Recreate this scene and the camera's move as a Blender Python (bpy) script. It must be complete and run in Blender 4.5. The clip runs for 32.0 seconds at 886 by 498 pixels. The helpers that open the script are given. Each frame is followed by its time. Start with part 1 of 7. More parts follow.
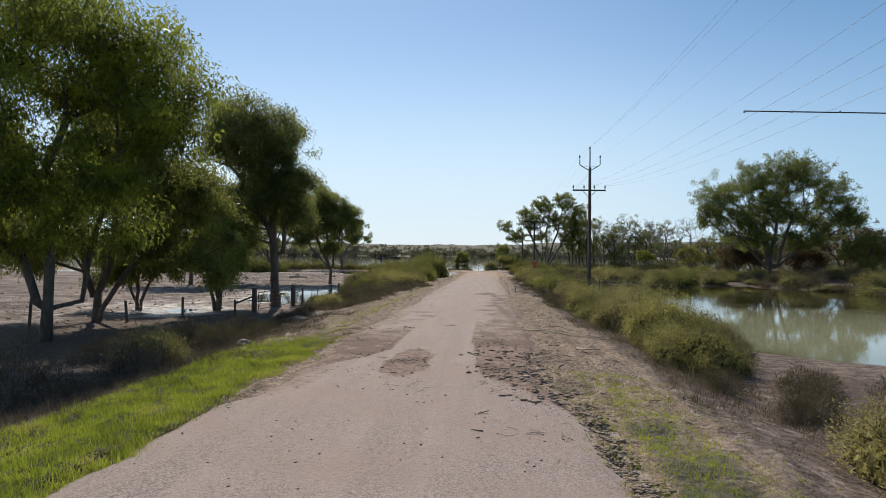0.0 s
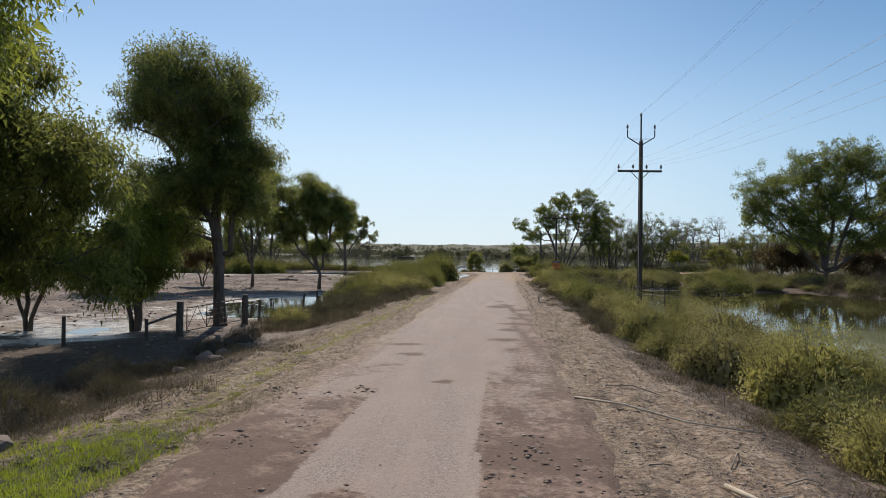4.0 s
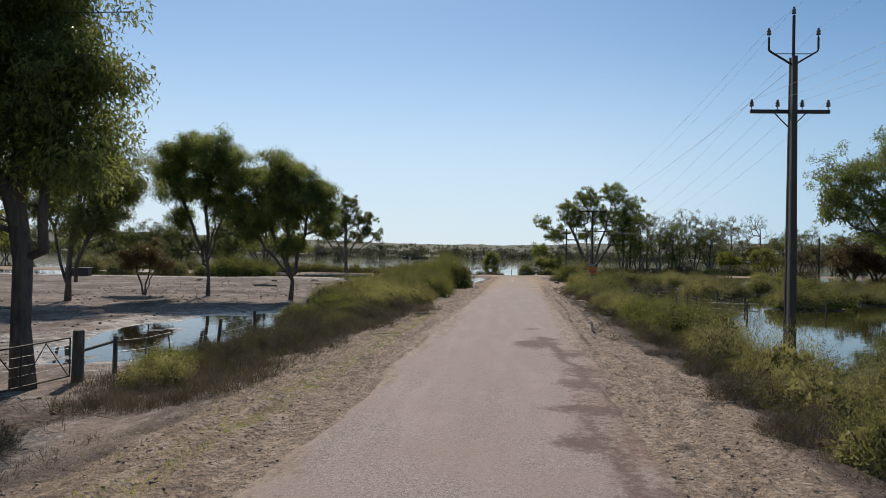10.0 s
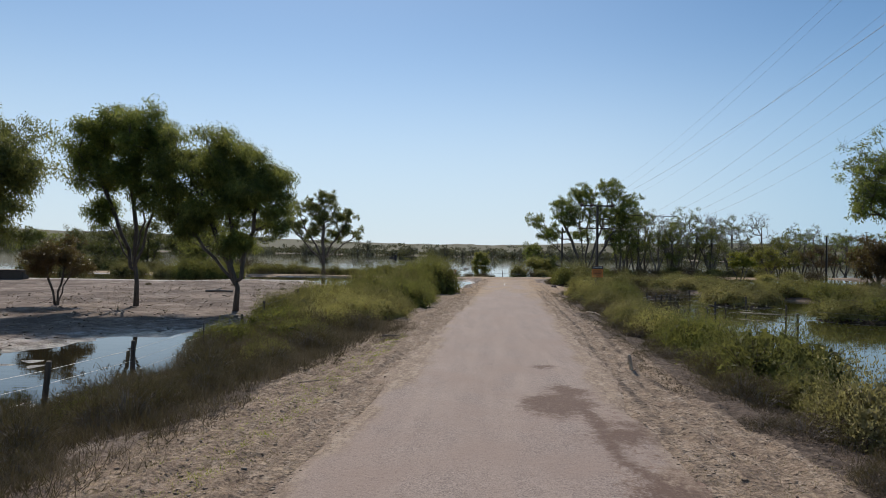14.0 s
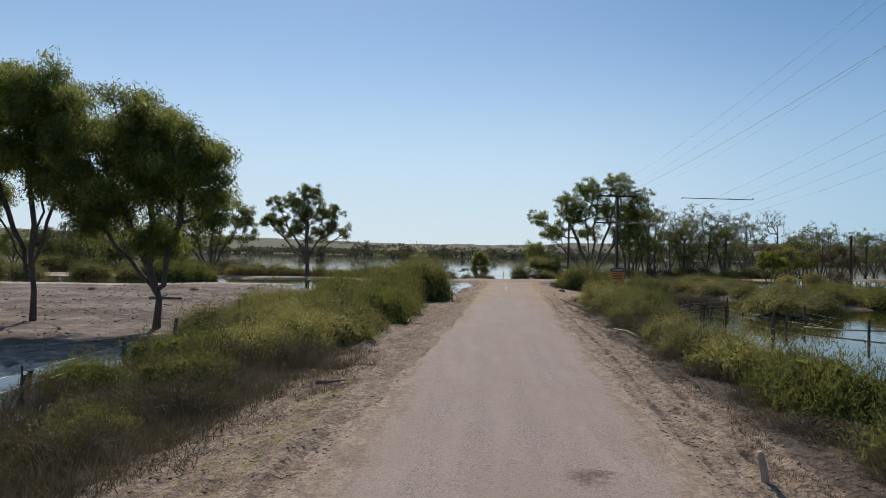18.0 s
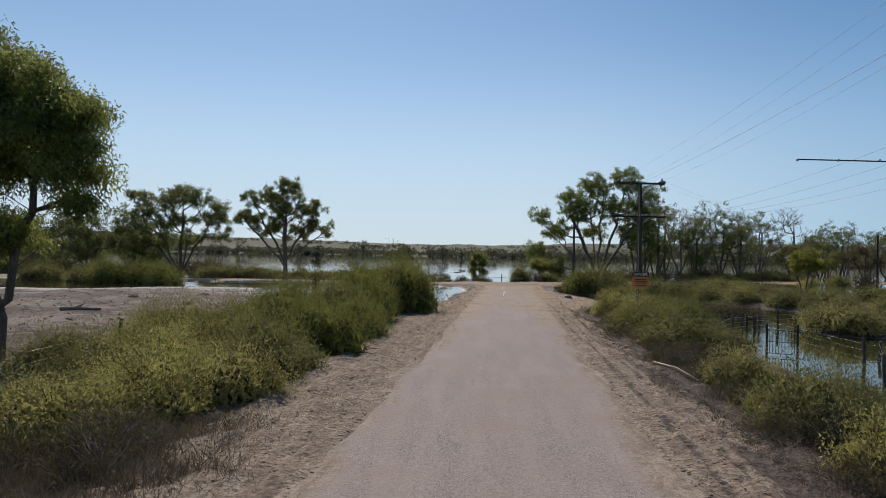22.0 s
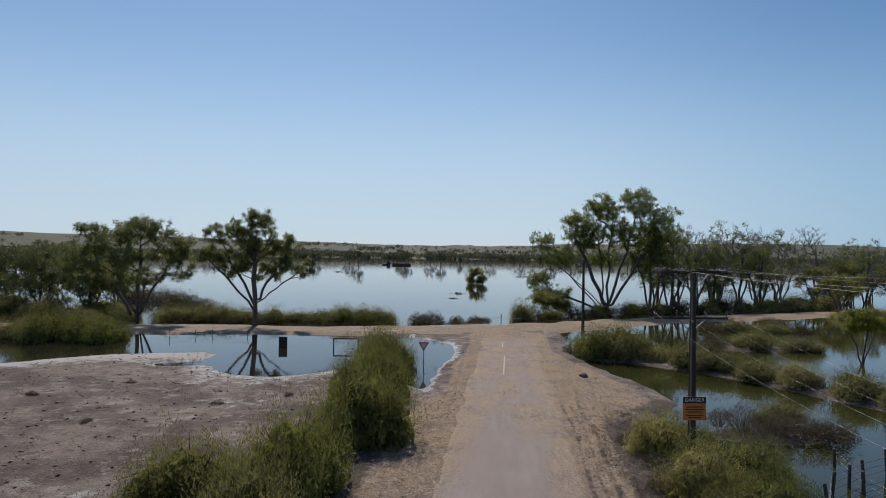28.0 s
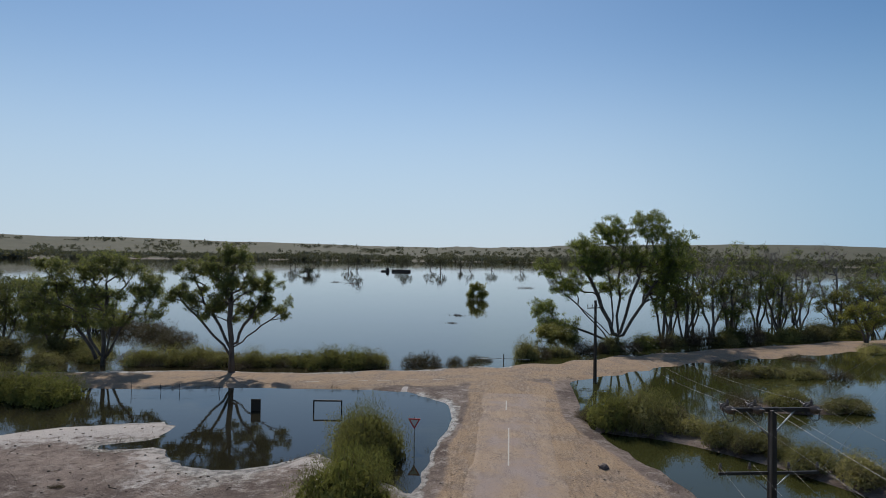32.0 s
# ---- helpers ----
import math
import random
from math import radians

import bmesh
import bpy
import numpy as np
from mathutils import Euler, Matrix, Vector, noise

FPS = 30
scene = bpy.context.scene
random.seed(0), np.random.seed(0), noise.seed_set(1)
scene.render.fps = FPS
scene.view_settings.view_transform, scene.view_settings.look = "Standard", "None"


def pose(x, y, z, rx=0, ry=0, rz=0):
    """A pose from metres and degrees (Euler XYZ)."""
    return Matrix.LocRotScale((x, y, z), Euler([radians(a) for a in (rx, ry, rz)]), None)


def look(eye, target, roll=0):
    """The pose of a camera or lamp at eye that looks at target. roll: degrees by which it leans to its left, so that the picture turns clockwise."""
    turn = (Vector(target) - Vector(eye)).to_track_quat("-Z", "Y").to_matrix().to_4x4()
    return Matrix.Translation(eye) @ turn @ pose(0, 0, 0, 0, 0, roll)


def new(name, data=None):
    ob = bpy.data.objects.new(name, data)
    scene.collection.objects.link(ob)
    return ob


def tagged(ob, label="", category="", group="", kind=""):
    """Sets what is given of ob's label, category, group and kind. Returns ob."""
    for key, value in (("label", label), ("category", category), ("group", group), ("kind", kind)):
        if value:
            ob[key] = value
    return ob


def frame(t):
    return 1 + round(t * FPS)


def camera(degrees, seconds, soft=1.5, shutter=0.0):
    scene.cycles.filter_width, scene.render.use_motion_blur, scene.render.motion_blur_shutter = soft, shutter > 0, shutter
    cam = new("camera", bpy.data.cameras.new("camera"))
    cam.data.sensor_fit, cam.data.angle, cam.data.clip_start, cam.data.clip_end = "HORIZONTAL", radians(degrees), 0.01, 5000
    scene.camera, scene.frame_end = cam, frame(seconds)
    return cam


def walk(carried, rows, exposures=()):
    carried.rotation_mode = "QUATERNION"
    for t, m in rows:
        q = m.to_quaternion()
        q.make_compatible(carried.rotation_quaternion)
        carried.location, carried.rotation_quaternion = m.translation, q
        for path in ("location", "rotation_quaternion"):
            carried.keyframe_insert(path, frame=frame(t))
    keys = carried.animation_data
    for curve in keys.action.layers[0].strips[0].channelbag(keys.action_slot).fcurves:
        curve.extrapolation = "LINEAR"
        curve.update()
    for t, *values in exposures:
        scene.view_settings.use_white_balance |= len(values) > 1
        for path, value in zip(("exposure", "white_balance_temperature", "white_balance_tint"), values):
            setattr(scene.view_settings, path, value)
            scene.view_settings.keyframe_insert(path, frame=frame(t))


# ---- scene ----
cam = camera(70.0, 32.0, 0.9)
PATH = [
    (0, (1.108, 2.274, 2.742), (1.031, 4.272, 2.761), 0.58),
    (1, (1.174, 4.81, 2.703), (1.097, 6.808, 2.722), 0.60),
    (2, (1.246, 7.32, 2.707), (1.168, 9.318, 2.728), 0.66),
    (3, (1.31, 9.777, 2.763), (1.219, 11.775, 2.783), 0.74),
    (6, (1.223, 16.922, 2.864), (1.052, 18.914, 2.88), 0.80),
    (7, (1.165, 19.11, 2.875), (0.995, 21.103, 2.891), 0.84),
    (8, (1.091, 21.258, 2.901), (0.921, 23.251, 2.918), 0.94),
    (9, (1.066, 23.459, 2.947), (0.895, 25.452, 2.964), 1.00),
    (10, (1.025, 25.577, 2.937), (0.853, 27.57, 2.954), 1.04),
    (11, (0.981, 27.734, 2.965), (0.815, 29.727, 2.981), 1.04),
    (12, (0.851, 29.732, 2.952), (0.713, 31.727, 2.969), 1.10),
    (13, (0.844, 31.686, 3.006), (0.706, 33.681, 3.023), 1.06),
    (14, (0.882, 33.743, 3.023), (0.744, 35.738, 3.04), 1.04),
    (17, (1.029, 40.1, 2.912), (0.892, 42.095, 2.929), 1.02),
    (18, (0.998, 42.309, 3.017), (0.86, 44.304, 3.034), 1.02),
    (19, (0.989, 44.493, 3.054), (0.85, 46.488, 3.071), 1.02),
    (20, (1.076, 46.499, 3.078), (0.938, 48.493, 3.096), 1.06),
    (21, (1.342, 48.452, 3.071), (1.202, 50.447, 3.088), 1.06),
    (22, (1.471, 50.812, 3.06), (1.332, 52.807, 3.078), 1.08),
    (23, (1.518, 52.71, 3.291), (1.379, 54.705, 3.309), 1.10),
    (24, (1.657, 54.654, 4.088), (1.518, 56.649, 4.106), 0.98),
    (25, (1.604, 56.107, 4.957), (1.465, 58.102, 4.975), 0.90),
    (28, (1.602, 60.69, 7.87), (1.466, 62.685, 7.887), 0.82),
    (29, (1.611, 62.34, 8.847), (1.475, 64.335, 8.865), 0.78),
    (30, (1.6, 64.104, 9.808), (1.463, 66.099, 9.827), 0.68),
    (31, (1.544, 65.863, 10.766), (1.406, 67.858, 10.785), 0.68),
    (32, (1.537, 67.651, 11.782), (1.399, 69.645, 11.801), 0.66),
]
EXPOSURES = [(0, 0.12, 6500, 10), (6, 0.06, 6450, 10), (13, -0.06, 6350, 10), (19, -0.12, 6300, 10), (25, -0.26, 6150, 10), (32, -0.35, 6050, 10)]
walk(cam, [(t, look(eye, target, roll)) for t, eye, target, roll in PATH], EXPOSURES)

# ---- light ----
SUN_AZ, SUN_EL = -16.0, 43.0
world = bpy.data.worlds.new("sky")
scene.world = world
world.use_nodes = True
wn = world.node_tree
sky = wn.nodes.new("ShaderNodeTexSky")
sky.sky_type = "NISHITA"
sky.sun_disc = False
sky.sun_elevation, sky.sun_rotation = radians(SUN_EL), radians(SUN_AZ)
sky.altitude, sky.air_density, sky.dust_density, sky.ozone_density = 50, 1.0, 0.15, 1.0
haze = wn.nodes.new("ShaderNodeMix")
haze.data_type = "RGBA"
haze.inputs[7].default_value = (7.0, 7.5, 8.4, 1)
toward = wn.nodes.new("ShaderNodeTexCoord")
split = wn.nodes.new("ShaderNodeSeparateXYZ")
thick = wn.nodes.new("ShaderNodeMapRange")
thick.interpolation_type = "SMOOTHERSTEP"
thick.inputs[1].default_value, thick.inputs[2].default_value = -0.02, 0.40
thick.inputs[3].default_value, thick.inputs[4].default_value = 0.84, 0.02
wn.links.new(toward.outputs["Generated"], split.inputs[0])
wn.links.new(split.outputs[2], thick.inputs[0])
wn.links.new(thick.outputs[0], haze.inputs[0])
wn.links.new(sky.outputs[0], haze.inputs[6])
tint = wn.nodes.new("ShaderNodeMix")
tint.data_type, tint.blend_type = "RGBA", "MULTIPLY"
tint.inputs[0].default_value = 1.0
tint.inputs[7].default_value = (0.91, 1.0, 1.03, 1)
away = wn.nodes.new("ShaderNodeMapRange")
away.interpolation_type = "SMOOTHSTEP"
away.inputs[1].default_value, away.inputs[2].default_value = 0.05, 0.75
wn.links.new(split.outputs[0], away.inputs[0])
dim = wn.nodes.new("ShaderNodeMix")
dim.data_type, dim.blend_type = "RGBA", "MULTIPLY"
dim.inputs[7].default_value = (0.60, 0.77, 0.89, 1)
wn.links.new(away.outputs[0], dim.inputs[0])
wn.links.new(haze.outputs[2], dim.inputs[6])
wn.links.new(dim.outputs[2], tint.inputs[6])
wn.links.new(tint.outputs[2], wn.nodes["Background"].inputs[0])
wn.nodes["Background"].inputs[1].default_value = 0.10
sun = new("sun", bpy.data.lights.new("sun", "SUN"))
sun.data.energy, sun.data.angle, sun.data.color = 4.3, radians(0.6), (1.0, 0.91, 0.78)
sun_way = Vector((math.sin(radians(SUN_AZ)) * math.cos(radians(SUN_EL)), math.cos(radians(SUN_AZ)) * math.cos(radians(SUN_EL)), math.sin(radians(SUN_EL))))
sun.matrix_world = look(sun_way * 200, (0, 0, 0))

# ---- materials ----


def node(nt, kind, put=None, **props):
    n = nt.nodes.new(kind)
    if "operation" in props:
        n.operation, n.use_clamp = props["operation"], props.get("use_clamp", False)
    if "data_type" in props:
        n.data_type = props["data_type"]
    if "attribute_name" in props:
        n.attribute_name = props["attribute_name"]
    if "interpolation_type" in props:
        n.interpolation_type = props["interpolation_type"]
    for key, value in (put or {}).items():
        if isinstance(value, bpy.types.NodeSocket):
            nt.links.new(value, n.inputs[key])
        else:
            n.inputs[key].default_value = value
    return n


def blank(name, rough=0.8, metal=0.0):
    m = bpy.data.materials.new(name)
    m.use_nodes = True
    b = m.node_tree.nodes["Principled BSDF"]
    b.inputs["Roughness"].default_value, b.inputs["Metallic"].default_value = rough, metal
    return m, m.node_tree, b


def ramp(nt, fac, stops):
    r = node(nt, "ShaderNodeValToRGB", {"Fac": fac})
    e = r.color_ramp.elements
    while len(e) < len(stops):
        e.new(0.5)
    for k, (at, col) in zip(e, stops):
        k.position, k.color = at, (*col, 1)
    return r.outputs[0]


def noise_tex(nt, scale, detail=4.0, rough=0.55, coord=None):
    n = node(nt, "ShaderNodeTexNoise", {"Scale": scale, "Detail": detail, "Roughness": rough})
    if coord is not None:
        nt.links.new(coord, n.inputs["Vector"])
    return n.outputs[0]


def mix(nt, fac, a, b):
    n = node(nt, "ShaderNodeMix", data_type="RGBA")
    for sock, value in ((n.inputs[0], fac), (n.inputs[6], a), (n.inputs[7], b)):
        if isinstance(value, bpy.types.NodeSocket):
            nt.links.new(value, sock)
        else:
            sock.default_value = value if isinstance(value, float) else (*value, 1)
    return n.outputs[2]


def calc(nt, op, a, b=0.0, clamp=False):
    n = node(nt, "ShaderNodeMath", operation=op, use_clamp=clamp)
    for sock, value in ((n.inputs[0], a), (n.inputs[1], b)):
        if isinstance(value, bpy.types.NodeSocket):
            nt.links.new(value, sock)
        else:
            sock.default_value = value
    return n.outputs[0]


def bump(nt, b, height, strength, distance):
    n = node(nt, "ShaderNodeBump", {"Height": height, "Strength": strength, "Distance": distance})
    nt.links.new(n.outputs[0], b.inputs["Normal"])


def plain(name, col, rough=0.7, metal=0.0, vary=0.25, scale=8.0, grain=0.3):
    """A painted, metal or wooden surface with blotches and fine grain."""
    m, nt, b = blank(name, rough, metal)
    pos = node(nt, "ShaderNodeTexCoord").outputs["Object"]
    dark = tuple(c * (1 - vary) for c in col)
    light = tuple(min(1, c * (1 + vary)) for c in col)
    c = mix(nt, noise_tex(nt, scale, 5, 0.6, pos), dark, light)
    nt.links.new(c, b.inputs["Base Color"])
    bump(nt, b, noise_tex(nt, scale * 12, 3, 0.6, pos), grain, 0.01)
    return m


def bark(name, dark, light):
    m, nt, b = blank(name, 0.85)
    pos = node(nt, "ShaderNodeTexCoord").outputs["Object"]
    stretch = node(nt, "ShaderNodeMapping", {"Vector": pos, "Scale": (6, 6, 1.2)}).outputs[0]
    a = noise_tex(nt, 1.5, 6, 0.65, stretch)
    big = noise_tex(nt, 0.8, 3, 0.5, pos)
    c = ramp(nt, calc(nt, "ADD", calc(nt, "MULTIPLY", a, 0.6), calc(nt, "MULTIPLY", big, 0.4)), [(0.36, dark), (0.62, light)])
    nt.links.new(c, b.inputs["Base Color"])
    bump(nt, b, a, 0.6, 0.03)
    return m


def soft_step(nt, value, low, high):
    return node(nt, "ShaderNodeMapRange", {"Value": value, "From Min": low, "From Max": high}, interpolation_type="SMOOTHSTEP").outputs[0]


def foliage(name, cols, through_light=0.35, rough=0.45, patches=1.3):
    """Leaves that differ one by one, let some light through, and shine a little."""
    m, nt, b = blank(name, rough)
    rnd = node(nt, "ShaderNodeNewGeometry").outputs["Random Per Island"]
    pos = node(nt, "ShaderNodeTexCoord").outputs["Object"]
    patch = soft_step(nt, noise_tex(nt, patches, 4, 0.6, pos), 0.32, 0.68)
    tone = calc(nt, "ADD", calc(nt, "MULTIPLY", rnd, 0.24), calc(nt, "MULTIPLY", patch, 0.64), True)
    n = len(cols)
    c = ramp(nt, tone, [(0.15 + 0.75 * k / (n - 1), col) for k, col in enumerate(cols)])
    own = node(nt, "ShaderNodeObjectInfo").outputs["Random"]
    c = node(nt, "ShaderNodeHueSaturation", {"Hue": calc(nt, "ADD", 0.488, calc(nt, "MULTIPLY", own, 0.018)), "Saturation": calc(nt, "ADD", 0.92, calc(nt, "MULTIPLY", own, 0.2)), "Value": calc(nt, "ADD", 0.88, calc(nt, "MULTIPLY", own, 0.24)), "Color": c}).outputs[0]
    b.inputs["Specular IOR Level"].default_value = 0.22
    nt.links.new(c, b.inputs["Base Color"])
    thin = node(nt, "ShaderNodeBsdfTranslucent")
    warm = mix(nt, 0.38, c, (0.38, 0.37, 0.09))
    nt.links.new(warm, thin.inputs["Color"])
    both = node(nt, "ShaderNodeMixShader", {0: through_light, 1: b.outputs[0], 2: thin.outputs[0]})
    nt.links.new(both.outputs[0], nt.nodes["Material Output"].inputs["Surface"])
    return m


M_BARK = bark("gum_bark", (0.042, 0.034, 0.028), (0.15, 0.12, 0.095))
M_BARK_GREY = bark("grey_gum_bark", (0.042, 0.034, 0.028), (0.145, 0.12, 0.10))
M_DEAD = bark("dead_wood", (0.10, 0.085, 0.075), (0.27, 0.23, 0.20))
M_GUM = foliage("gum_leaves", [(0.056, 0.078, 0.034), (0.12, 0.155, 0.048), (0.215, 0.245, 0.07), (0.35, 0.34, 0.10)], 0.55)
M_GUM_DARK = foliage("dark_gum_leaves", [(0.026, 0.036, 0.018), (0.052, 0.066, 0.026), (0.09, 0.102, 0.038), (0.16, 0.16, 0.062)], 0.32)
M_GUM_LIGHT = foliage("light_gum_leaves", [(0.045, 0.07, 0.018), (0.12, 0.165, 0.03), (0.25, 0.30, 0.045), (0.42, 0.42, 0.08)], 0.58, 0.45, 0.7)
M_RIVER = foliage("river_gum_leaves", [(0.06, 0.084, 0.032), (0.115, 0.155, 0.046), (0.205, 0.245, 0.064), (0.33, 0.335, 0.095)], 0.52)
M_RUST = foliage("rusty_leaves", [(0.05, 0.03, 0.02), (0.10, 0.055, 0.03), (0.15, 0.08, 0.04), (0.12, 0.10, 0.04)], 0.25)
M_YELLOW = foliage("yellowing_leaves", [(0.10, 0.11, 0.022), (0.20, 0.21, 0.04), (0.31, 0.29, 0.06), (0.38, 0.34, 0.10)], 0.5)
M_BUSH = foliage("bush_leaves", [(0.065, 0.056, 0.032), (0.138, 0.128, 0.054), (0.225, 0.206, 0.084), (0.35, 0.315, 0.145)], 0.42, 0.7)
M_BUSH_GREEN = foliage("green_bush_leaves", [(0.04, 0.044, 0.02), (0.10, 0.108, 0.034), (0.18, 0.184, 0.056), (0.30, 0.285, 0.105)], 0.42, 0.7)
M_BUSH_YELLOW = foliage("golden_bush_leaves", [(0.15, 0.122, 0.06), (0.28, 0.248, 0.10), (0.42, 0.37, 0.155), (0.50, 0.44, 0.25)], 0.46, 0.7)
M_BUSH_DRY = foliage("dry_twigs", [(0.05, 0.035, 0.025), (0.095, 0.068, 0.05), (0.15, 0.112, 0.082), (0.25, 0.195, 0.14)], 0.15, 0.8)
M_WEED = foliage("dead_weeds", [(0.065, 0.045, 0.038), (0.115, 0.082, 0.066), (0.185, 0.135, 0.108), (0.32, 0.25, 0.20)], 0.14, 0.8)
M_GRASS = foliage("grass_blades", [(0.15, 0.20, 0.022), (0.26, 0.33, 0.035), (0.37, 0.42, 0.055), (0.46, 0.42, 0.11)], 0.5, 0.7)
# greyed leaf tones: the haze of distance is put into this colour
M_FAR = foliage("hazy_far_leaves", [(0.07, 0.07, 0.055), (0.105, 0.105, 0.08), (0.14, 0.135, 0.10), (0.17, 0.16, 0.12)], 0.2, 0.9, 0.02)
M_STRAW = foliage("straw", [(0.20, 0.16, 0.09), (0.30, 0.24, 0.14), (0.40, 0.33, 0.20), (0.48, 0.40, 0.26)], 0.2, 0.8)
M_TIMBER = bark("grey_timber", (0.04, 0.031, 0.025), (0.14, 0.112, 0.09))
M_WASHED = bark("washed_timber", (0.25, 0.20, 0.15), (0.52, 0.44, 0.34))
M_STEEL = plain("weathered_steel", (0.05, 0.042, 0.036), 0.55, 0.6, 0.3, 3.0)
M_CONCRETE = plain("pole_concrete", (0.10, 0.084, 0.072), 0.85, 0.0, 0.25, 4.0, 0.5)
M_GALV = plain("galvanised_steel", (0.33, 0.34, 0.35), 0.45, 0.8, 0.2, 6.0)
M_WIRE = plain("wire", (0.26, 0.25, 0.24), 0.45, 0.6, 0.1, 4.0)
M_GLAZE = plain("glazed_insulator", (0.10, 0.075, 0.06), 0.2, 0.0, 0.2, 10.0, 0.05)
M_ORANGE = plain("orange_sign_paint", (0.62, 0.19, 0.03), 0.5, 0.0, 0.12, 5.0, 0.05)
M_BLACK = plain("black_paint", (0.018, 0.017, 0.017), 0.5, 0.0, 0.2, 6.0, 0.05)
M_WHITE = plain("white_paint", (0.72, 0.70, 0.67), 0.55, 0.0, 0.12, 9.0, 0.1)
M_RED = plain("red_paint", (0.50, 0.035, 0.03), 0.5, 0.0, 0.15, 6.0, 0.05)
M_LINE = plain("worn_line_paint", (0.46, 0.42, 0.36), 0.8, 0.0, 0.35, 6.0, 0.4)
M_STONE = plain("stone", (0.16, 0.12, 0.10), 0.9, 0.0, 0.4, 5.0, 0.8)


def covered(nt, name):
    a = node(nt, "ShaderNodeAttribute", attribute_name=name)
    s = node(nt, "ShaderNodeSeparateColor")
    nt.links.new(a.outputs["Color"], s.inputs[0])
    return [*s.outputs[:3], a.outputs["Alpha"]]


def dirt_colour(nt, pos, mid, fine):
    """Dry trodden dirt: pale crust, darker crumbs, pebbles."""
    small = noise_tex(nt, 5.5, 5, 0.7, pos)
    peb = node(nt, "ShaderNodeTexVoronoi", {"Vector": pos, "Scale": 26.0}).outputs["Color"]
    c = mix(nt, soft_step(nt, small, 0.32, 0.68), (0.15, 0.10, 0.07), (0.41, 0.305, 0.21))
    c = mix(nt, soft_step(nt, mid, 0.42, 0.7), c, (0.27, 0.185, 0.13))
    along = node(nt, "ShaderNodeMapping", {"Vector": pos, "Scale": (1.0, 0.22, 1.0), "Rotation": (0, 0, radians(2.1))}).outputs[0]
    band = noise_tex(nt, 4.2, 7, 0.74, along)
    c = mix(nt, calc(nt, "MULTIPLY", soft_step(nt, band, 0.52, 0.60), 0.6), c, (0.44, 0.345, 0.268))
    c = mix(nt, calc(nt, "MULTIPLY", soft_step(nt, calc(nt, "SUBTRACT", 1.0, band), 0.52, 0.60), 0.7), c, (0.165, 0.108, 0.08))
    speck = noise_tex(nt, 10, 7, 0.85, pos)
    c = mix(nt, calc(nt, "MULTIPLY", soft_step(nt, speck, 0.55, 0.61), 0.45), c, (0.115, 0.078, 0.058))
    c = mix(nt, calc(nt, "MULTIPLY", soft_step(nt, calc(nt, "SUBTRACT", 1.0, speck), 0.56, 0.62), 0.38), c, (0.50, 0.40, 0.32))
    c = mix(nt, calc(nt, "MULTIPLY", peb, 0.3), c, (0.46, 0.36, 0.265))
    place = node(nt, "ShaderNodeSeparateXYZ", {"Vector": pos}).outputs[1]
    ochre = calc(nt, "MULTIPLY", soft_step(nt, place, 74.0, 92.0), soft_step(nt, noise_tex(nt, 0.5, 5, 0.65, pos), 0.34, 0.62))
    c = mix(nt, calc(nt, "MULTIPLY", ochre, 0.6), c, (0.47, 0.315, 0.175))
    return mix(nt, soft_step(nt, fine, 0.5, 0.7), c, (0.12, 0.085, 0.065))


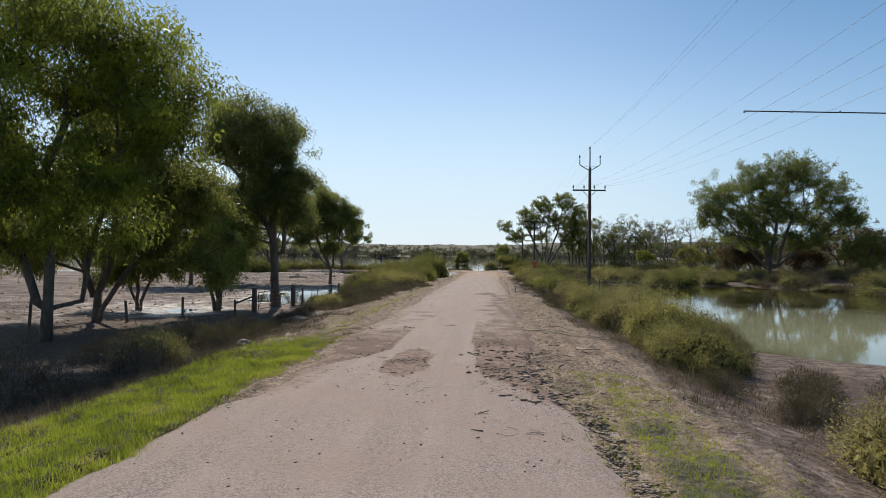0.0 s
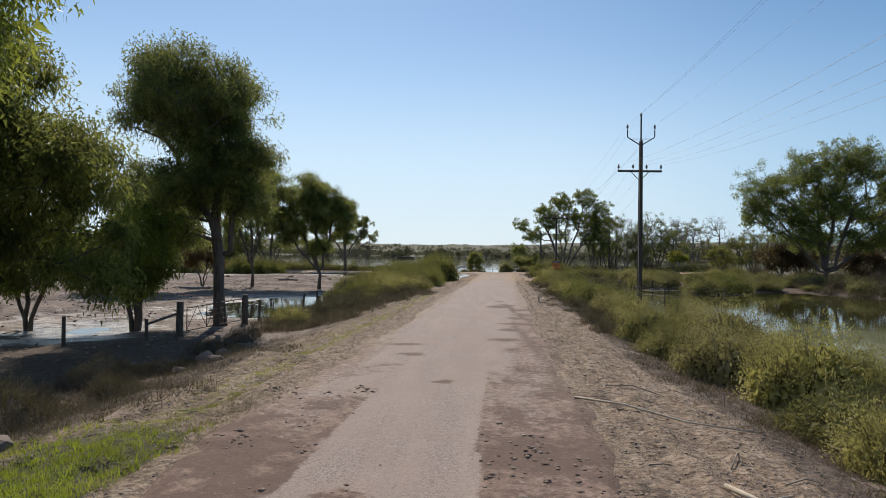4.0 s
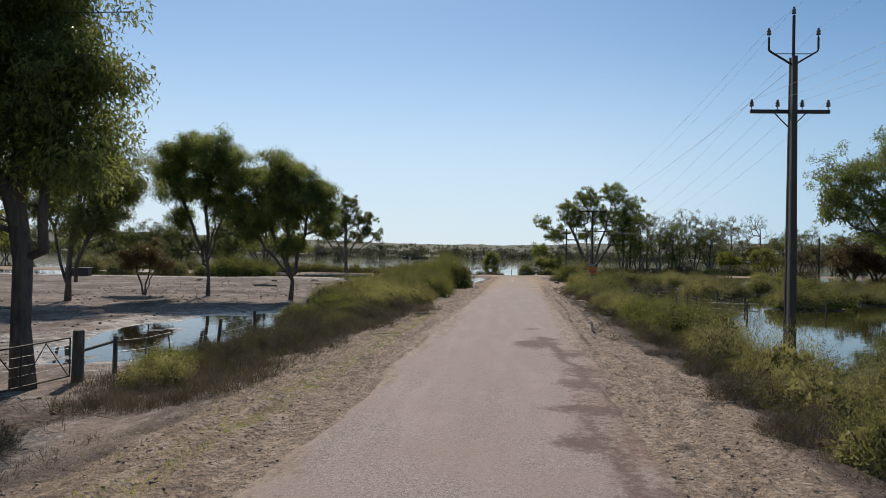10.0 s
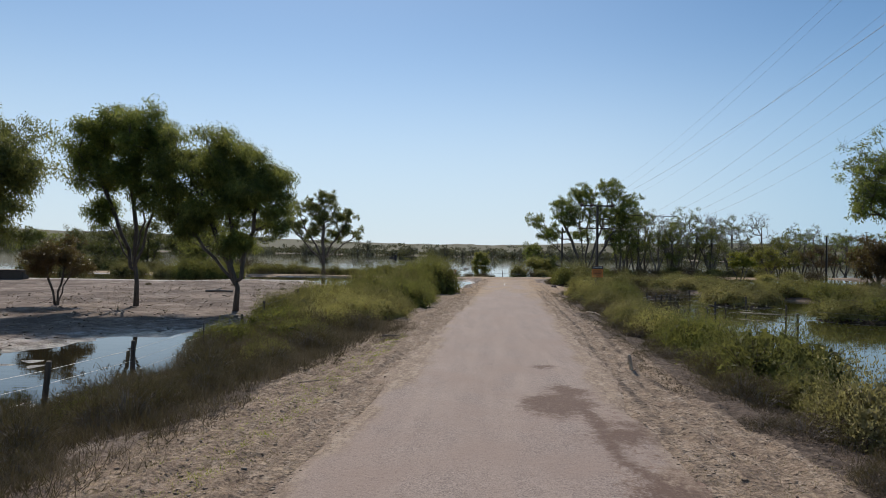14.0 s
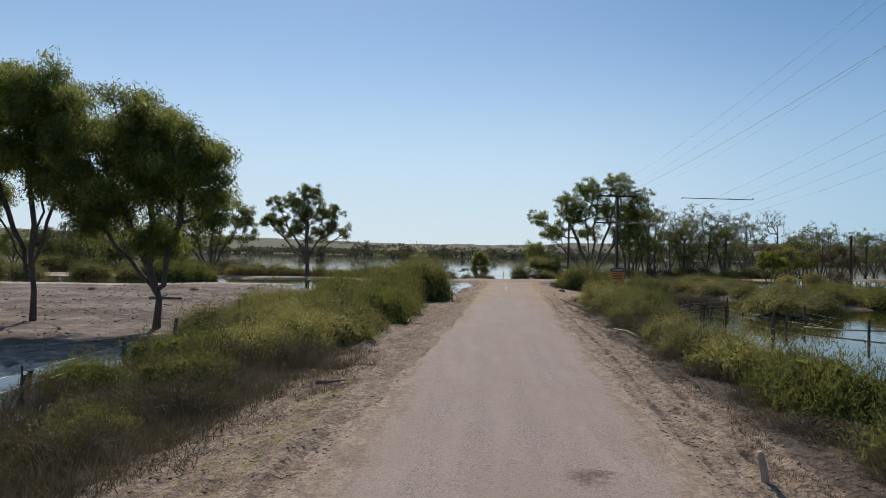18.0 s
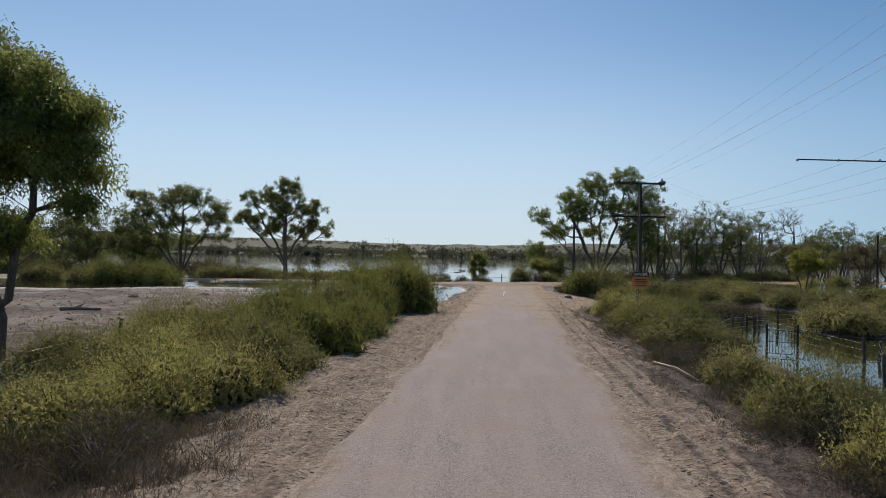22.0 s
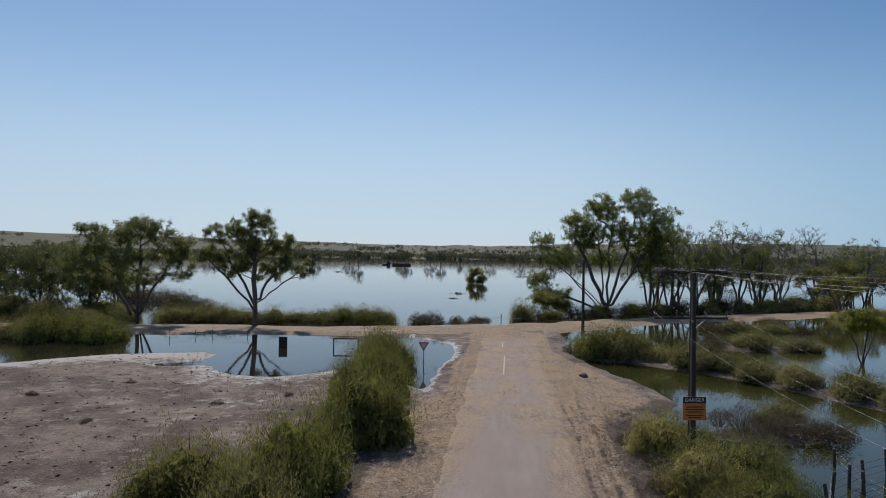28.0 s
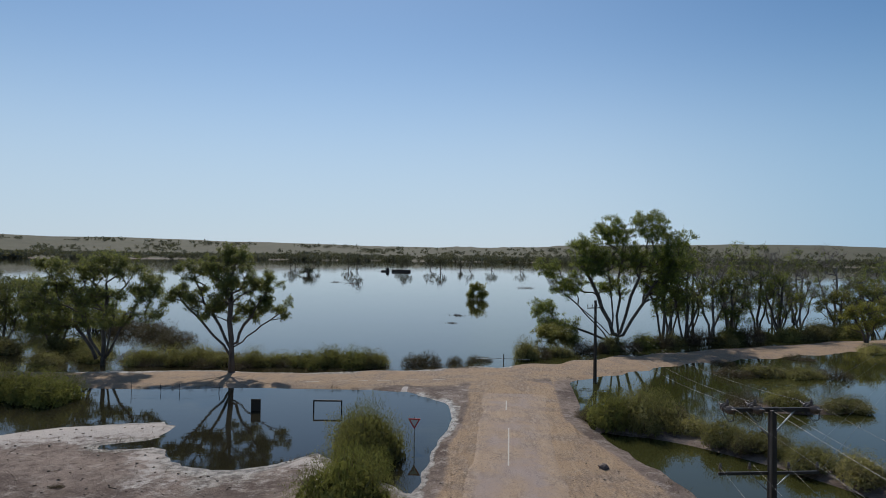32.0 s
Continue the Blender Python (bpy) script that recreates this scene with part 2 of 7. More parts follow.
def ground_material():
    m, nt, b = blank("soil", 0.9)
    pos = node(nt, "ShaderNodeTexCoord").outputs["Object"]
    verge, green, wet, litter = covered(nt, "cover")
    salt = calc(nt, "MULTIPLY", verge, -1.0, True)
    big, mid, fine = noise_tex(nt, 0.22, 4, 0.6, pos), noise_tex(nt, 1.6, 6, 0.65, pos), noise_tex(nt, 14, 5, 0.7, pos)
    clod = node(nt, "ShaderNodeTexVoronoi", {"Vector": pos, "Scale": 9.0}).outputs["Distance"]
    flat = mix(nt, soft_step(nt, big, 0.38, 0.62), (0.10, 0.068, 0.054), (0.27, 0.205, 0.165))
    flat = mix(nt, soft_step(nt, mid, 0.48, 0.66), flat, (0.13, 0.092, 0.075))
    grit = noise_tex(nt, 4.5, 7, 0.82, pos)
    flat = mix(nt, calc(nt, "MULTIPLY", soft_step(nt, grit, 0.54, 0.63), 0.7), flat, (0.085, 0.06, 0.05))
    flat = mix(nt, calc(nt, "MULTIPLY", soft_step(nt, calc(nt, "SUBTRACT", 1.0, grit), 0.55, 0.64), 0.55), flat, (0.42, 0.33, 0.27))
    flat = mix(nt, calc(nt, "MULTIPLY", soft_step(nt, noise_tex(nt, 0.7, 7, 0.75, pos), 0.53, 0.64), 0.55), flat, (0.46, 0.39, 0.335))
    dirt = dirt_colour(nt, pos, mid, fine)
    turf = mix(nt, noise_tex(nt, 0.02, 5, 0.6, pos), (0.07, 0.07, 0.042), (0.15, 0.14, 0.085))
    mud = mix(nt, soft_step(nt, mid, 0.4, 0.6), (0.11, 0.088, 0.076), (0.38, 0.335, 0.29))
    edge = calc(nt, "MULTIPLY", calc(nt, "SUBTRACT", mid, 0.5), 0.8)
    c = mix(nt, soft_step(nt, calc(nt, "ADD", verge, edge), 0.3, 0.7), flat, dirt)
    crust = calc(nt, "ADD", salt, calc(nt, "MULTIPLY", calc(nt, "SUBTRACT", noise_tex(nt, 0.9, 8, 0.78, pos), 0.5), 2.2))
    c = mix(nt, calc(nt, "MULTIPLY", soft_step(nt, crust, 0.2, 0.65), 0.85), c, (0.60, 0.54, 0.49))
    c = mix(nt, soft_step(nt, calc(nt, "ADD", wet, edge), 0.3, 0.7), c, mud)
    # dark leaf litter; below the roadside gums its colour also carries painted tree shade
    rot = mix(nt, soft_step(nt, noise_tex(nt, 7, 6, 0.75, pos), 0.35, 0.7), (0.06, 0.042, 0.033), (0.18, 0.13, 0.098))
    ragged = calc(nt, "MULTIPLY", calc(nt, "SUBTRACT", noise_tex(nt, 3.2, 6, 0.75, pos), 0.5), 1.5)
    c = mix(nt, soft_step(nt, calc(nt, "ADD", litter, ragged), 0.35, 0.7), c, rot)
    c = mix(nt, soft_step(nt, calc(nt, "ADD", green, edge), 0.3, 0.6), c, turf)
    c = mix(nt, calc(nt, "MULTIPLY", soft_step(nt, fine, 0.45, 0.7), 0.45), c, (0.10, 0.075, 0.06))
    c = node(nt, "ShaderNodeHueSaturation", {"Saturation": 0.98, "Value": 0.93, "Color": c}).outputs[0]
    b.inputs["Specular IOR Level"].default_value = 0.25
    nt.links.new(c, b.inputs["Base Color"])
    gloss = calc(nt, "SUBTRACT", 0.92, calc(nt, "MULTIPLY", soft_step(nt, calc(nt, "ADD", wet, edge), 0.45, 0.9), 0.6))
    nt.links.new(gloss, b.inputs["Roughness"])
    h = calc(nt, "ADD", calc(nt, "MULTIPLY", fine, 0.5), calc(nt, "ADD", mid, calc(nt, "MULTIPLY", clod, 0.35)))
    bump(nt, b, h, 1.0, 0.10)
    return m


def road_material():
    m, nt, b = blank("dusty_asphalt", 0.85)
    pos = node(nt, "ShaderNodeTexCoord").outputs["Object"]
    long = node(nt, "ShaderNodeMapping", {"Vector": pos, "Scale": (1.0, 0.12, 1.0), "Rotation": (0, 0, radians(2.1))}).outputs[0]
    dust, damp, bare = covered(nt, "cover")[:3]
    big, mid, fine = noise_tex(nt, 0.5, 4, 0.6, pos), noise_tex(nt, 2.5, 6, 0.65, pos), noise_tex(nt, 30, 4, 0.7, pos)
    streak = noise_tex(nt, 2.2, 4, 0.55, long)
    chips = node(nt, "ShaderNodeTexVoronoi", {"Vector": pos, "Scale": 55.0}).outputs["Color"]
    tar = mix(nt, chips, (0.11, 0.086, 0.077), (0.42, 0.335, 0.295))
    tar = mix(nt, calc(nt, "MULTIPLY", soft_step(nt, streak, 0.35, 0.7), 0.6), tar, (0.355, 0.275, 0.23))
    tar = mix(nt, soft_step(nt, big, 0.35, 0.75), tar, (0.285, 0.212, 0.178))
    dirt = dirt_colour(nt, pos, noise_tex(nt, 1.6, 6, 0.65, pos), noise_tex(nt, 14, 5, 0.7, pos))
    dirt = node(nt, "ShaderNodeHueSaturation", {"Saturation": 0.98, "Value": 0.90, "Color": dirt}).outputs[0]
    edge = calc(nt, "MULTIPLY", calc(nt, "SUBTRACT", mid, 0.5), 1.1)
    torn = calc(nt, "MULTIPLY", calc(nt, "SUBTRACT", noise_tex(nt, 6.5, 8, 0.85, pos), 0.5), 2.4)
    c = mix(nt, soft_step(nt, calc(nt, "ADD", calc(nt, "ADD", dust, calc(nt, "MULTIPLY", edge, 0.6)), calc(nt, "MULTIPLY", torn, 0.35)), 0.3, 1.0), tar, dirt)
    rust = mix(nt, soft_step(nt, noise_tex(nt, 7, 6, 0.75, pos), 0.35, 0.7), (0.10, 0.06, 0.044), (0.30, 0.195, 0.145))
    c = mix(nt, soft_step(nt, calc(nt, "ADD", bare, torn), 0.35, 0.7), c, rust)
    c = mix(nt, calc(nt, "MULTIPLY", soft_step(nt, calc(nt, "ADD", damp, torn), 0.25, 0.85), 0.92), c, (0.112, 0.067, 0.049))
    c = mix(nt, calc(nt, "MULTIPLY", fine, 0.3), c, (0.14, 0.11, 0.095))
    crumb = noise_tex(nt, 16, 6, 0.85, pos)
    c = mix(nt, calc(nt, "MULTIPLY", soft_step(nt, crumb, 0.55, 0.63), 0.5), c, (0.12, 0.078, 0.06))
    c = mix(nt, calc(nt, "MULTIPLY", soft_step(nt, calc(nt, "SUBTRACT", 1.0, crumb), 0.56, 0.66), 0.35), c, (0.43, 0.31, 0.24))
    c = node(nt, "ShaderNodeHueSaturation", {"Saturation": 0.93, "Value": 1.15, "Color": c}).outputs[0]
    b.inputs["Specular IOR Level"].default_value = 0.15
    nt.links.new(c, b.inputs["Base Color"])
    bump(nt, b, calc(nt, "ADD", fine, calc(nt, "MULTIPLY", mid, 1.2)), 0.7, 0.025)
    return m


def water_material():
    m, nt, b = blank("flood_water", 0.03)
    pos = node(nt, "ShaderNodeTexCoord").outputs["Object"]
    c = mix(nt, noise_tex(nt, 0.06, 3, 0.5, pos), (0.026, 0.028, 0.008), (0.048, 0.048, 0.015))
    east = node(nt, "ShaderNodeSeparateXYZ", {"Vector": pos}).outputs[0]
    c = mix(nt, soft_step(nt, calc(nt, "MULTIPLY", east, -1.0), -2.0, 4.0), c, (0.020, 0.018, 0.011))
    plume = nt.nodes.new("ShaderNodeTexGradient")
    plume.gradient_type = "SPHERICAL"
    nt.links.new(node(nt, "ShaderNodeMapping", {"Vector": pos, "Location": (-1.35, -1.2, 0), "Scale": (0.06, 0.042, 0)}).outputs[0], plume.inputs[0])
    silt = calc(nt, "ADD", plume.outputs[1], calc(nt, "MULTIPLY", calc(nt, "SUBTRACT", noise_tex(nt, 0.14, 7, 0.65, pos), 0.5), 0.9))
    c = mix(nt, soft_step(nt, silt, 0.05, 0.6), c, (0.30, 0.30, 0.19))
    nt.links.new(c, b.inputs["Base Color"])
    b.inputs["IOR"].default_value = 1.333
    flat = node(nt, "ShaderNodeMapping", {"Vector": pos, "Scale": (0.5, 1.3, 1.0)}).outputs[0]
    bump(nt, b, noise_tex(nt, 1.4, 3, 0.5, flat), 0.10, 0.03)
    return m


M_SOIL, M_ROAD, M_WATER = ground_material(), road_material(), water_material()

# ---- helpers of this place ----
WATER = -0.62
rng = np.random.default_rng(7)


def road_z(y):
    return -(np.clip(y, -40, 120) - 51) * 0.0063


def road_x(y):
    return -0.5 + 0.0365 * np.asarray(y, float)


def step(v, a, b):
    t = np.clip((v - a) / (b - a), 0, 1)
    return t * t * (3 - 2 * t)


def bumps(x, y, size, seed=0):
    """Smooth lattice noise in -1..1."""
    x, y = np.asarray(x, float) / size, np.asarray(y, float) / size
    i, j = np.floor(x), np.floor(y)
    u, v = x - i, y - j
    u, v = u * u * (3 - 2 * u), v * v * (3 - 2 * v)

    def h(a, b):
        s = np.sin(a * 127.1 + b * 311.7 + seed * 74.7) * 43758.5453
        return (s - np.floor(s)) * 2 - 1
    return (h(i, j) * (1 - u) + h(i + 1, j) * u) * (1 - v) + (h(i, j + 1) * (1 - u) + h(i + 1, j + 1) * u) * v


CROSS = ((-400, 118), (-60, 125.2), (-40, 126.4), (-24, 127.8), (-11, 129.8), (2, 134), (11, 138), (23, 146.2), (42, 155.6), (57, 163), (120, 196), (420, 330))


STRIP = ((11.2, 114.2), (13.4, 113.6), (16, 111.8), (20, 107.6), (24, 101.5), (28, 95), (34, 91), (42, 90))
ISLETS = ((20.6, 84.2, 4.0, 2.2), (23.8, 74.2, 4.2, 2.0), (27, 122, 8, 3), (36, 108, 9, 3), (50, 112, 10, 4), (31, 80, 4, 1.8))


def off_cross(x, y):
    return off_line(x, y, CROSS)


def off_line(x, y, line):
    """Distance from a line of points, and on which side (1: its left)."""
    best, side = np.full(np.shape(x), 1e9), np.ones(np.shape(x))
    for (ax, ay), (bx, by) in zip(line, line[1:]):
        dx, dy = bx - ax, by - ay
        k = np.clip(((x - ax) * dx + (y - ay) * dy) / (dx * dx + dy * dy), 0, 1)
        px, py = x - ax - k * dx, y - ay - k * dy
        d = np.hypot(px, py)
        near = d < best
        best, side = np.where(near, d, best), np.where(near, np.sign(dx * py - dy * px), side)
    return best, side


def hill_height(x, y):
    a = np.degrees(np.arctan2(x, y - 60))
    tops = np.interp(a, [-60, -38, -25, -14, -6, 2, 9, 16, 26, 36, 60], [66, 58, 50, 42, 39, 41, 52, 56, 54, 46, 56])
    d = np.hypot(x, y - 60)
    rise = step(d, 1500, 2350) * (1 - 0.6 * step(d, 2600, 3800))
    return rise * (tops + 5 * bumps(a, d / 300, 2.3, 5) + 2.0 * bumps(a, d, 0.7, 6))


def lay(x, y):
    """Height of the ground, and how far it is verge dirt, grass and wet mud."""
    x, y = np.asarray(x, float), np.asarray(y, float)
    u, rz = x - road_x(y), road_z(y)
    n1, n2, n3 = bumps(x, y, 6, 1), bumps(x, y, 1.7, 2), bumps(x, y, 0.45, 3)
    # flats to the left, with pools
    left = WATER + 0.14 + 0.05 * n1 + 0.035 * n2 + 0.018 * n3 + 0.004 * np.clip(-x - 20, 0, 200)
    pool = np.maximum(1 - np.hypot((x + 12.0) / 4.6, (y - 52) / 11.0), 0.32 * np.clip(1 - np.hypot((x + 15.5) / 4.5, (y - 38) / 9.0), -9, 1))
    pool = np.maximum(pool, 0.8 * (1 - np.hypot((x + 10.5) / 2.8, (y - 60) / 4.0)))
    left = left - 0.48 * np.clip(pool + 0.12 * n1, 0, 0.46) + 0.05 * bumps(x, y, 0.9, 15) * step(pool, 0.0, 0.2)
    shore = np.interp(x, [-60, -34, -28.5, -21, -19.5, -17, -13.5, -11, -9, -6, -3, -1.8], [100, 104.5, 110, 113, 108, 104, 103, 104.2, 106.3, 104, 101, 99.5])
    curve = np.interp(y, [97, 99, 103, 113, 119, 122.8, 125], [-5, -2.1, -2.0, -0.8, -1.3, -3.3, -9])
    inside = np.minimum(np.minimum(y - shore, curve - x), 125 - y) + 0.5 * n2
    inside = np.maximum(inside, 0.9 - off_line(x, y, ((-22.4, 106.3), (-19.4, 107.4), (-16.0, 107.6)))[0] + 0.4 * n2)
    left = left - 0.5 * step(inside, -0.6, 2.5) - 0.10 * step(inside, -2.2, 0)
    # ponds to the right, with a bank of dirt near the crossing
    bank = np.interp(y, [-40, 10, 19, 22.5, 25.5, 31, 54, 76, 86, 93, 98, 102, 110, 116, 120, 128, 133], [30, 26, 21, 13.5, 10.6, 10.8, 11.2, 11.4, 10.5, 8.9, 12.6, 12.2, 10.0, 8.8, 8.2, 7.8, 8.5])
    out = x - bank + 0.5 * n2
    right = WATER + 0.16 + 0.04 * n2 - 0.75 * step(out, -1.0, 3.0)
    strip = 1 - (off_line(x, y, STRIP)[0] + 0.5 * n1) / 2.6
    right = np.maximum(right, WATER - 0.3 + 0.75 * np.clip(strip, 0, 0.8))
    for ix, iy, rx, ry in ISLETS:
        right = np.maximum(right, WATER - 0.3 + 0.8 * np.clip(1 - np.hypot((x - ix) / rx, (y - iy) / ry), 0, 0.7))
    isle = 1 - np.hypot((x - 15) / 4.5, (y - 92) / 2.2)
    right = np.maximum(right, WATER - 0.3 + 0.8 * np.clip(isle, 0, 0.7))
    east = x - np.interp(y, [-40, 20, 60, 88, 100, 120, 150], [60, 46, 38, 33, 50, 64, 70]) + 2 * n1
    right = np.maximum(right, WATER - 0.4 + 0.95 * step(east, -2, 6))
    low = np.where(u < 0, left, right)
    # the road's bank
    d = np.abs(u)
    keep = np.where(u < 0, np.where(y > 97, 3.4, 4.9), np.where(y > 90, np.clip(bank - road_x(y) - 1.8, 3.2, 9), 4.5)) + 0.35 * n1
    top = rz - 0.035 * np.clip(d - 2.6, 0, 9) + (0.03 * n3 + 0.045 * bumps(x, y, 0.3, 4) * (0.6 + 0.4 * bumps(x, y, 2.5, 8))) * step(d, 2.5, 3.2) + 0.04 * n2 * step(d, 2.9, 4.0)
    rut = np.exp(-((u - 3.9 + 0.15 * n1) / 0.16) ** 2) * step(y, 40, 52) * (1 - step(y, 84, 90))
    top = top - 0.06 * rut + 0.05 * bumps(u, y * 0.16 + 0.8 * n1, 0.42, 43) * step(d, 2.6, 3.1) * (1 - step(d, 5.2, 6)) + 0.03 * bumps(u, y * 0.5, 0.25, 44) * step(d, 2.7, 3.2)
    rough = step(d, 2.7, 3.3) * (1 - step(d, 5.6, 6.6)) * (y < 128)
    ridge = bumps(u + 0.10 * n2, y * 0.22 + 0.5 * n1, 0.22, 61)
    top = top + rough * (0.035 * (1 - 2 * np.abs(ridge)) + 0.03 * np.abs(bumps(x, y, 0.26, 62)) + 0.018 * bumps(x, y, 0.17, 63))
    k = step(d, keep, keep + np.where(y > 90, 2.0, 3.2))
    z = top * (1 - k) + low * k
    beyond = step(y, 119, 126)
    # cross road and the lake beyond it
    cd, side = off_cross(x, y)
    c_half = np.where(x > 8, np.interp(x, [8, 14, 22], [5.0, 4.4, 3.2]), 4.0)
    ck = np.where(side > 0, step(cd + 0.3 * n2, 2.5, 4.6), step(cd, c_half - 0.5, c_half + 2.2))
    lake = WATER - 0.06 - 1.2 * step(cd, 5, 13) + 0.08 * n1 + 0.05 * n2
    z = np.where(side > 0, lake, np.where(beyond > 0, np.minimum(z, low) * beyond + z * (1 - beyond), z))
    cz = -0.46 + 0.012 * n3 + 0.02 * n2
    z = cz * (1 - ck) + z * ck
    meet = (1 - step(np.abs(u), 4.5, 7.0)) * step(y, 112, 122) * (side < 0)
    z = np.maximum(z, np.where(meet > 0.02, (WATER - 0.3) * (1 - meet) + (-0.45) * meet, -9))
    far = np.hypot(x, y - 60)
    isles = (side > 0) * np.clip(bumps(x, y, 55, 9) - 0.45, 0, 1) * step(far, 700, 950)
    z = np.where(side > 0, z + isles * 4, z)
    z = z + step(far, 1150, 1350) * 4 * (side > 0) + np.where(y > 60, hill_height(x, y), 0)
    verge = (1 - step(d, keep - 0.2, keep + 1.2)) * (y < 130)
    verge = np.maximum(verge, 1 - step(cd, c_half, c_half + 2))
    salt = np.maximum(step(y - shore, -8.0, 0.0) * (x < -5.5), 0.5 * step(pool, -0.5, 0.1)) * (u < -3) * (y < 126) * (verge < 0.05) * (0.75 + 0.5 * n1)
    verge = np.where(salt > 0, -np.clip(salt, 0, 1), verge)
    grass = step(-u + 0.25 * n2, 2.95, 3.25) * (1 - step(-u + 0.4 * n2, 4.6, 5.5)) * (1 - step(y, 17, 25)) + 0.5 * step(u, 3.3, 3.7) * (1 - step(u + 0.3 * n2, 4.3, 4.9)) * (1 - step(y, 11, 17))
    wet = (1 - step(z, WATER + 0.03, WATER + 0.15)) * (far < 900) * np.where(u < 0, 1.0, 0.0)
    hills = step(far, 1100, 1400)
    mid_y = step(y, 17, 24) * (1 - step(y, 94, 100))
    patchy = step(bumps(x, y * 0.55, 0.8, 41) + 0.6 * bumps(x, y * 0.7, 0.33, 42), -0.25, 0.5)
    left_l = 0.75 * (1 - 0.75 * step(y, 31, 34) * (1 - step(y, 42, 46)) * (u > -8.5)) * step(-u, 4.6, 5.6) * (1 - step(-u, 8.5, 11)) * (1 - step(y, 86, 96)) + 0.42 * patchy * np.exp(-((u + 3.15) / 0.35) ** 2) * mid_y
    right_l = np.interp(y, [38, 48], [0.55, 0.85]) * step(u + 0.25 * n2, np.interp(y, [38, 48], [4.5, 3.9]), np.interp(y, [38, 48], [5.6, 4.7])) * (1 - step(y, 90, 96)) + 0.55 * patchy * step(u, 2.0, 2.5) * (1 - step(u, 3.4, 3.9)) * step(y, 11, 14) * (1 - step(y, 40, 50)) + step(y, 42, 50) * mid_y * (0.5 + 0.2 * patchy) * (np.exp(-((u - 3.0 + 0.22 * n1) / 0.15) ** 2) + 0.9 * np.exp(-((u - 3.45 + 0.25 * n1) / 0.12) ** 2) + np.exp(-((u - 3.9 + 0.2 * n1) / 0.2) ** 2))
    # leaf litter under the gums, darkened further to paint their deep shade into the soil
    shade_litter = 0.95 * np.exp(-np.hypot((x + 12) / 8, (y - 27) / 11) ** 4) * (u < -4.5)
    litter = np.clip(np.where(u < 0, np.maximum(left_l, shade_litter), right_l), 0, 1) * (z > WATER + 0.02)
    litter = np.maximum(litter, 0.8 * (x > 30) * (y < 150) * (cd > 7) * (z > WATER - 0.1))
    litter = np.maximum(litter, 0.45 * step(bumps(x, y, 9, 14), 0.1, 0.6) * (u < -8) * (y < 112) * (1 - wet))
    return z, verge * (1 - hills), np.maximum(grass, hills), np.clip(wet * (1 - hills), 0, 1), litter * (1 - hills)


def ground_at(x, y):
    return float(lay(np.array([x]), np.array([y]))[0][0])


def mesh_from(name, verts, faces, mats, smooth=False, which=None):
    me = bpy.data.meshes.new(name)
    me.from_pydata(verts, [], faces)
    for m in mats if isinstance(mats, (list, tuple)) else [mats]:
        me.materials.append(m)
    if smooth:
        me.polygons.foreach_set("use_smooth", np.ones(len(me.polygons), bool))
    if which is not None:
        me.polygons.foreach_set("material_index", which)
    me.update()
    return me


def leaf_mesh(name, v, mat):
    """A mesh of loose pointed leaves from an array (n, 3, 3)."""
    n = len(v)
    me = bpy.data.meshes.new(name)
    me.vertices.add(n * 3), me.loops.add(n * 3), me.polygons.add(n)
    me.vertices.foreach_set("co", np.asarray(v, np.float32).ravel())
    me.loops.foreach_set("vertex_index", np.arange(n * 3, dtype=np.int32))
    me.polygons.foreach_set("loop_start", np.arange(0, n * 3, 3, dtype=np.int32))
    me.materials.append(mat)
    me.update(calc_edges=True)
    return me


def part(name, data, parent, label=""):
    """One mesh object under a thing or a part. data: a mesh, or a bmesh and its material in a pair."""
    if isinstance(data, tuple):
        bm, material = data
        me = bpy.data.meshes.new(name)
        bm.to_mesh(me), bm.free()
        me.materials.append(material)
        data = me
    ob = new(name, data)
    ob.parent = parent
    return tagged(ob, label)


def thing(name, at=(0, 0, 0), turn=0.0, label="", category="", group="", kind=""):
    ob = new(name)
    ob.matrix_world = pose(*at, 0, 0, turn)
    ob.empty_display_size = 0.2
    return tagged(ob, label, category, group, kind)


def sheet(name, xs, ys, material, height, cover, keep=None):
    gx, gy = np.meshgrid(xs, ys)
    z = height(gx, gy)
    n, m = len(xs), len(ys)
    co = np.stack([gx, gy, z], -1).reshape(-1, 3)
    idx = np.arange(n * m).reshape(m, n)
    f = np.stack([idx[:-1, :-1], idx[:-1, 1:], idx[1:, 1:], idx[1:, :-1]], -1).reshape(-1, 4)
    me = bpy.data.meshes.new(name)
    me.vertices.add(len(co)), me.loops.add(f.size), me.polygons.add(len(f))
    me.vertices.foreach_set("co", co.astype(np.float32).ravel())
    me.loops.foreach_set("vertex_index", f.astype(np.int32).ravel())
    me.polygons.foreach_set("loop_start", np.arange(0, f.size, 4, dtype=np.int32))
    me.polygons.foreach_set("use_smooth", np.ones(len(f), bool))
    me.materials.append(material)
    me.update(calc_edges=True)
    a = me.color_attributes.new("cover", "FLOAT_COLOR", "POINT")
    c = np.ones((len(co), 4), np.float32)
    c[:, 3] = 0
    for k, v in enumerate(cover(gx, gy)):
        c[:, k] = v.ravel()
    a.data.foreach_set("color", c.ravel())
    return new(name, me)


def spread(near_a, near_b, spacing, far, grow=1.16):
    mid = list(np.arange(near_a, near_b + 1e-6, spacing))
    a, b, s = [], [], spacing
    p, q = near_a, near_b
    while q < far or p > -far:
        s *= grow
        if q < far:
            q += s
            b.append(q)
        if p > -far:
            p -= s
            a.append(p)
    return np.array(a[::-1] + mid + b)


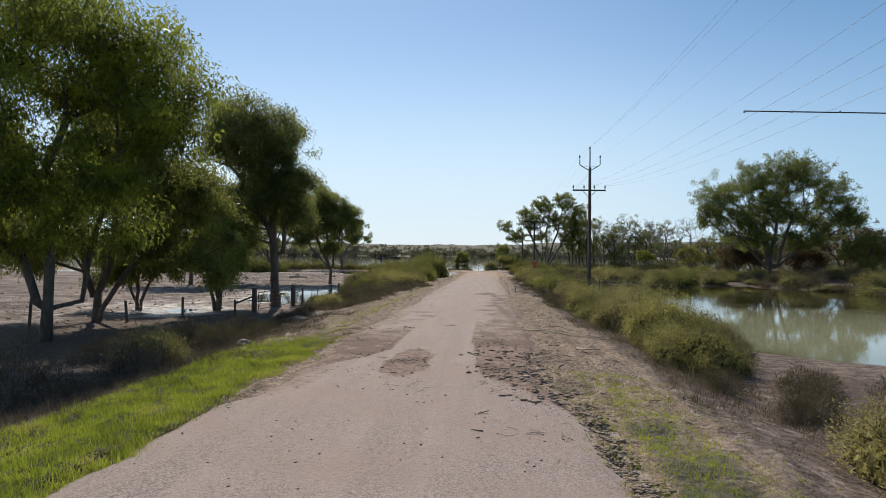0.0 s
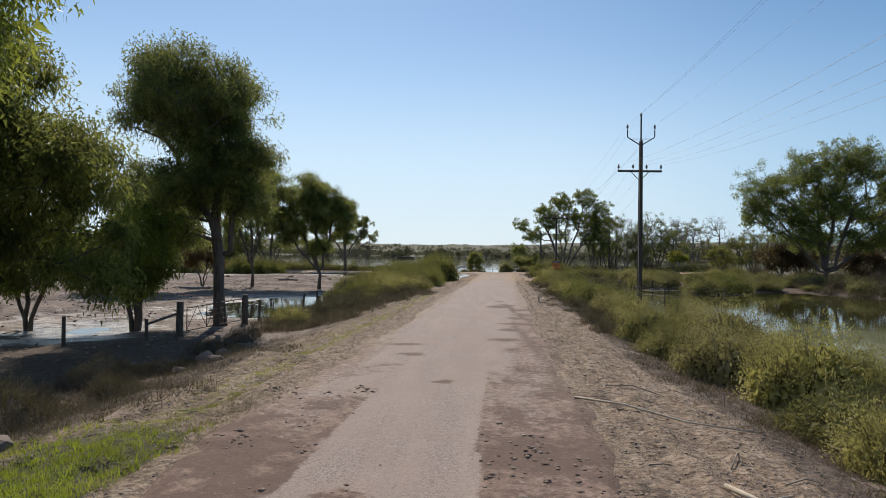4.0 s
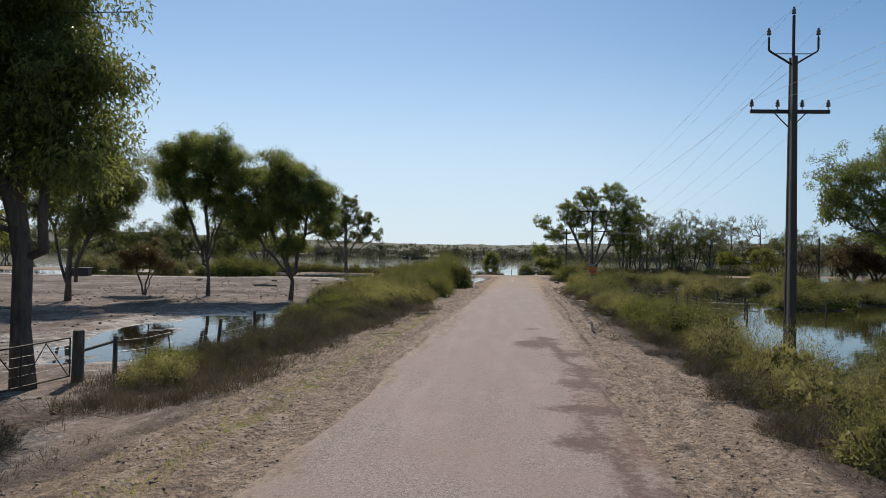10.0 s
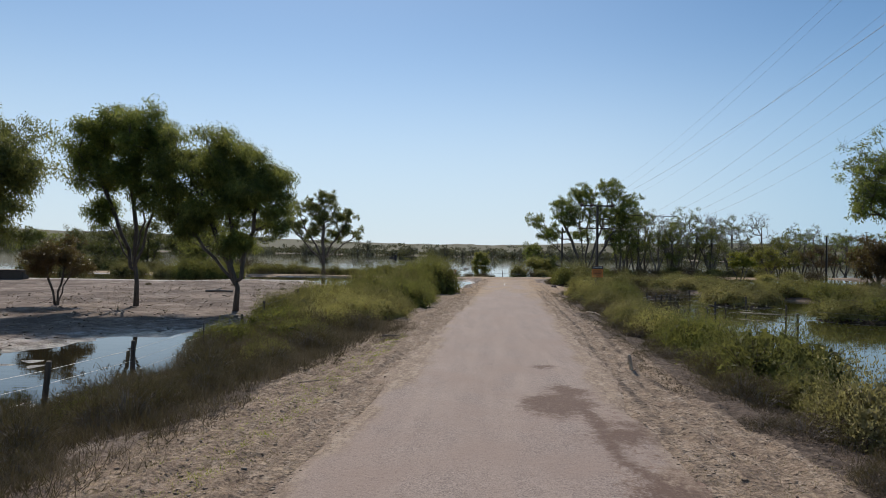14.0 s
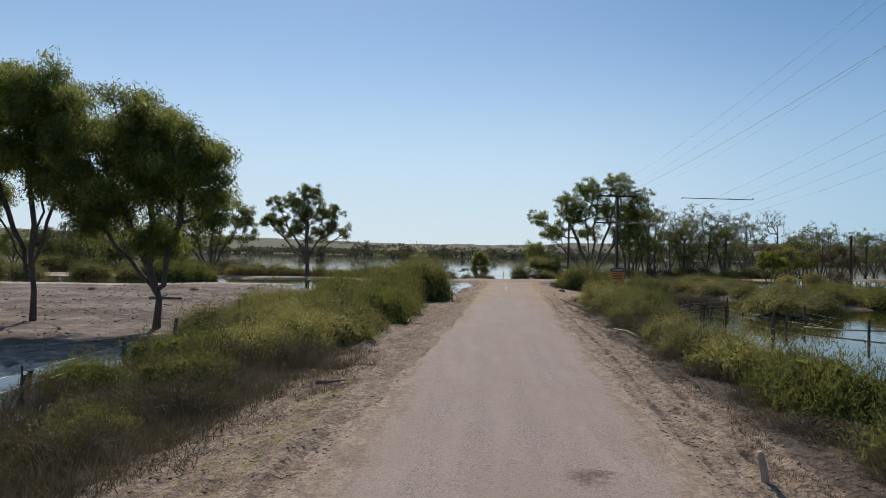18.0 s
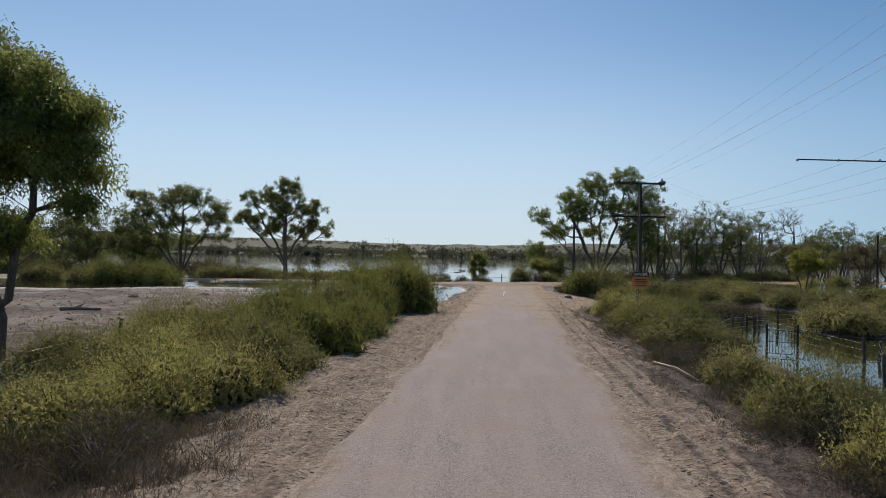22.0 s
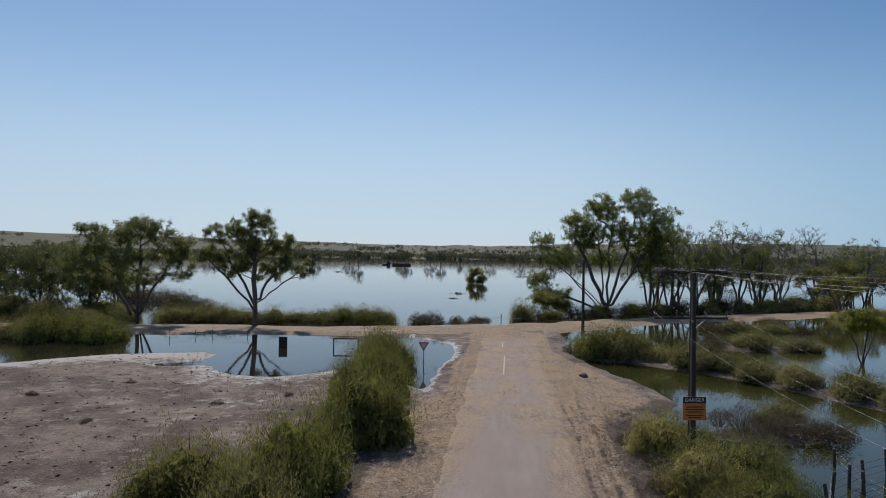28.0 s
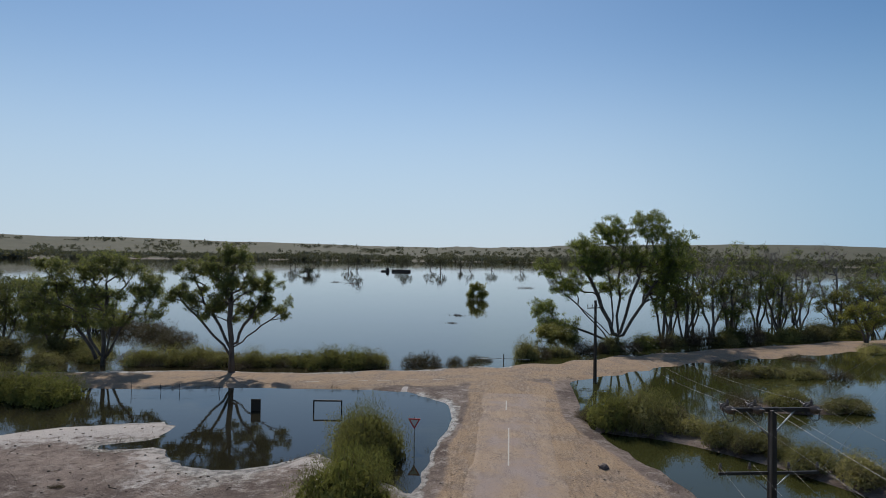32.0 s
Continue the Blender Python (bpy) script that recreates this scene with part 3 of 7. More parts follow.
# ---- ground, water, roads ----
gx_line = spread(-6, 9, 0.085, 4000, 1.08)
gy_line = spread(8, 94, 0.17, 4000, 1.07)


def under_roads(x, y):
    z = lay(x, y)[0]
    u = np.abs(x - road_x(y))
    half = 2.75 + 0.45 * (1 - step(y, 11, 15))
    dip = (1 - step(u, half - 0.35, half)) * (1 - step(y, 121, 124)) * (y > -60)
    return z - (0.05 + 0.05 * (1 - step(y, 11, 15))) * dip


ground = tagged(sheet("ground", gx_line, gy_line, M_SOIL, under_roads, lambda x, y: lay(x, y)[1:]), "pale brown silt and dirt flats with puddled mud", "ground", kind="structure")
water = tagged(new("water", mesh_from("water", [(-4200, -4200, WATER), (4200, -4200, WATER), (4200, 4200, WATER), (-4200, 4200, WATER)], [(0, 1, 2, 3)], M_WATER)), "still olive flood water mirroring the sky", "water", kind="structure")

DAMP = ((1.7, 20.5, 0.35, 0.5), (1.5, 22.6, 0.25, 0.6), (2.2, 24.4, 0.5, 0.45), (1.75, 27.0, 0.3, 0.5), (1.6, 30.2, 0.25, 0.4), (1.55, 32.5, 0.45, 0.35), (1.5, 35.2, 0.35, 0.3), (2.0, 37.5, 0.6, 0.25),
        (1.2, 46.6, 0.5, 0.9), (1.5, 48.0, 0.4, 0.6), (1.05, 51.1, 0.28, 0.35), (2.0, 44.5, 0.4, 0.5), (2.3, 42.0, 0.5, 0.5), (1.9, 39.8, 0.35, 0.5), (-1.6, 31.0, 0.5, 0.2), (0.1, 25.4, 0.14, 0.14), (-1.2, 29.0, 0.3, 0.2))


def mud_spill(u, y):
    """Mud washed over the bitumen near the start: two slanting fronts from the sides and a heap between the wheel tracks."""
    n = 0.35 * bumps(u, y, 0.9, 47) + 0.18 * bumps(u, y, 0.35, 48)
    right = step(y + 0.45 * n - np.interp(u, [0.7, 1.0, 1.3, 2.2, 3.2], [40, 21, 15.6, 13.8, 11.6]), -0.15, 0.35) * (1 - step(y + 6 * n, 20, 34))
    left = step(y + 0.5 * n - np.interp(u, [-3.2, -2.9, -1.5, -1.1, -0.9], [14.2, 14.8, 17.6, 19.0, 40]), -0.15, 0.35) * (1 - step(y + 6 * n, 20, 32))
    heap = step(1.0 - np.hypot((u + 0.35) / 0.62, (y - 17.0) / 2.3) + 0.7 * n, -0.05, 0.35)
    return np.maximum(np.maximum(right, left), heap)


def road_cover(u, y):
    n = bumps(u, y, 0.9, 21)
    dust = step(np.abs(u) + 0.26 * bumps(u, y * 0.6, 3.0, 22) + 0.26 * bumps(u, y, 0.8, 24), 1.75, 2.6) * step(y, 11, 15)
    spill = mud_spill(u, y)
    dust = np.maximum(dust, 0.9 * spill * step(bumps(u, y, 0.9, 23), -0.7, 0.2))
    dust = np.maximum(dust, np.exp(-((y - 93) / 5.0) ** 2) * step(np.abs(u + 0.4) + 0.7 * bumps(u, y, 1.4, 18) + 0.4 * bumps(u, y, 0.5, 17), -0.2, 1.3))
    dust = np.maximum(dust, (0.35 + 0.65 * step(np.abs(u + 0.3), 0.5, 2.3)) * step(y, 76, 92) * step(bumps(u, y * 0.35, 1.1, 45) + 0.5 * bumps(u, y, 0.4, 46), -0.2, 0.6))
    dust = np.maximum(dust, 0.45 * step(u, 0.9, 2.0) * (1 - step(y, 48, 56)) * step(y, 14, 18))
    dust = np.maximum(dust, (0.62 + 0.4 * bumps(u, y * 0.5, 1.3, 16)) * step(y, 84, 97))
    dust = np.maximum(dust, step(np.abs(u + 0.2) + 0.5 * bumps(u, y * 0.4, 1.6, 52) + 0.3 * bumps(u, y, 0.5, 53), 0.7, 2.5) * step(y, 70, 88))
    dust = np.maximum(dust, (0.8 + 0.3 * n) * step(y + 4 * bumps(u, y, 1.5, 54), 98, 114))
    damp = np.zeros_like(u)
    for a, b, ru, ry in DAMP:
        damp = np.maximum(damp, np.clip(1.25 - np.hypot((u - a + 0.25 * ru * bumps(u, y, 0.3, 27)) / (1.7 * ru), (y - b + 0.12 * bumps(u, y, 0.35, 28)) / (1.7 * ry)) + 0.35 * n, 0, 1) * 0.75)
    ripple = bumps(u * 0.55 + 0.2 * y, y + 0.5 * np.abs(u), 0.75, 25) + 0.5 * bumps(u, y, 0.3, 19)
    damp = np.maximum(damp, 0.9 * spill * step(ripple, -0.25, 0.8))
    damp = np.maximum(damp, 0.65 * step(bumps(u, y * 2.2, 1.2, 26), 0.1, 0.7) * step(u, 1.2, 2.2) * step(y, 18, 22) * (1 - step(y, 44, 52)))
    trail = np.exp(-((u - np.interp(y, [35, 41, 48.5], [2.9, 2.2, 1.3]) + 0.12 * n) / (0.16 + 0.12 * step(y, 42, 48))) ** 2) * step(y, 34, 38) * (1 - step(y, 48.3, 49.2))
    trail = np.maximum(trail, 0.8 * np.exp(-((u - np.interp(y, [20, 30, 40], [2.9, 2.3, 1.7]) + 0.2 * n) / 0.3) ** 2) * step(y, 18, 22) * (1 - step(y, 36, 41)))
    trail = np.maximum(trail, 0.3 * np.exp(-((u + 2.0 - 0.3 * bumps(u * 0, y, 4, 29)) / 0.3) ** 2) * step(bumps(u * 0, y, 2.5, 30), -0.1, 0.5) * step(y, 22, 26) * (1 - step(y, 50, 56)))
    damp = np.maximum(damp, 0.72 * trail)
    bare = (0.55 + 0.25 * bumps(u, y, 1.6, 36)) * step(u + 0.3 * bumps(u, y, 2.0, 37), 1.2, 2.0) * step(y, 12, 15) * (1 - step(y, 42, 50))
    bare = np.maximum(bare, 0.5 * step(-u + 0.3 * bumps(u, y, 2.0, 38), 1.6, 2.3) * step(y, 12, 15) * (1 - step(y, 28, 40)))
    bare = np.maximum(bare, 0.75 * spill * (1 - 0.3 * step(y, 20, 28)))
    return dust, np.clip(1.25 * damp, 0, 1), bare


def road_height(u, y):
    e = 2.72 + 0.38 * (1 - step(y, 11.5, 15)) + 0.3 * (0.3 + 0.7 * step(y, 11, 15)) * bumps(u * 0, y, 2.6, 31) + 0.16 * bumps(np.sign(u), y, 0.7, 32)
    return road_z(y) + 0.02 - 0.012 * (u / 2.7) ** 2 - 0.09 * step(np.abs(u), e - 0.25, e + 0.1) + 0.006 * bumps(u, y, 0.8, 33) + mud_spill(u, y) * (0.018 + 0.02 * bumps(u, y, 0.34, 49)) * (np.abs(u) < 2.9)


rs = sheet("road", np.arange(-3.42, 3.43, 0.114), np.concatenate([np.arange(-60, 4, 2.0), np.arange(4, 26, 0.12), np.arange(26, 124.1, 0.25)]), M_ROAD, road_height, road_cover)
co = np.empty(len(rs.data.vertices) * 3, np.float32)
rs.data.vertices.foreach_get("co", co)
co = co.reshape(-1, 3)
co[:, 0] += road_x(co[:, 1])
rs.data.vertices.foreach_set("co", co.ravel())
tagged(rs, "pinkish grey worn bitumen road dusted with dry mud", "road", kind="structure")


# ---- plants ----
def tubes(name, segs, mat, sides=6):
    """Tapered limbs, from rows of start, end and the two radii."""
    s = np.asarray(segs, float)
    a, b, ra, rb = s[:, :3], s[:, 3:6], s[:, 6], s[:, 7]
    w = b - a
    w /= np.linalg.norm(w, axis=1, keepdims=True) + 1e-9
    ref = np.where(np.abs(w[:, 2:3]) > 0.9, [[1.0, 0, 0]], [[0, 0, 1.0]])
    p = np.cross(w, ref)
    p /= np.linalg.norm(p, axis=1, keepdims=True)
    q = np.cross(w, p)
    n = len(s)
    ang = np.arange(sides) * 2 * math.pi / sides
    ring = p[:, None] * np.cos(ang)[None, :, None] + q[:, None] * np.sin(ang)[None, :, None]
    v = np.concatenate([a[:, None] + ring * ra[:, None, None], b[:, None] + ring * rb[:, None, None]], 1)
    k = np.arange(sides)
    f = np.stack([k, (k + 1) % sides, (k + 1) % sides + sides, k + sides], -1)
    f = (np.arange(n)[:, None, None] * 2 * sides + f[None]).reshape(-1, 4)
    me = bpy.data.meshes.new(name)
    me.vertices.add(n * 2 * sides), me.loops.add(f.size), me.polygons.add(len(f))
    me.vertices.foreach_set("co", v.astype(np.float32).ravel())
    me.loops.foreach_set("vertex_index", f.astype(np.int32).ravel())
    me.polygons.foreach_set("loop_start", np.arange(0, f.size, 4, dtype=np.int32))
    me.polygons.foreach_set("use_smooth", np.ones(len(f), bool))
    me.materials.append(mat)
    me.update(calc_edges=True)
    return me


def pipe(name, points, radii, mat, sides=8):
    """One continuous tapering limb through points."""
    p, r = np.asarray(points, float), np.asarray(radii, float)
    w = np.gradient(p, axis=0)
    w /= np.linalg.norm(w, axis=1, keepdims=True) + 1e-9
    a = np.cross(w, [[0.93, 0.31, 0.2]])
    a /= np.linalg.norm(a, axis=1, keepdims=True)
    c = np.cross(w, a)
    ang = np.arange(sides) * 2 * math.pi / sides
    v = p[:, None] + (a[:, None] * np.cos(ang)[None, :, None] + c[:, None] * np.sin(ang)[None, :, None]) * r[:, None, None]
    n, k = len(p), np.arange(sides)
    f = [tuple(int(q) for q in row) for i in range(n - 1) for row in np.stack([i * sides + k, i * sides + (k + 1) % sides, (i + 1) * sides + (k + 1) % sides, (i + 1) * sides + k], -1)]
    return mesh_from(name, [tuple(q) for q in v.reshape(-1, 3)], f + [tuple(range((n - 1) * sides, n * sides)), tuple(range(sides - 1, -1, -1))], mat, True)


def unit(v):
    return v / (np.linalg.norm(v, axis=-1, keepdims=True) + 1e-9)


def blades(at, way, length, width, r):
    """Lance-shaped leaves at given places, along given ways."""
    n = len(at)
    way = unit(way)
    across = unit(np.cross(way, r.normal(size=(n, 3))))
    length, width = np.reshape(length, (-1, 1)), np.reshape(width, (-1, 1))
    return np.stack([at + across * width * 0.5, at + way * length, at - across * width * 0.5], 1)


def grow(r, stems, clumps, twig=0.012, trunk=0.2):
    """Limbs from the stems' nodes to every clump: rows of start, end, radii, and the share that is trunk."""
    pos, par = [np.zeros(3)], [-1]
    for line in stems:
        last = 0
        for p in line:
            pos.append(np.array(p, float)), par.append(last)
            last = len(pos) - 1
    n_stem = len(pos)
    order = np.argsort(np.linalg.norm(clumps - np.mean([line[-1] for line in stems], axis=0), axis=1))
    for c in clumps[order]:
        arr = np.array(pos)
        d = np.linalg.norm(arr - c, axis=1) + 2.0 * np.clip(arr[:, 2] - c[2] + 0.3, 0, 9) + (np.arange(len(arr)) == 0) * 50
        k = int(np.argmin(d))
        gap = np.linalg.norm(c - pos[k])
        m = max(1, int(gap / 0.9))
        start = pos[k].copy()
        for i in range(1, m + 1):
            f = i / m
            p = start + (c - start) * f + r.normal(size=3) * 0.07 * gap * (f < 1) + np.array([0, 0, 0.10 * gap * math.sin(math.pi * f)])
            pos.append(p), par.append(k)
            k = len(pos) - 1
    count = np.ones(len(pos))
    for i in range(len(pos) - 1, 0, -1):
        count[par[i]] += count[i]
    rad = np.maximum(twig, 1.25 * trunk * (count / count[0]) ** 0.5)
    rows = [(*pos[par[i]], *pos[i], min(rad[par[i]], rad[i] * 1.5), rad[i]) for i in range(n_stem, len(pos))]
    lines, k = [], 1
    for line in stems:
        ids = range(k, k + len(line))
        if line[0][2] > 0.9 and k > 1:
            lines.append(([pos[i] for i in ids], [rad[k]] + [rad[i] for i in ids][1:]))
        else:
            lines.append(([(line[0][0] * 0.3, line[0][1] * 0.3, -0.25)] + [pos[i] for i in ids], [rad[k] * 1.45] + [rad[i] for i in ids]))
        k += len(line)
    return lines, rows


def crown_clumps(r, crowns, n, loose):
    """Clump centres: boughs spread over some rounded masses, each bough carrying a handful of clumps, with gaps between the boughs."""
    vol = np.array([c[3] * c[4] * c[5] for c in crowns]) ** 0.8
    out = []
    for c, k in zip(crowns, np.round(n * vol / vol.sum()).astype(int)):
        k = max(int(k), 3)
        k = round(1.7 * k)
        m = max(3, round(k / 5))
        i = np.arange(m) + 0.5
        tilt, turn = np.arccos(1 - 1.9 * i / m), math.pi * (1 + 5 ** 0.5) * i + r.uniform(0, 6.28)
        d = np.stack([np.cos(turn) * np.sin(tilt), np.sin(turn) * np.sin(tilt), np.cos(tilt)], -1) + 0.22 * r.normal(size=(m, 3))
        axes = np.array(c[3:6])
        bough = np.array(c[:3]) + unit(d) * r.uniform(0.2, 0.98, (m, 1)) * axes
        own = r.integers(0, m, k)
        own[:m] = np.arange(m)
        out.append(bough[own] + r.normal(size=(k, 3)) * loose * axes * [0.135, 0.135, 0.115])
    return np.concatenate(out)


def tree(name, at, stems, crowns, leaf_mat, bark_mat, seed, clumps=150, leaves=110, clump_r=0.5, leaf=(0.16, 0.03), droop=0.8, trunk=0.2, twigs=0, label="", group="", sides=6, bare=0.0, heart=9, loose=1.5):
    """A tree: stems as lines of points, crowns as rounded masses, all from its foot."""
    r = np.random.default_rng(seed)
    cs = crown_clumps(r, crowns, clumps, loose)
    cs = cs[cs[:, 2] > 0.6]
    main = np.array([(0, 0, 0)] + list(stems[0]))
    stems = [stems[0]] + [[tuple(np.interp(max(s[0][2] - 0.2, 0), main[:, 2], main[:, i]) for i in range(3))] + list(s) if s[0][2] > 1.3 else s for s in stems[1:]]
    stem_rows, limb_rows = grow(r, stems, cs, trunk=trunk)
    t = thing(name, (*at, ground_at(*at) - 0.05), 0, label, "tree", group)
    for k, (line, radii) in enumerate(stem_rows):
        part("limb" if k else "trunk", pipe("limb" if k else "trunk", line, radii, bark_mat, sides + 2), t)
    if twigs:
        k = np.repeat(np.arange(len(cs)), twigs)
        way = unit(r.normal(size=(len(k), 3)) + [0, 0, 0.7])
        tip = cs[k] + way * r.uniform(0.4, 1.1, (len(k), 1)) * clump_r * 1.6
        limb_rows = limb_rows + [(*a, *b, 0.014, 0.006) for a, b in zip(cs[k], tip)]
    tagged(part("branchwork", tubes("branchwork", limb_rows, bark_mat, sides - 1), t), kind="stuff")
    full = cs[r.uniform(size=len(cs)) >= bare]
    if len(full):
        size = r.uniform(0.55, 1.4, len(full))
        num = np.maximum(4, (1.25 * leaves * size ** 2 * min(1, (0.2 / leaf[0]) ** 1.5)).astype(int))
        spray = unit(r.normal(size=(len(full), 3)) * [1, 1, 0.5]) * r.uniform(0.2, 0.75, (len(full), 1))
        k = np.repeat(np.arange(len(full)), num)
        along = r.uniform(-1, 1, (len(k), 1))
        d = r.normal(size=(len(k), 3)) * [0.4, 0.4, 0.34] + spray[k] * along
        d *= np.minimum(1, 0.95 / (np.linalg.norm(d, axis=1, keepdims=True) + 1e-6))
        p = full[k] + d * (clump_r * size[k])[:, None] - [0, 0, 0.12 * clump_r] * along ** 2
        way = r.normal(size=(len(k), 3)) + unit(d) * 0.5 + [0, 0, -1.6 * droop]
        ln = 1.12 * leaf[0] * r.uniform(0.6, 1.3, len(k))
        tips = blades(p, way, ln, 1.75 * leaf[1] * r.uniform(0.7, 1.3, len(k)), r)
        k = np.repeat(np.arange(len(full)), max(1, heart - 6))
        p = full[k] + r.normal(size=(len(k), 3)) * (0.24 * clump_r * size[k])[:, None]
        tips = np.concatenate([tips, blades(p, r.normal(size=(len(k), 3)) + [0, 0, -0.6], 0.4 * clump_r * size[k], 0.2 * clump_r * size[k], r)])
        tagged(part("crown", leaf_mesh("crown", tips, leaf_mat), t), kind="stuff")
    return t


def lean(r, height, top, bend=0.12, n=6, base=(0, 0, 0)):
    """A wavering stem from the foot to (x, y) at a height."""
    f = np.linspace(0, 1, n + 1)[1:]
    if base[2] > 0:
        f = np.linspace(0.12, 1, n + 1)
        n += 1
    p = np.stack([base[0] + (top[0] - base[0]) * f ** 1.2, base[1] + (top[1] - base[1]) * f ** 1.2, base[2] + (height - base[2]) * f], -1)
    p[:-1, :2] += r.normal(size=(n - 1, 2)) * bend * height / 8
    return [tuple(q) for q in p]


def bush_meshes(seed, mounds, n, leaf, mat, twig_mat, stems=160, up=0.55, loose=0.10, dense=330):
    """Leaves and stems of a bush made of rounded mounds, its foot at the origin."""
    r = np.random.default_rng(seed)
    area = np.array([m[2] * m[3] for m in mounds])
    out, rows = [], []
    for (mx, my, rad, h), k in zip(mounds, (n * area / area.sum()).astype(int)):
        d = unit(r.normal(size=(k, 3)) * [1, 1, 0.9] + [0, 0, 0.25])
        d[:, 2] = np.abs(d[:, 2])
        lump = 1 + 0.2 * np.sin(d[:, 0:1] * 5 + seed) * np.cos(d[:, 1:2] * 6 + 2 * seed) + 0.08 * np.sin(d[:, 2:3] * 9 + d[:, 0:1] * 8)
        f = r.uniform(0.35, 1.0, (k, 1)) ** 0.4 * (1 + loose * np.abs(r.normal(size=(k, 1))))
        p = d * f * lump * [rad, rad, h] + [mx, my, 0.02]
        way = unit(d * [1, 1, 1.0]) + r.normal(size=(k, 3)) * 0.9 + [0, 0, up]
        keep = r.uniform(size=k) < np.clip(0.12 + 1.7 * p[:, 2] / h, 0, 1)
        p, way = p[keep], way[keep]
        k = len(p)
        out.append(blades(p, way, leaf[0] * r.uniform(0.5, 1.4, k), leaf[1] * r.uniform(0.7, 1.3, k), r))
        c = unit(r.normal(size=(dense, 3)) + [0, 0, 0.3])
        c[:, 2] = np.abs(c[:, 2])
        inner = c * r.uniform(0.38, 0.76, (dense, 1)) * [rad, rad, h] + [mx, my, 0.0]
        out.append(blades(inner, unit(np.cross(c, r.normal(size=c.shape))) + c * 0.3, np.full(dense, 0.17 * rad), np.full(dense, 0.12 * rad), r))
        for _ in range(int(stems * rad * h / area.sum())):
            e = unit(r.normal(size=3) + [0, 0, 0.5])
            e[2] = abs(e[2])
            tip = e * [rad, rad, h] * r.uniform(0.75, 1.0) + [mx, my, 0]
            root = np.array([mx + e[0] * rad * 0.25, my + e[1] * rad * 0.25, 0])
            m = (tip + root) / 2 + [0, 0, 0.18 * h]
            rows += [(*root, *m, 0.012, 0.008), (*m, *tip, 0.008, 0.003)]
    return leaf_mesh("leaves", np.concatenate(out), mat), tubes("stems", rows, twig_mat, 3)


BUSHES, FAR_BUSHES, BIG_BUSHES = {}, {}, {}
for key, leaf_m, mounds, num, lf, up in (
        ("green", M_BUSH_GREEN, [(0, 0, 1.0, 0.95), (0.55, 0.3, 0.7, 0.75), (-0.5, 0.35, 0.72, 0.8), (0.1, -0.5, 0.7, 0.68)], 10500, (0.062, 0.015), 0.7),
        ("olive", M_BUSH, [(0, 0, 0.95, 0.9), (0.6, -0.2, 0.65, 0.7), (-0.55, 0.2, 0.7, 0.75), (0.0, 0.6, 0.6, 0.6)], 9500, (0.056, 0.018), 0.6),
        ("mixed", M_BUSH, [(0.1, 0.1, 0.9, 1.0), (0.7, 0.35, 0.55, 0.6), (-0.6, -0.3, 0.65, 0.65), (0.2, -0.65, 0.5, 0.5), (-0.3, 0.6, 0.55, 0.7)], 9500, (0.054, 0.018), 0.5),
        ("golden", M_BUSH_YELLOW, [(0, 0, 0.95, 0.9), (0.65, 0.1, 0.6, 0.7), (-0.6, 0.1, 0.62, 0.66), (0.0, -0.55, 0.6, 0.55)], 8200, (0.046, 0.024), 0.3),
        ("dry", M_BUSH_DRY, [(0, 0, 0.9, 0.8), (0.6, 0.2, 0.6, 0.55), (-0.5, -0.3, 0.65, 0.6)], 4600, (0.13, 0.014), 0.7)):
    FAR_BUSHES[key] = bush_meshes(len(BUSHES) + 31, mounds, int(num * 0.8), (lf[0] * 0.95, lf[1] * 1.0), leaf_m, M_BUSH_DRY, 30, up, 0.05, 120 if key == "dry" else 460)
    BIG_BUSHES[key] = bush_meshes(len(BUSHES) + 51, mounds, int(num * 1.7), (lf[0] * 0.68, lf[1] * 0.72), leaf_m, M_DEAD if key == "dry" else M_BUSH_DRY, 110, up, 0.06, 0 if key == "dry" else 640)
    BUSHES[key] = bush_meshes(len(BUSHES) + 11, mounds, num, lf, leaf_m, M_DEAD if key == "dry" else M_BUSH_DRY, 150 if key == "dry" else 90, up, 0.05 if key == "green" else 0.08, 0 if key == "dry" else 520)
BUSH_WORDS = {"green": "dense rounded green broom-like bush on the bank", "olive": "olive green wispy bush on the bank", "mixed": "rough olive bush with yellow tips",
              "golden": "yellow-green fine-leaved bush on the verge", "dry": "dead grey-brown twiggy bush"}


def bush(key, x, y, wide, high, turn=None, group="bushes along the road", label=""):
    t = thing("bush", (x, y, max(ground_at(x, y), WATER - 0.12) - 0.03), rng.uniform(0, 360) if turn is None else turn, label or BUSH_WORDS[key], "bush", group)
    high *= rng.uniform(0.82, 1.2)
    t.scale = (wide / 2.05 * rng.uniform(0.92, 1.1), wide / 2.05, high / 0.85)
    leaves, stems = (FAR_BUSHES if y > 109 or abs(x) > 14 else BIG_BUSHES if (wide > 3.1 and y > 45) or (wide > 2.3 and 22 < y <= 45) else BUSHES)[key]
    tagged(part("foliage", leaves, t), kind="stuff"), tagged(part("twig_mass", stems, t), kind="stuff")
    return t


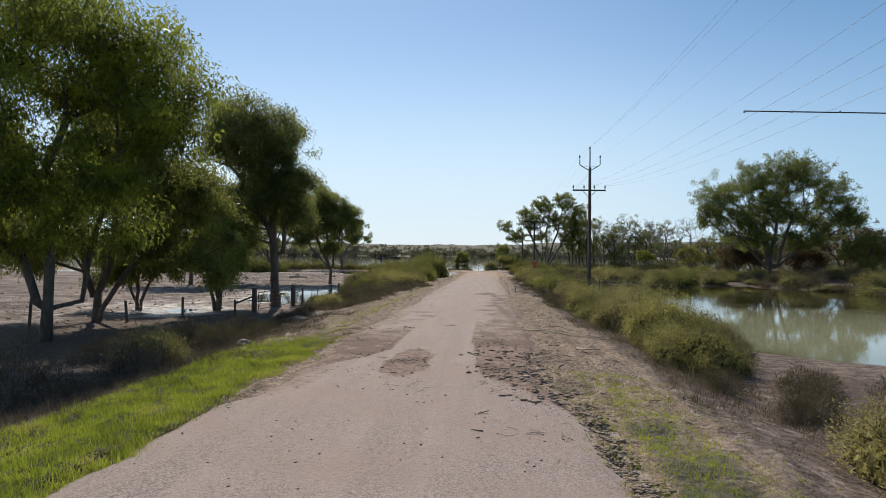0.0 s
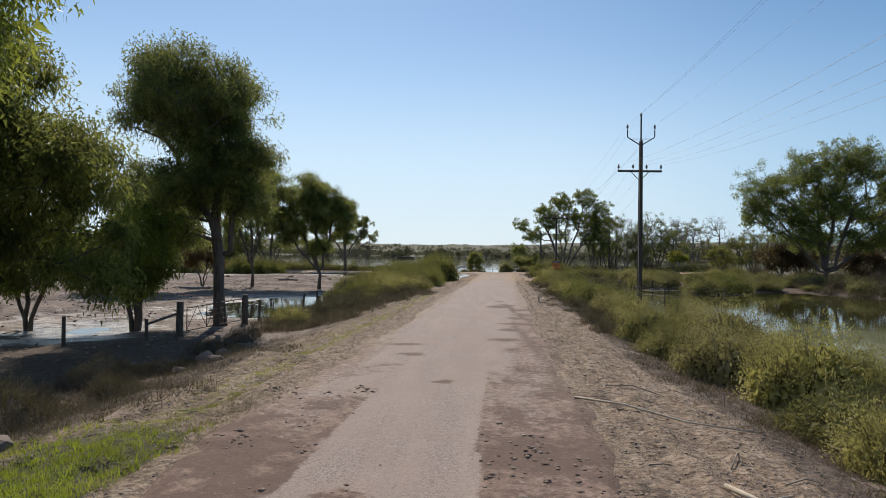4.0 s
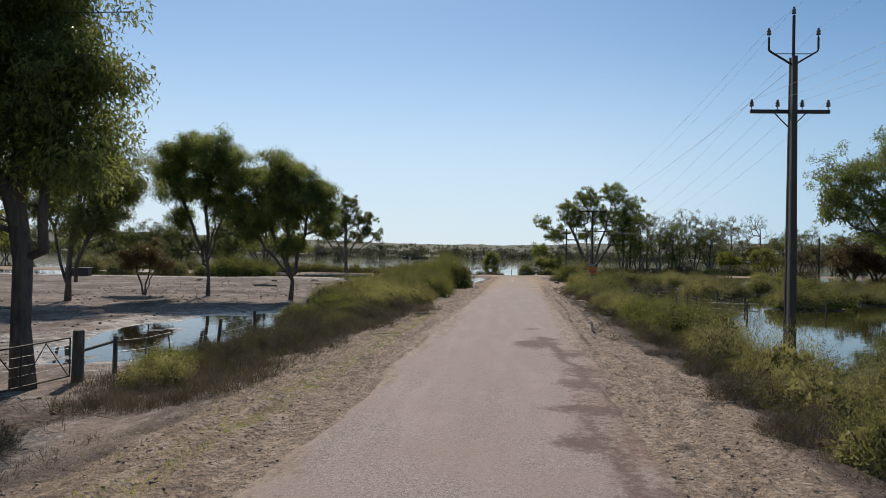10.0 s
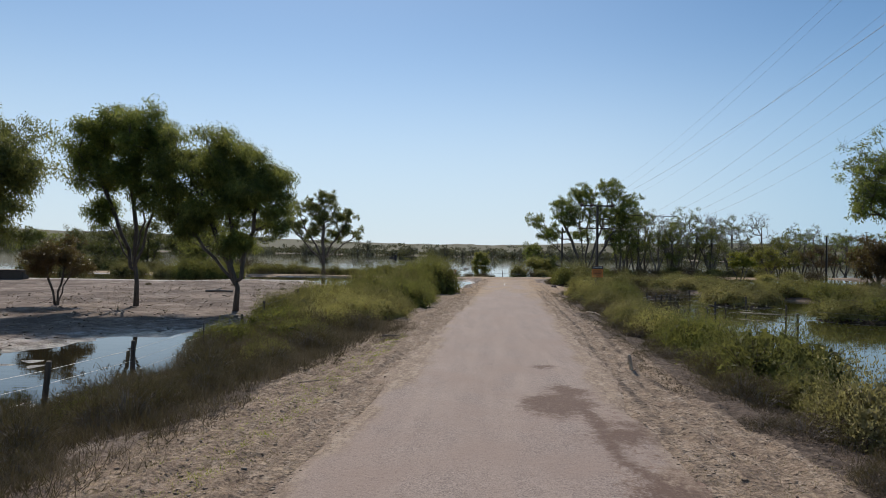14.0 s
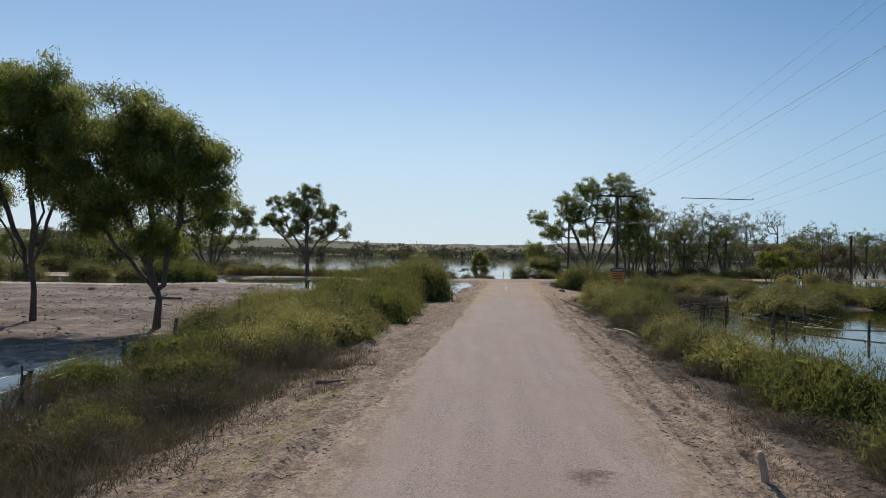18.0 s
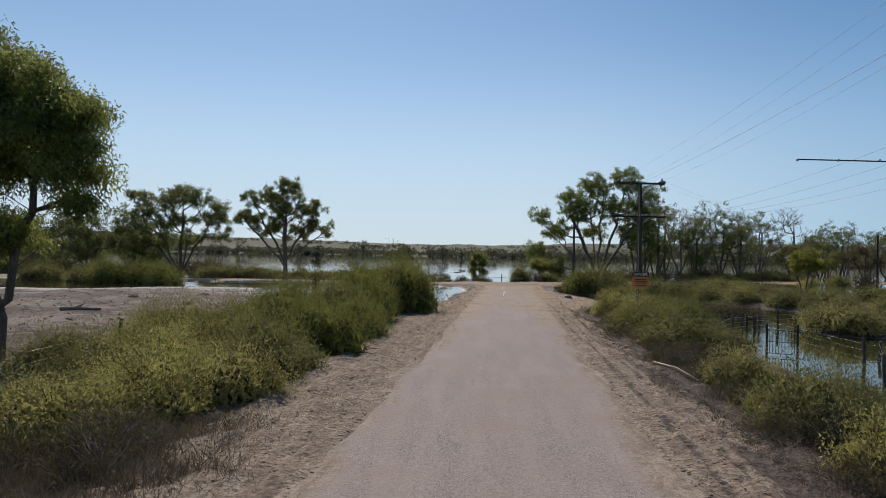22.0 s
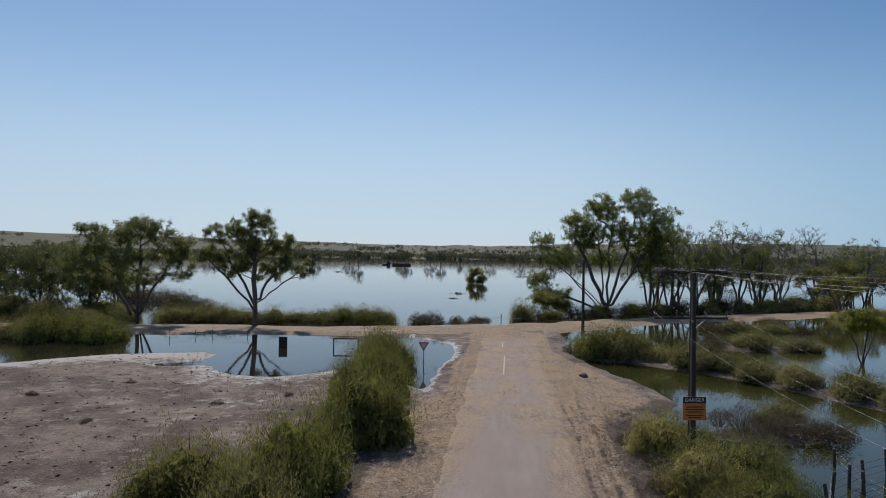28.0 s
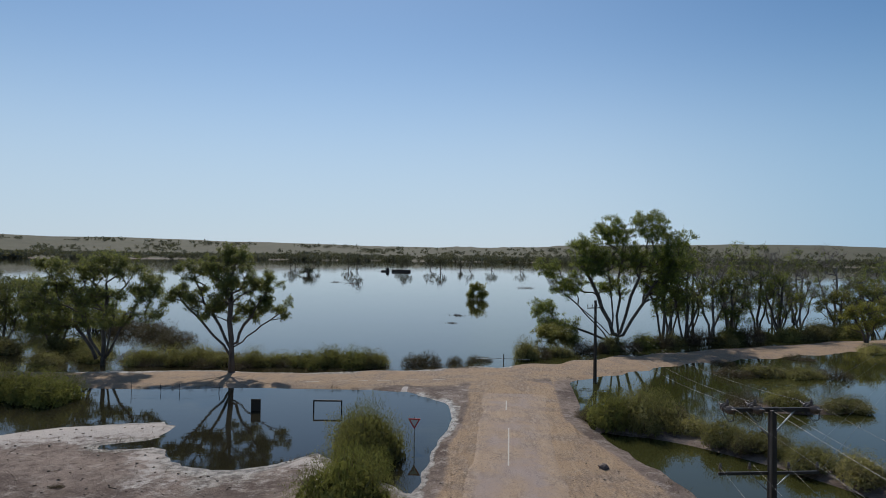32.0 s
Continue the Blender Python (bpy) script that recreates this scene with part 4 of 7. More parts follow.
# right bank, from the start to the second pole
for x, y, w, h, key in (
        (7.3, 9.4, 2.4, 1.2, "golden"), (7.5, 11.6, 2.4, 1.1, "golden"), (9.2, 10.4, 2.8, 1.3, "olive"), (9.0, 13.0, 2.6, 1.0, "golden"), (11.4, 12.4, 2.8, 1.2, "golden"), (8.0, 15.2, 1.6, 0.6, "dry"), (10.6, 15.6, 2.2, 0.8, "dry"), (7.0, 17.2, 1.3, 0.5, "dry"), (9.4, 18.0, 1.8, 0.6, "dry"), (7.5, 19.9, 2.3, 1.2, "mixed"), (8.6, 21.2, 2.2, 1.1, "dry"),
        (7.4, 22.0, 2.0, 1.0, "golden"), (8.0, 23.6, 2.6, 1.2, "mixed"),
        (9.6, 24.6, 2.4, 1.2, "dry"), (8.6, 26.6, 2.8, 1.3, "golden"), (10.4, 27.8, 2.6, 1.1, "olive"), (7.6, 29.4, 2.4, 1.1, "golden"), (9.4, 30.8, 3.0, 1.3, "golden"), (7.4, 32.6, 2.6, 1.1, "olive"),
        (9.6, 34.2, 3.0, 1.3, "golden"), (7.6, 36.0, 2.6, 1.15, "olive"), (9.8, 37.6, 3.0, 1.3, "golden"), (7.8, 39.4, 2.4, 1.1, "golden"), (10.2, 40.6, 2.6, 1.2, "golden"), (8.4, 42.6, 2.8, 1.2, "golden"),
        (8.0, 46.0, 2.2, 1.0, "golden"), (8.5, 51.6, 4.0, 1.7, "green"), (8.0, 48.6, 1.8, 0.8, "mixed"), (8.2, 56.4, 2.8, 1.2, "green"),
        (8.0, 60.4, 2.6, 1.1, "golden"), (9.7, 61.6, 2.6, 0.85, "olive"), (8.0, 64.2, 2.6, 1.1, "mixed"), (9.7, 66.0, 2.8, 0.95, "mixed"), (8.4, 68.6, 2.4, 0.9, "golden"),
        (8.6, 72.6, 2.2, 0.8, "dry"), (9.0, 75.6, 3.0, 1.15, "mixed"), (10.8, 76.6, 2.2, 0.9, "mixed"), (8.6, 79.4, 3.0, 1.2, "mixed"), (10.6, 80.8, 3.2, 1.25, "green"), (9.4, 83.8, 3.4, 1.5, "golden"), (11.4, 85.0, 3.6, 1.5, "green"),
        (9.0, 88.0, 2.8, 1.4, "golden"), (10.6, 89.4, 2.6, 1.2, "green"), (14.0, 92.0, 3.4, 1.0, "dry"), (16.6, 91.6, 3.4, 1.0, "dry"), (18.2, 92.4, 2.4, 0.8, "dry")):
    bush(key, x, y, w, h * (1.22 if y > 25 and h >= 1.0 and x < 12 else 1.0))
for k, y in enumerate(np.arange(37.0, 92.0, 2.9)):
    bush("dry", float(road_x(y)) + 5.5 + 0.35 * math.sin(3.1 * k), y, 1.7 + 0.5 * math.sin(2.3 * k), 0.55 + 0.15 * math.sin(1.7 * k))
# left bank
for x, y, w, h, key in (
        (-6.6, 17.0, 2.2, 1.1, "dry"), (-8.2, 15.0, 2.4, 1.1, "dry"), (-7.6, 19.4, 2.2, 1.0, "mixed"), (-9.2, 21.0, 2.4, 1.0, "dry"), (-7.0, 23.0, 1.6, 0.8, "dry"), (-6.8, 31.2, 1.4, 0.6, "dry"), (-7.4, 35.0, 1.5, 0.6, "dry"), 
        (-7.4, 41.0, 2.0, 0.7, "golden"), (-6.6, 43.6, 1.8, 0.7, "dry"), (-6.0, 45.6, 2.0, 0.8, "dry"), (-7.2, 47.0, 2.2, 0.7, "dry"), (-5.6, 48.0, 1.6, 0.6, "dry"), (-6.4, 50.0, 2.2, 0.9, "dry"), (-5.2, 51.6, 2.0, 0.8, "dry"), (-7.4, 52.0, 2.0, 0.7, "dry"),
        (-5.0, 54.4, 2.2, 0.9, "dry"), (-6.8, 55.0, 2.2, 0.8, "dry"), (-5.4, 57.2, 2.0, 0.7, "dry"), (-7.4, 58.4, 2.4, 0.9, "dry"), (-4.4, 60.4, 2.2, 0.8, "dry"), (-6.2, 61.8, 2.6, 1.25, "golden"), (-4.2, 64.6, 2.4, 1.2, "golden"), (-6.2, 65.4, 3.2, 1.6, "golden"),
        (-8.4, 66.8, 2.8, 1.3, "mixed"), (-4.4, 67.6, 2.6, 1.5, "mixed"), (-6.6, 69.4, 3.2, 1.8, "olive"), (-4.2, 71.6, 2.8, 1.7, "green"), (-8.8, 71.2, 3.0, 1.5, "mixed"), (-6.2, 74.0, 3.2, 2.0, "green"), (-3.8, 75.6, 2.8, 1.8, "green"), (-8.4, 76.4, 3.2, 1.8, "green"),
        (-5.2, 78.2, 3.6, 2.3, "olive"), (-7.8, 80.4, 3.8, 2.2, "olive"), (-4.9, 81.8, 3.8, 2.5, "green"), (-3.8, 88.5, 4.7, 2.9, "green"),
        (-7.6, 63.0, 2.4, 1.0, "mixed"), (-10.6, 68.2, 2.8, 1.1, "olive"), (-10.4, 73.6, 2.8, 1.3, "mixed"), (-5.2, 63.4, 2.4, 1.2, "golden"), (-8.8, 55.6, 1.8, 0.7, "dry"),
        (-5.8, 52.6, 1.7, 0.65, "olive"), (-6.3, 57.6, 2.2, 0.9, "green"), (-7.9, 60.4, 2.4, 1.0, "green"), (-7.2, 46.4, 1.5, 0.55, "green"), (-8.5, 43.2, 1.9, 0.7, "green"), (-9.2, 57.8, 2.0, 0.9, "green"), (-6.0, 46.8, 1.5, 0.6, "dry"), (-7.9, 49.2, 1.6, 0.6, "dry"), (-8.0, 53.6, 1.8, 0.7, "dry"), (-6.0, 53.0, 1.8, 0.8, "dry"), (-6.4, 59.6, 2.0, 0.9, "dry"), (-8.1, 45.0, 1.6, 0.6, "dry"), (-5.2, 49.8, 1.4, 0.6, "dry"), (-5.7, 42.2, 1.2, 0.5, "dry"), (-6.8, 28.0, 1.3, 0.5, "dry"), (-6.6, 25.4, 1.4, 0.6, "dry"), (-7.8, 27.0, 1.6, 0.7, "dry"), (-8.6, 24.0, 1.8, 0.8, "dry"), (-7.6, 32.4, 1.3, 0.5, "dry"),
        (-7.6, 67.8, 2.8, 1.3, "golden"), (-7.0, 72.0, 3.0, 1.5, "mixed"),
        (-4.9, 97.2, 4.9, 2.6, "green"), (-5.5, 105.4, 4.8, 3.1, "green"), (-5.3, 102.6, 3.2, 1.9, "green"), (-6.2, 107.4, 3.0, 2.4, "green")):
    grown = 1.12 if 59 < y < 74 and h >= 0.8 else 1.0
    bush(key, x, y, w * (1.12 if grown > 1 else 1.0), h * grown)
# about the crossing, the pond and the lake's edge
for x, y, w, h, key in (
        (-39.5, 117.0, 4.6, 2.6, "green"), (-36.5, 118.2, 5.0, 2.8, "green"), (-34.0, 117.4, 4.4, 2.6, "green"), (-42.5, 118.0, 4.0, 2.2, "olive"), (-50, 121, 5, 2, "olive"), (-56, 117, 5, 2, "olive"), (-64, 122, 6, 2.2, "mixed"),
        (10.7, 114.2, 3.6, 2.0, "green"), (12.9, 113.9, 4.4, 2.4, "mixed"), (9.4, 116.6, 2.2, 1.1, "dry"), (14.6, 119.6, 3.6, 1.9, "green"), (16.4, 119.0, 2.6, 1.3, "dry"), (15.8, 112.6, 3.0, 1.3, "golden"), (17.2, 110.6, 3.4, 1.5, "mixed"), (19.0, 109.0, 3.4, 1.5, "olive"), (18.0, 109.0, 2.4, 0.9, "dry"), (20.6, 106.4, 3.6, 1.5, "mixed"), (19.8, 105.8, 2.4, 0.9, "dry"), (22.2, 104.2, 3.6, 1.5, "golden"), (24.2, 101.2, 3.8, 1.5, "olive"), (26.2, 98.4, 3.8, 1.4, "mixed"), (28.4, 94.8, 3.8, 1.5, "olive"),
        (31.4, 92.8, 4.0, 1.5, "green"), (35.0, 91.0, 4.2, 1.5, "olive"), (39.0, 90.2, 4.2, 1.4, "olive"), (19.4, 84.2, 3.4, 1.4, "golden"), (22.0, 84.6, 3.4, 1.3, "olive"), (22.4, 74.0, 3.4, 1.3, "olive"), (25.2, 74.6, 3.6, 1.4, "green"), (31.0, 80.2, 3.4, 1.2, "olive"), (17.4, 95.4, 3.2, 1.2, "olive"),
        (36, 108.6, 4.4, 1.6, "olive"), (40, 109.6, 4.6, 1.6, "olive"), (45, 110.6, 5, 1.7, "golden"), (51, 111.6, 5, 1.7, "olive"), (33, 86.4, 3.6, 1.2, "dry"), (37, 84.4, 4, 1.4, "olive"), (41, 78, 4, 1.5, "dry"), (43, 70, 4, 1.6, "olive"), (46, 62, 4.4, 1.7, "olive"), (50, 52, 5, 1.8, "dry"), (48, 88, 4.4, 1.6, "dry"), (38, 95, 4, 1.5, "dry"),
        (23, 121.6, 4.2, 1.4, "dry"), (27, 122.4, 4.4, 1.5, "olive"), (31, 122.0, 4.2, 1.3, "olive"), (27.5, 136.6, 4.4, 1.2, "dry"), (31.0, 137.0, 4.4, 1.5, "olive"), (34.6, 136.8, 4.6, 1.5, "olive"), (37.6, 136.4, 3.6, 1.2, "dry"),
        (-43, 136.4, 4.4, 1.8, "olive"), (-36.4, 135.6, 4.6, 1.8, "olive"), (-33.2, 136.0, 4.4, 2.0, "mixed"), (-30.2, 136.2, 4.4, 2.0, "olive"), (-27.2, 135.6, 4.2, 1.8, "olive"), (-23.8, 136.2, 3.6, 1.6, "mixed"), (-21.2, 137.0, 4.2, 1.8, "olive"), (-34.8, 134.4, 3.4, 1.0, "dry"), (-29.0, 134.4, 3.4, 1.0, "dry"), (-24.6, 134.4, 3.0, 0.9, "dry"), (-18.4, 136.6, 3.8, 1.9, "green"),
        (-15.6, 136.4, 4.4, 2.1, "green"), (-12.8, 136.6, 4.4, 2.1, "green"), (-10.6, 137.0, 3.4, 1.6, "olive"), (-6.6, 138.8, 3.4, 1.5, "dry"), (-4.8, 138.8, 3.0, 1.4, "dry"), (-2.0, 140.4, 2.2, 0.9, "dry"), (0.2, 141.6, 2.0, 0.8, "dry"), (1.4, 142.2, 2.0, 0.7, "dry"),
        (6.2, 144.6, 3.4, 2.4, "olive"), (8.2, 145.8, 2.8, 1.8, "dry"), (10.8, 147.4, 3.4, 1.8, "olive"), (14.2, 150.4, 3.6, 1.9, "dry"), (18.6, 154.4, 4.0, 1.8, "olive"), (23.6, 157.8, 4.2, 1.9, "green"), (28.6, 161.0, 4.2, 1.9, "olive"),
        (33.6, 163.6, 4.4, 2.0, "dry"), (38.8, 166.2, 4.6, 2.0, "green"), (44.0, 168.4, 4.6, 2.0, "olive"), (49.6, 171.4, 5, 2.1, "golden"), (56, 175, 5, 2.2, "olive"), (63, 179, 5.4, 2.3, "olive"),
        (29.0, 143.2, 3.0, 0.8, "dry"), (40.0, 148.4, 3.4, 0.9, "dry"), (53.0, 155.6, 4.0, 1.3, "golden"), (58.0, 157.6, 4.6, 1.8, "olive"), (64.0, 160.6, 5, 2.0, "dry"),
        (16.4, 151.6, 3.0, 1.5, "dry"), (20.8, 153.8, 3.4, 1.6, "dry"), (26.0, 157.4, 3.6, 2.4, "dry"), (31.0, 160.4, 3.4, 2.4, "dry"), (36.2, 162.2, 4.0, 1.7, "olive"), (41.4, 165.6, 4.4, 2.6, "dry"), (46.8, 167.2, 4.0, 1.8, "mixed"), (52.6, 170.4, 4.8, 2.3, "golden"), (59.4, 173.6, 5, 2.4, "mixed"),
        (-31.4, 137.4, 4.4, 1.7, "mixed"), (-28.8, 138.0, 4.2, 1.6, "olive"), (-25.4, 137.4, 4.0, 1.5, "dry"), (-20.0, 136.0, 2.8, 1.1, "dry"), (-16.4, 135.6, 3.6, 1.7, "green"), (-38.6, 137.8, 4.2, 1.5, "dry"), (-46.6, 133.6, 4.4, 1.6, "olive"),
        (-47, 158, 7, 2.4, "dry"), (-53, 162, 7, 2.4, "dry"), (-60, 168, 8, 2.4, "dry"), (-41, 152, 6, 1.8, "dry"), (-50, 143, 6, 2.0, "olive"), (-57, 141, 6, 2.2, "olive"), (-66, 146, 7, 2.4, "olive"), (-76, 150, 8, 2.4, "olive")):
    bush(key, x, y, w, h, group="bushes about the water")

EB = np.random.default_rng(23)
for k in range(34):
    y = EB.uniform(62, 122)
    x = np.interp(y, [60, 88, 100, 122], [41, 37, 46, 62]) + 24 * EB.uniform(0, 1) ** 1.6
    bush(("dry", "olive", "dry", "mixed")[k % 4], x, y, EB.uniform(3.4, 5.6), EB.uniform(1.3, 2.4), group="bushes about the water")
for k, y in enumerate(np.arange(56.0, 93.0, 1.9)):
    x = float(np.interp(y, [20, 60, 88, 100], [46, 38, 33, 50])) + 2.2 + 2 * float(bumps(40.0, y, 6, 1)) * -0.5 + 0.9 * math.sin(2.7 * k)
    bush(("dry", "olive", "dry")[k % 3], x, y, 3.0 + 0.6 * math.sin(1.9 * k), 1.0 + 0.3 * math.sin(3.3 * k), group="bushes about the water")
# trees on the flats beside the road
R = np.random.default_rng(3)
tree("gum_tree", (-14.0, 24.4), [lean(R, 9.5, (1.0, -0.6)), lean(R, 8.5, (-2.8, 0.4)), lean(R, 8.4, (2.4, 1.0), base=(0.5, 0.8, 0))], [(0.5, -0.5, 10.4, 4.0, 3.8, 3.6), (3.0, 0.4, 9.8, 2.4, 2.6, 2.9), (-3.4, 0, 7.6, 3.4, 3.0, 3.6), (-1.2, -2.6, 6.4, 3.0, 2.2, 2.2), (-5.2, 1.0, 5.0, 3.0, 2.6, 2.4), (4.2, 0.4, 8.0, 2.0, 2.0, 2.2), (1.5, -1.0, 5.2, 2.8, 2.4, 2.0), (-1.5, -1.0, 4.0, 2.6, 2.4, 1.6)],
     M_GUM_LIGHT, M_BARK, 41, 330, 175, 0.9, (0.17, 0.034), 0.9, 0.2, label="tall leafy gum tree with drooping sunlit foliage", group="roadside gums", loose=1.0)
tree("gum_tree", (-16.2, 31.2), [lean(R, 8.0, (1.6, 0.4)), lean(R, 7.0, (-2.0, 0.8)), lean(R, 3.4, (2.6, -0.6), 0.05)], [(0.6, 0.2, 8.4, 3.0, 3.0, 2.6), (3.9, -0.2, 6.7, 1.8, 2.0, 1.5), (1.6, 0.2, 5.9, 2.2, 2.2, 1.4), (-2.4, 0.4, 6.0, 2.6, 2.6, 2.4), (-3.0, 0, 3.6, 2.4, 2.2, 1.5), (4.9, 0, 5.6, 1.8, 1.8, 1.5), (5.2, 0.2, 3.3, 1.7, 1.6, 1.3), (2.8, 0, 4.0, 2.0, 2.0, 1.4)],
     M_GUM_LIGHT, M_BARK, 42, 260, 170, 0.85, (0.17, 0.034), 0.9, 0.2, label="many-stemmed gum tree with low hanging foliage", group="roadside gums", loose=1.0)
tree("gum_tree", (-10.3, 40.0), [lean(R, 9.4, (-0.6, 0.2), 0.06), lean(R, 8.6, (-3.2, 0.6), base=(-0.1, 0, 3.4)), lean(R, 7.8, (1.2, 0.2), base=(0.1, 0, 2.8))], [(-1.4, 0.2, 10.0, 2.7, 2.6, 2.9), (-3.7, 0.4, 10.7, 1.9, 2.0, 2.4), (0.1, 0.2, 9.2, 1.6, 1.9, 2.5), (-0.8, 0, 6.8, 2.0, 2.1, 1.7), (-2.6, -0.4, 5.3, 1.6, 1.5, 1.2), (0.9, 0.2, 7.4, 1.5, 1.6, 1.8), (-2.2, 0.3, 4.1, 1.6, 1.5, 1.1), (1.4, 0.2, 5.6, 1.2, 1.2, 1.2)],
     M_GUM, M_BARK, 43, 330, 160, 0.7, (0.15, 0.03), 0.85, 0.26, label="tall dark gum tree standing behind the farm gate", group="roadside gums", loose=1.0)
tree("gum_tree", (-17.4, 37.4), [lean(R, 3.6, (-0.4, 0)), lean(R, 3.4, (1.4, -0.4)), lean(R, 3.2, (-1.6, 0.4))], [(0, 0, 3.8, 2.0, 1.8, 1.4), (1.6, -0.4, 3.0, 1.5, 1.5, 1.3), (-1.6, 0.2, 3.0, 1.7, 1.6, 1.4), (-0.8, -0.6, 2.0, 1.3, 1.2, 0.8)],
     M_GUM_LIGHT, M_BARK, 49, 110, 170, 0.62, (0.15, 0.03), 1.1, 0.12, label="low leafy gum tree beside a weeping neighbour", group="roadside gums", loose=1.0)
tree("gum_tree", (-13.2, 38.0), [lean(R, 4.2, (-0.4, 0)), lean(R, 3.8, (1.0, -0.4)), lean(R, 3.6, (-1.2, 0.4))], [(-0.2, 0, 4.3, 1.3, 1.3, 1.0), (0.9, -0.3, 3.4, 0.9, 1.1, 1.1), (-1.2, 0.2, 3.3, 1.1, 1.1, 1.2), (0.5, -0.4, 2.2, 0.8, 0.9, 0.7)],
     M_GUM_LIGHT, M_BARK, 44, 110, 150, 0.62, (0.15, 0.03), 1.1, 0.14, label="low weeping gum tree with foliage down to the ground", group="roadside gums", loose=1.0)
tree("gum_tree", (-26.0, 63.4), [lean(R, 8.2, (0.8, 0)), lean(R, 7.4, (3.0, -0.4)), lean(R, 7.0, (-2.4, 0.5))], [(0.8, 0, 8.6, 3.2, 3.2, 2.6), (3.2, -0.4, 7.6, 2.6, 2.6, 2.8), (-2.4, 0.4, 7.2, 2.6, 2.6, 2.6), (1.6, 0, 5.2, 3.0, 2.6, 1.6)],
     M_GUM, M_BARK, 45, 280, 160, 0.62, (0.14, 0.032), 0.9, 0.18, label="broad gum tree on the mud flat", group="roadside gums", loose=1.0)
tree("gum_tree", (-20.2, 70.6), [lean(R, 9.2, (-0.4, 0)), lean(R, 8.8, (1.3, 0.3), base=(0, 0, 1.8)), lean(R, 8.4, (-2.6, -0.2), base=(0, 0, 1.6)), lean(R, 6.4, (-3.2, 0.3), base=(0, 0, 2.2)), lean(R, 7.2, (0.9, -0.3), base=(0, 0, 2.6))],
     [(0.0, 0, 10.6, 2.1, 2.1, 1.7), (-2.4, 0, 10.2, 1.9, 1.9, 1.7), (1.4, 0.1, 9.4, 1.6, 1.6, 1.6), (-3.4, 0.2, 8.4, 1.5, 1.5, 1.5), (-0.8, 0, 8.2, 2.0, 1.8, 1.5), (-2.2, 0, 5.9, 1.2, 1.2, 1.0), (0.8, 0.2, 7.0, 1.3, 1.3, 1.1)],
     M_GUM, M_BARK, 46, 230, 170, 0.62, (0.14, 0.032), 0.85, 0.16, label="slender many-stemmed gum tree on the mud flat", group="roadside gums", loose=1.0)
tree("gum_tree", (-13.6, 69.4), [lean(R, 8.2, (-0.5, 0)), lean(R, 7.4, (1.6, 0.2), base=(0, 0, 1.2)), lean(R, 7.6, (-2.8, 0.2), base=(0, 0, 1.0)), lean(R, 5.4, (-3.4, -0.2), base=(0, 0, 1.4))],
     [(-0.6, 0, 9.0, 2.0, 2.2, 2.0), (-3.3, 0.2, 8.6, 1.7, 1.9, 1.9), (1.8, 0.2, 7.7, 1.8, 1.9, 1.7), (-4.1, 0.2, 6.5, 1.3, 1.5, 1.6), (0.0, 0, 6.6, 2.3, 2.3, 1.8), (2.4, 0, 5.6, 1.1, 1.2, 1.2), (-2.2, 0, 5.4, 1.9, 1.9, 1.6), (0.2, -0.2, 4.0, 1.5, 1.5, 1.1)],
     M_GUM, M_BARK, 47, 300, 170, 0.64, (0.14, 0.032), 0.9, 0.2, label="dense dark gum tree on the mud flat", group="roadside gums", loose=1.0)
tree("small_tree", (-24.6, 69.8), [lean(R, 2.6, (0.4, 0)), lean(R, 2.4, (-1.0, 0.2)), lean(R, 2.4, (1.1, -0.2))], [(0, 0, 3.0, 1.9, 1.8, 1.0), (-1.2, 0, 2.4, 1.0, 1.0, 0.7), (1.2, 0, 2.4, 1.0, 1.0, 0.7)],
     M_RUST, M_BARK, 48, 80, 90, 0.42, (0.14, 0.03), 0.5, 0.08, label="small rust-leaved tree on the mud flat", group="roadside gums", loose=1.0)
# trees at the lake's edge to the left
tree("gum_tree", (-24.5, 131.2), [lean(R, 10.6, (0.0, 0)), lean(R, 9.6, (-4.4, 0.5), base=(0, 0, 1.4)), lean(R, 8.6, (3.8, -0.5), base=(0.1, 0, 2.4)), lean(R, 7.4, (-5.2, -0.5), base=(0, 0, 1.2)), lean(R, 6.0, (4.6, 0.3), base=(0, 0, 2.2))],
     [(0, 0, 12, 1.89, 1.89, 2.03), (-2.6, 0.4, 10.6, 2.03, 2.03, 1.62), (-4.7, 0.3, 11, 1.35, 1.35, 1.22), (-0.6, -0.3, 9.2, 2.29, 2.29, 1.76), (2.4, 0.3, 9.4, 1.89, 1.89, 1.62), (4, -0.4, 9.2, 1.35, 1.35, 1.22), (-5.4, 0, 8.4, 2.03, 2.03, 1.49),
      (-3.5, -0.5, 6.9, 1.89, 1.89, 1.35), (1.3, 0.5, 6.2, 1.76, 1.76, 1.22), (3, 0, 7, 1.62, 1.62, 1.22), (5.1, 0.3, 6.7, 1.22, 1.22, 1.08), (-1.5, 0.4, 6.8, 1.62, 1.62, 1.08)],
     M_RIVER, M_BARK_GREY, 51, 300, 55, 0.42, (0.2, 0.052), 0.5, 0.3, twigs=3, label="open-crowned river gum beside the cross road", group="lakeside gums", sides=5)
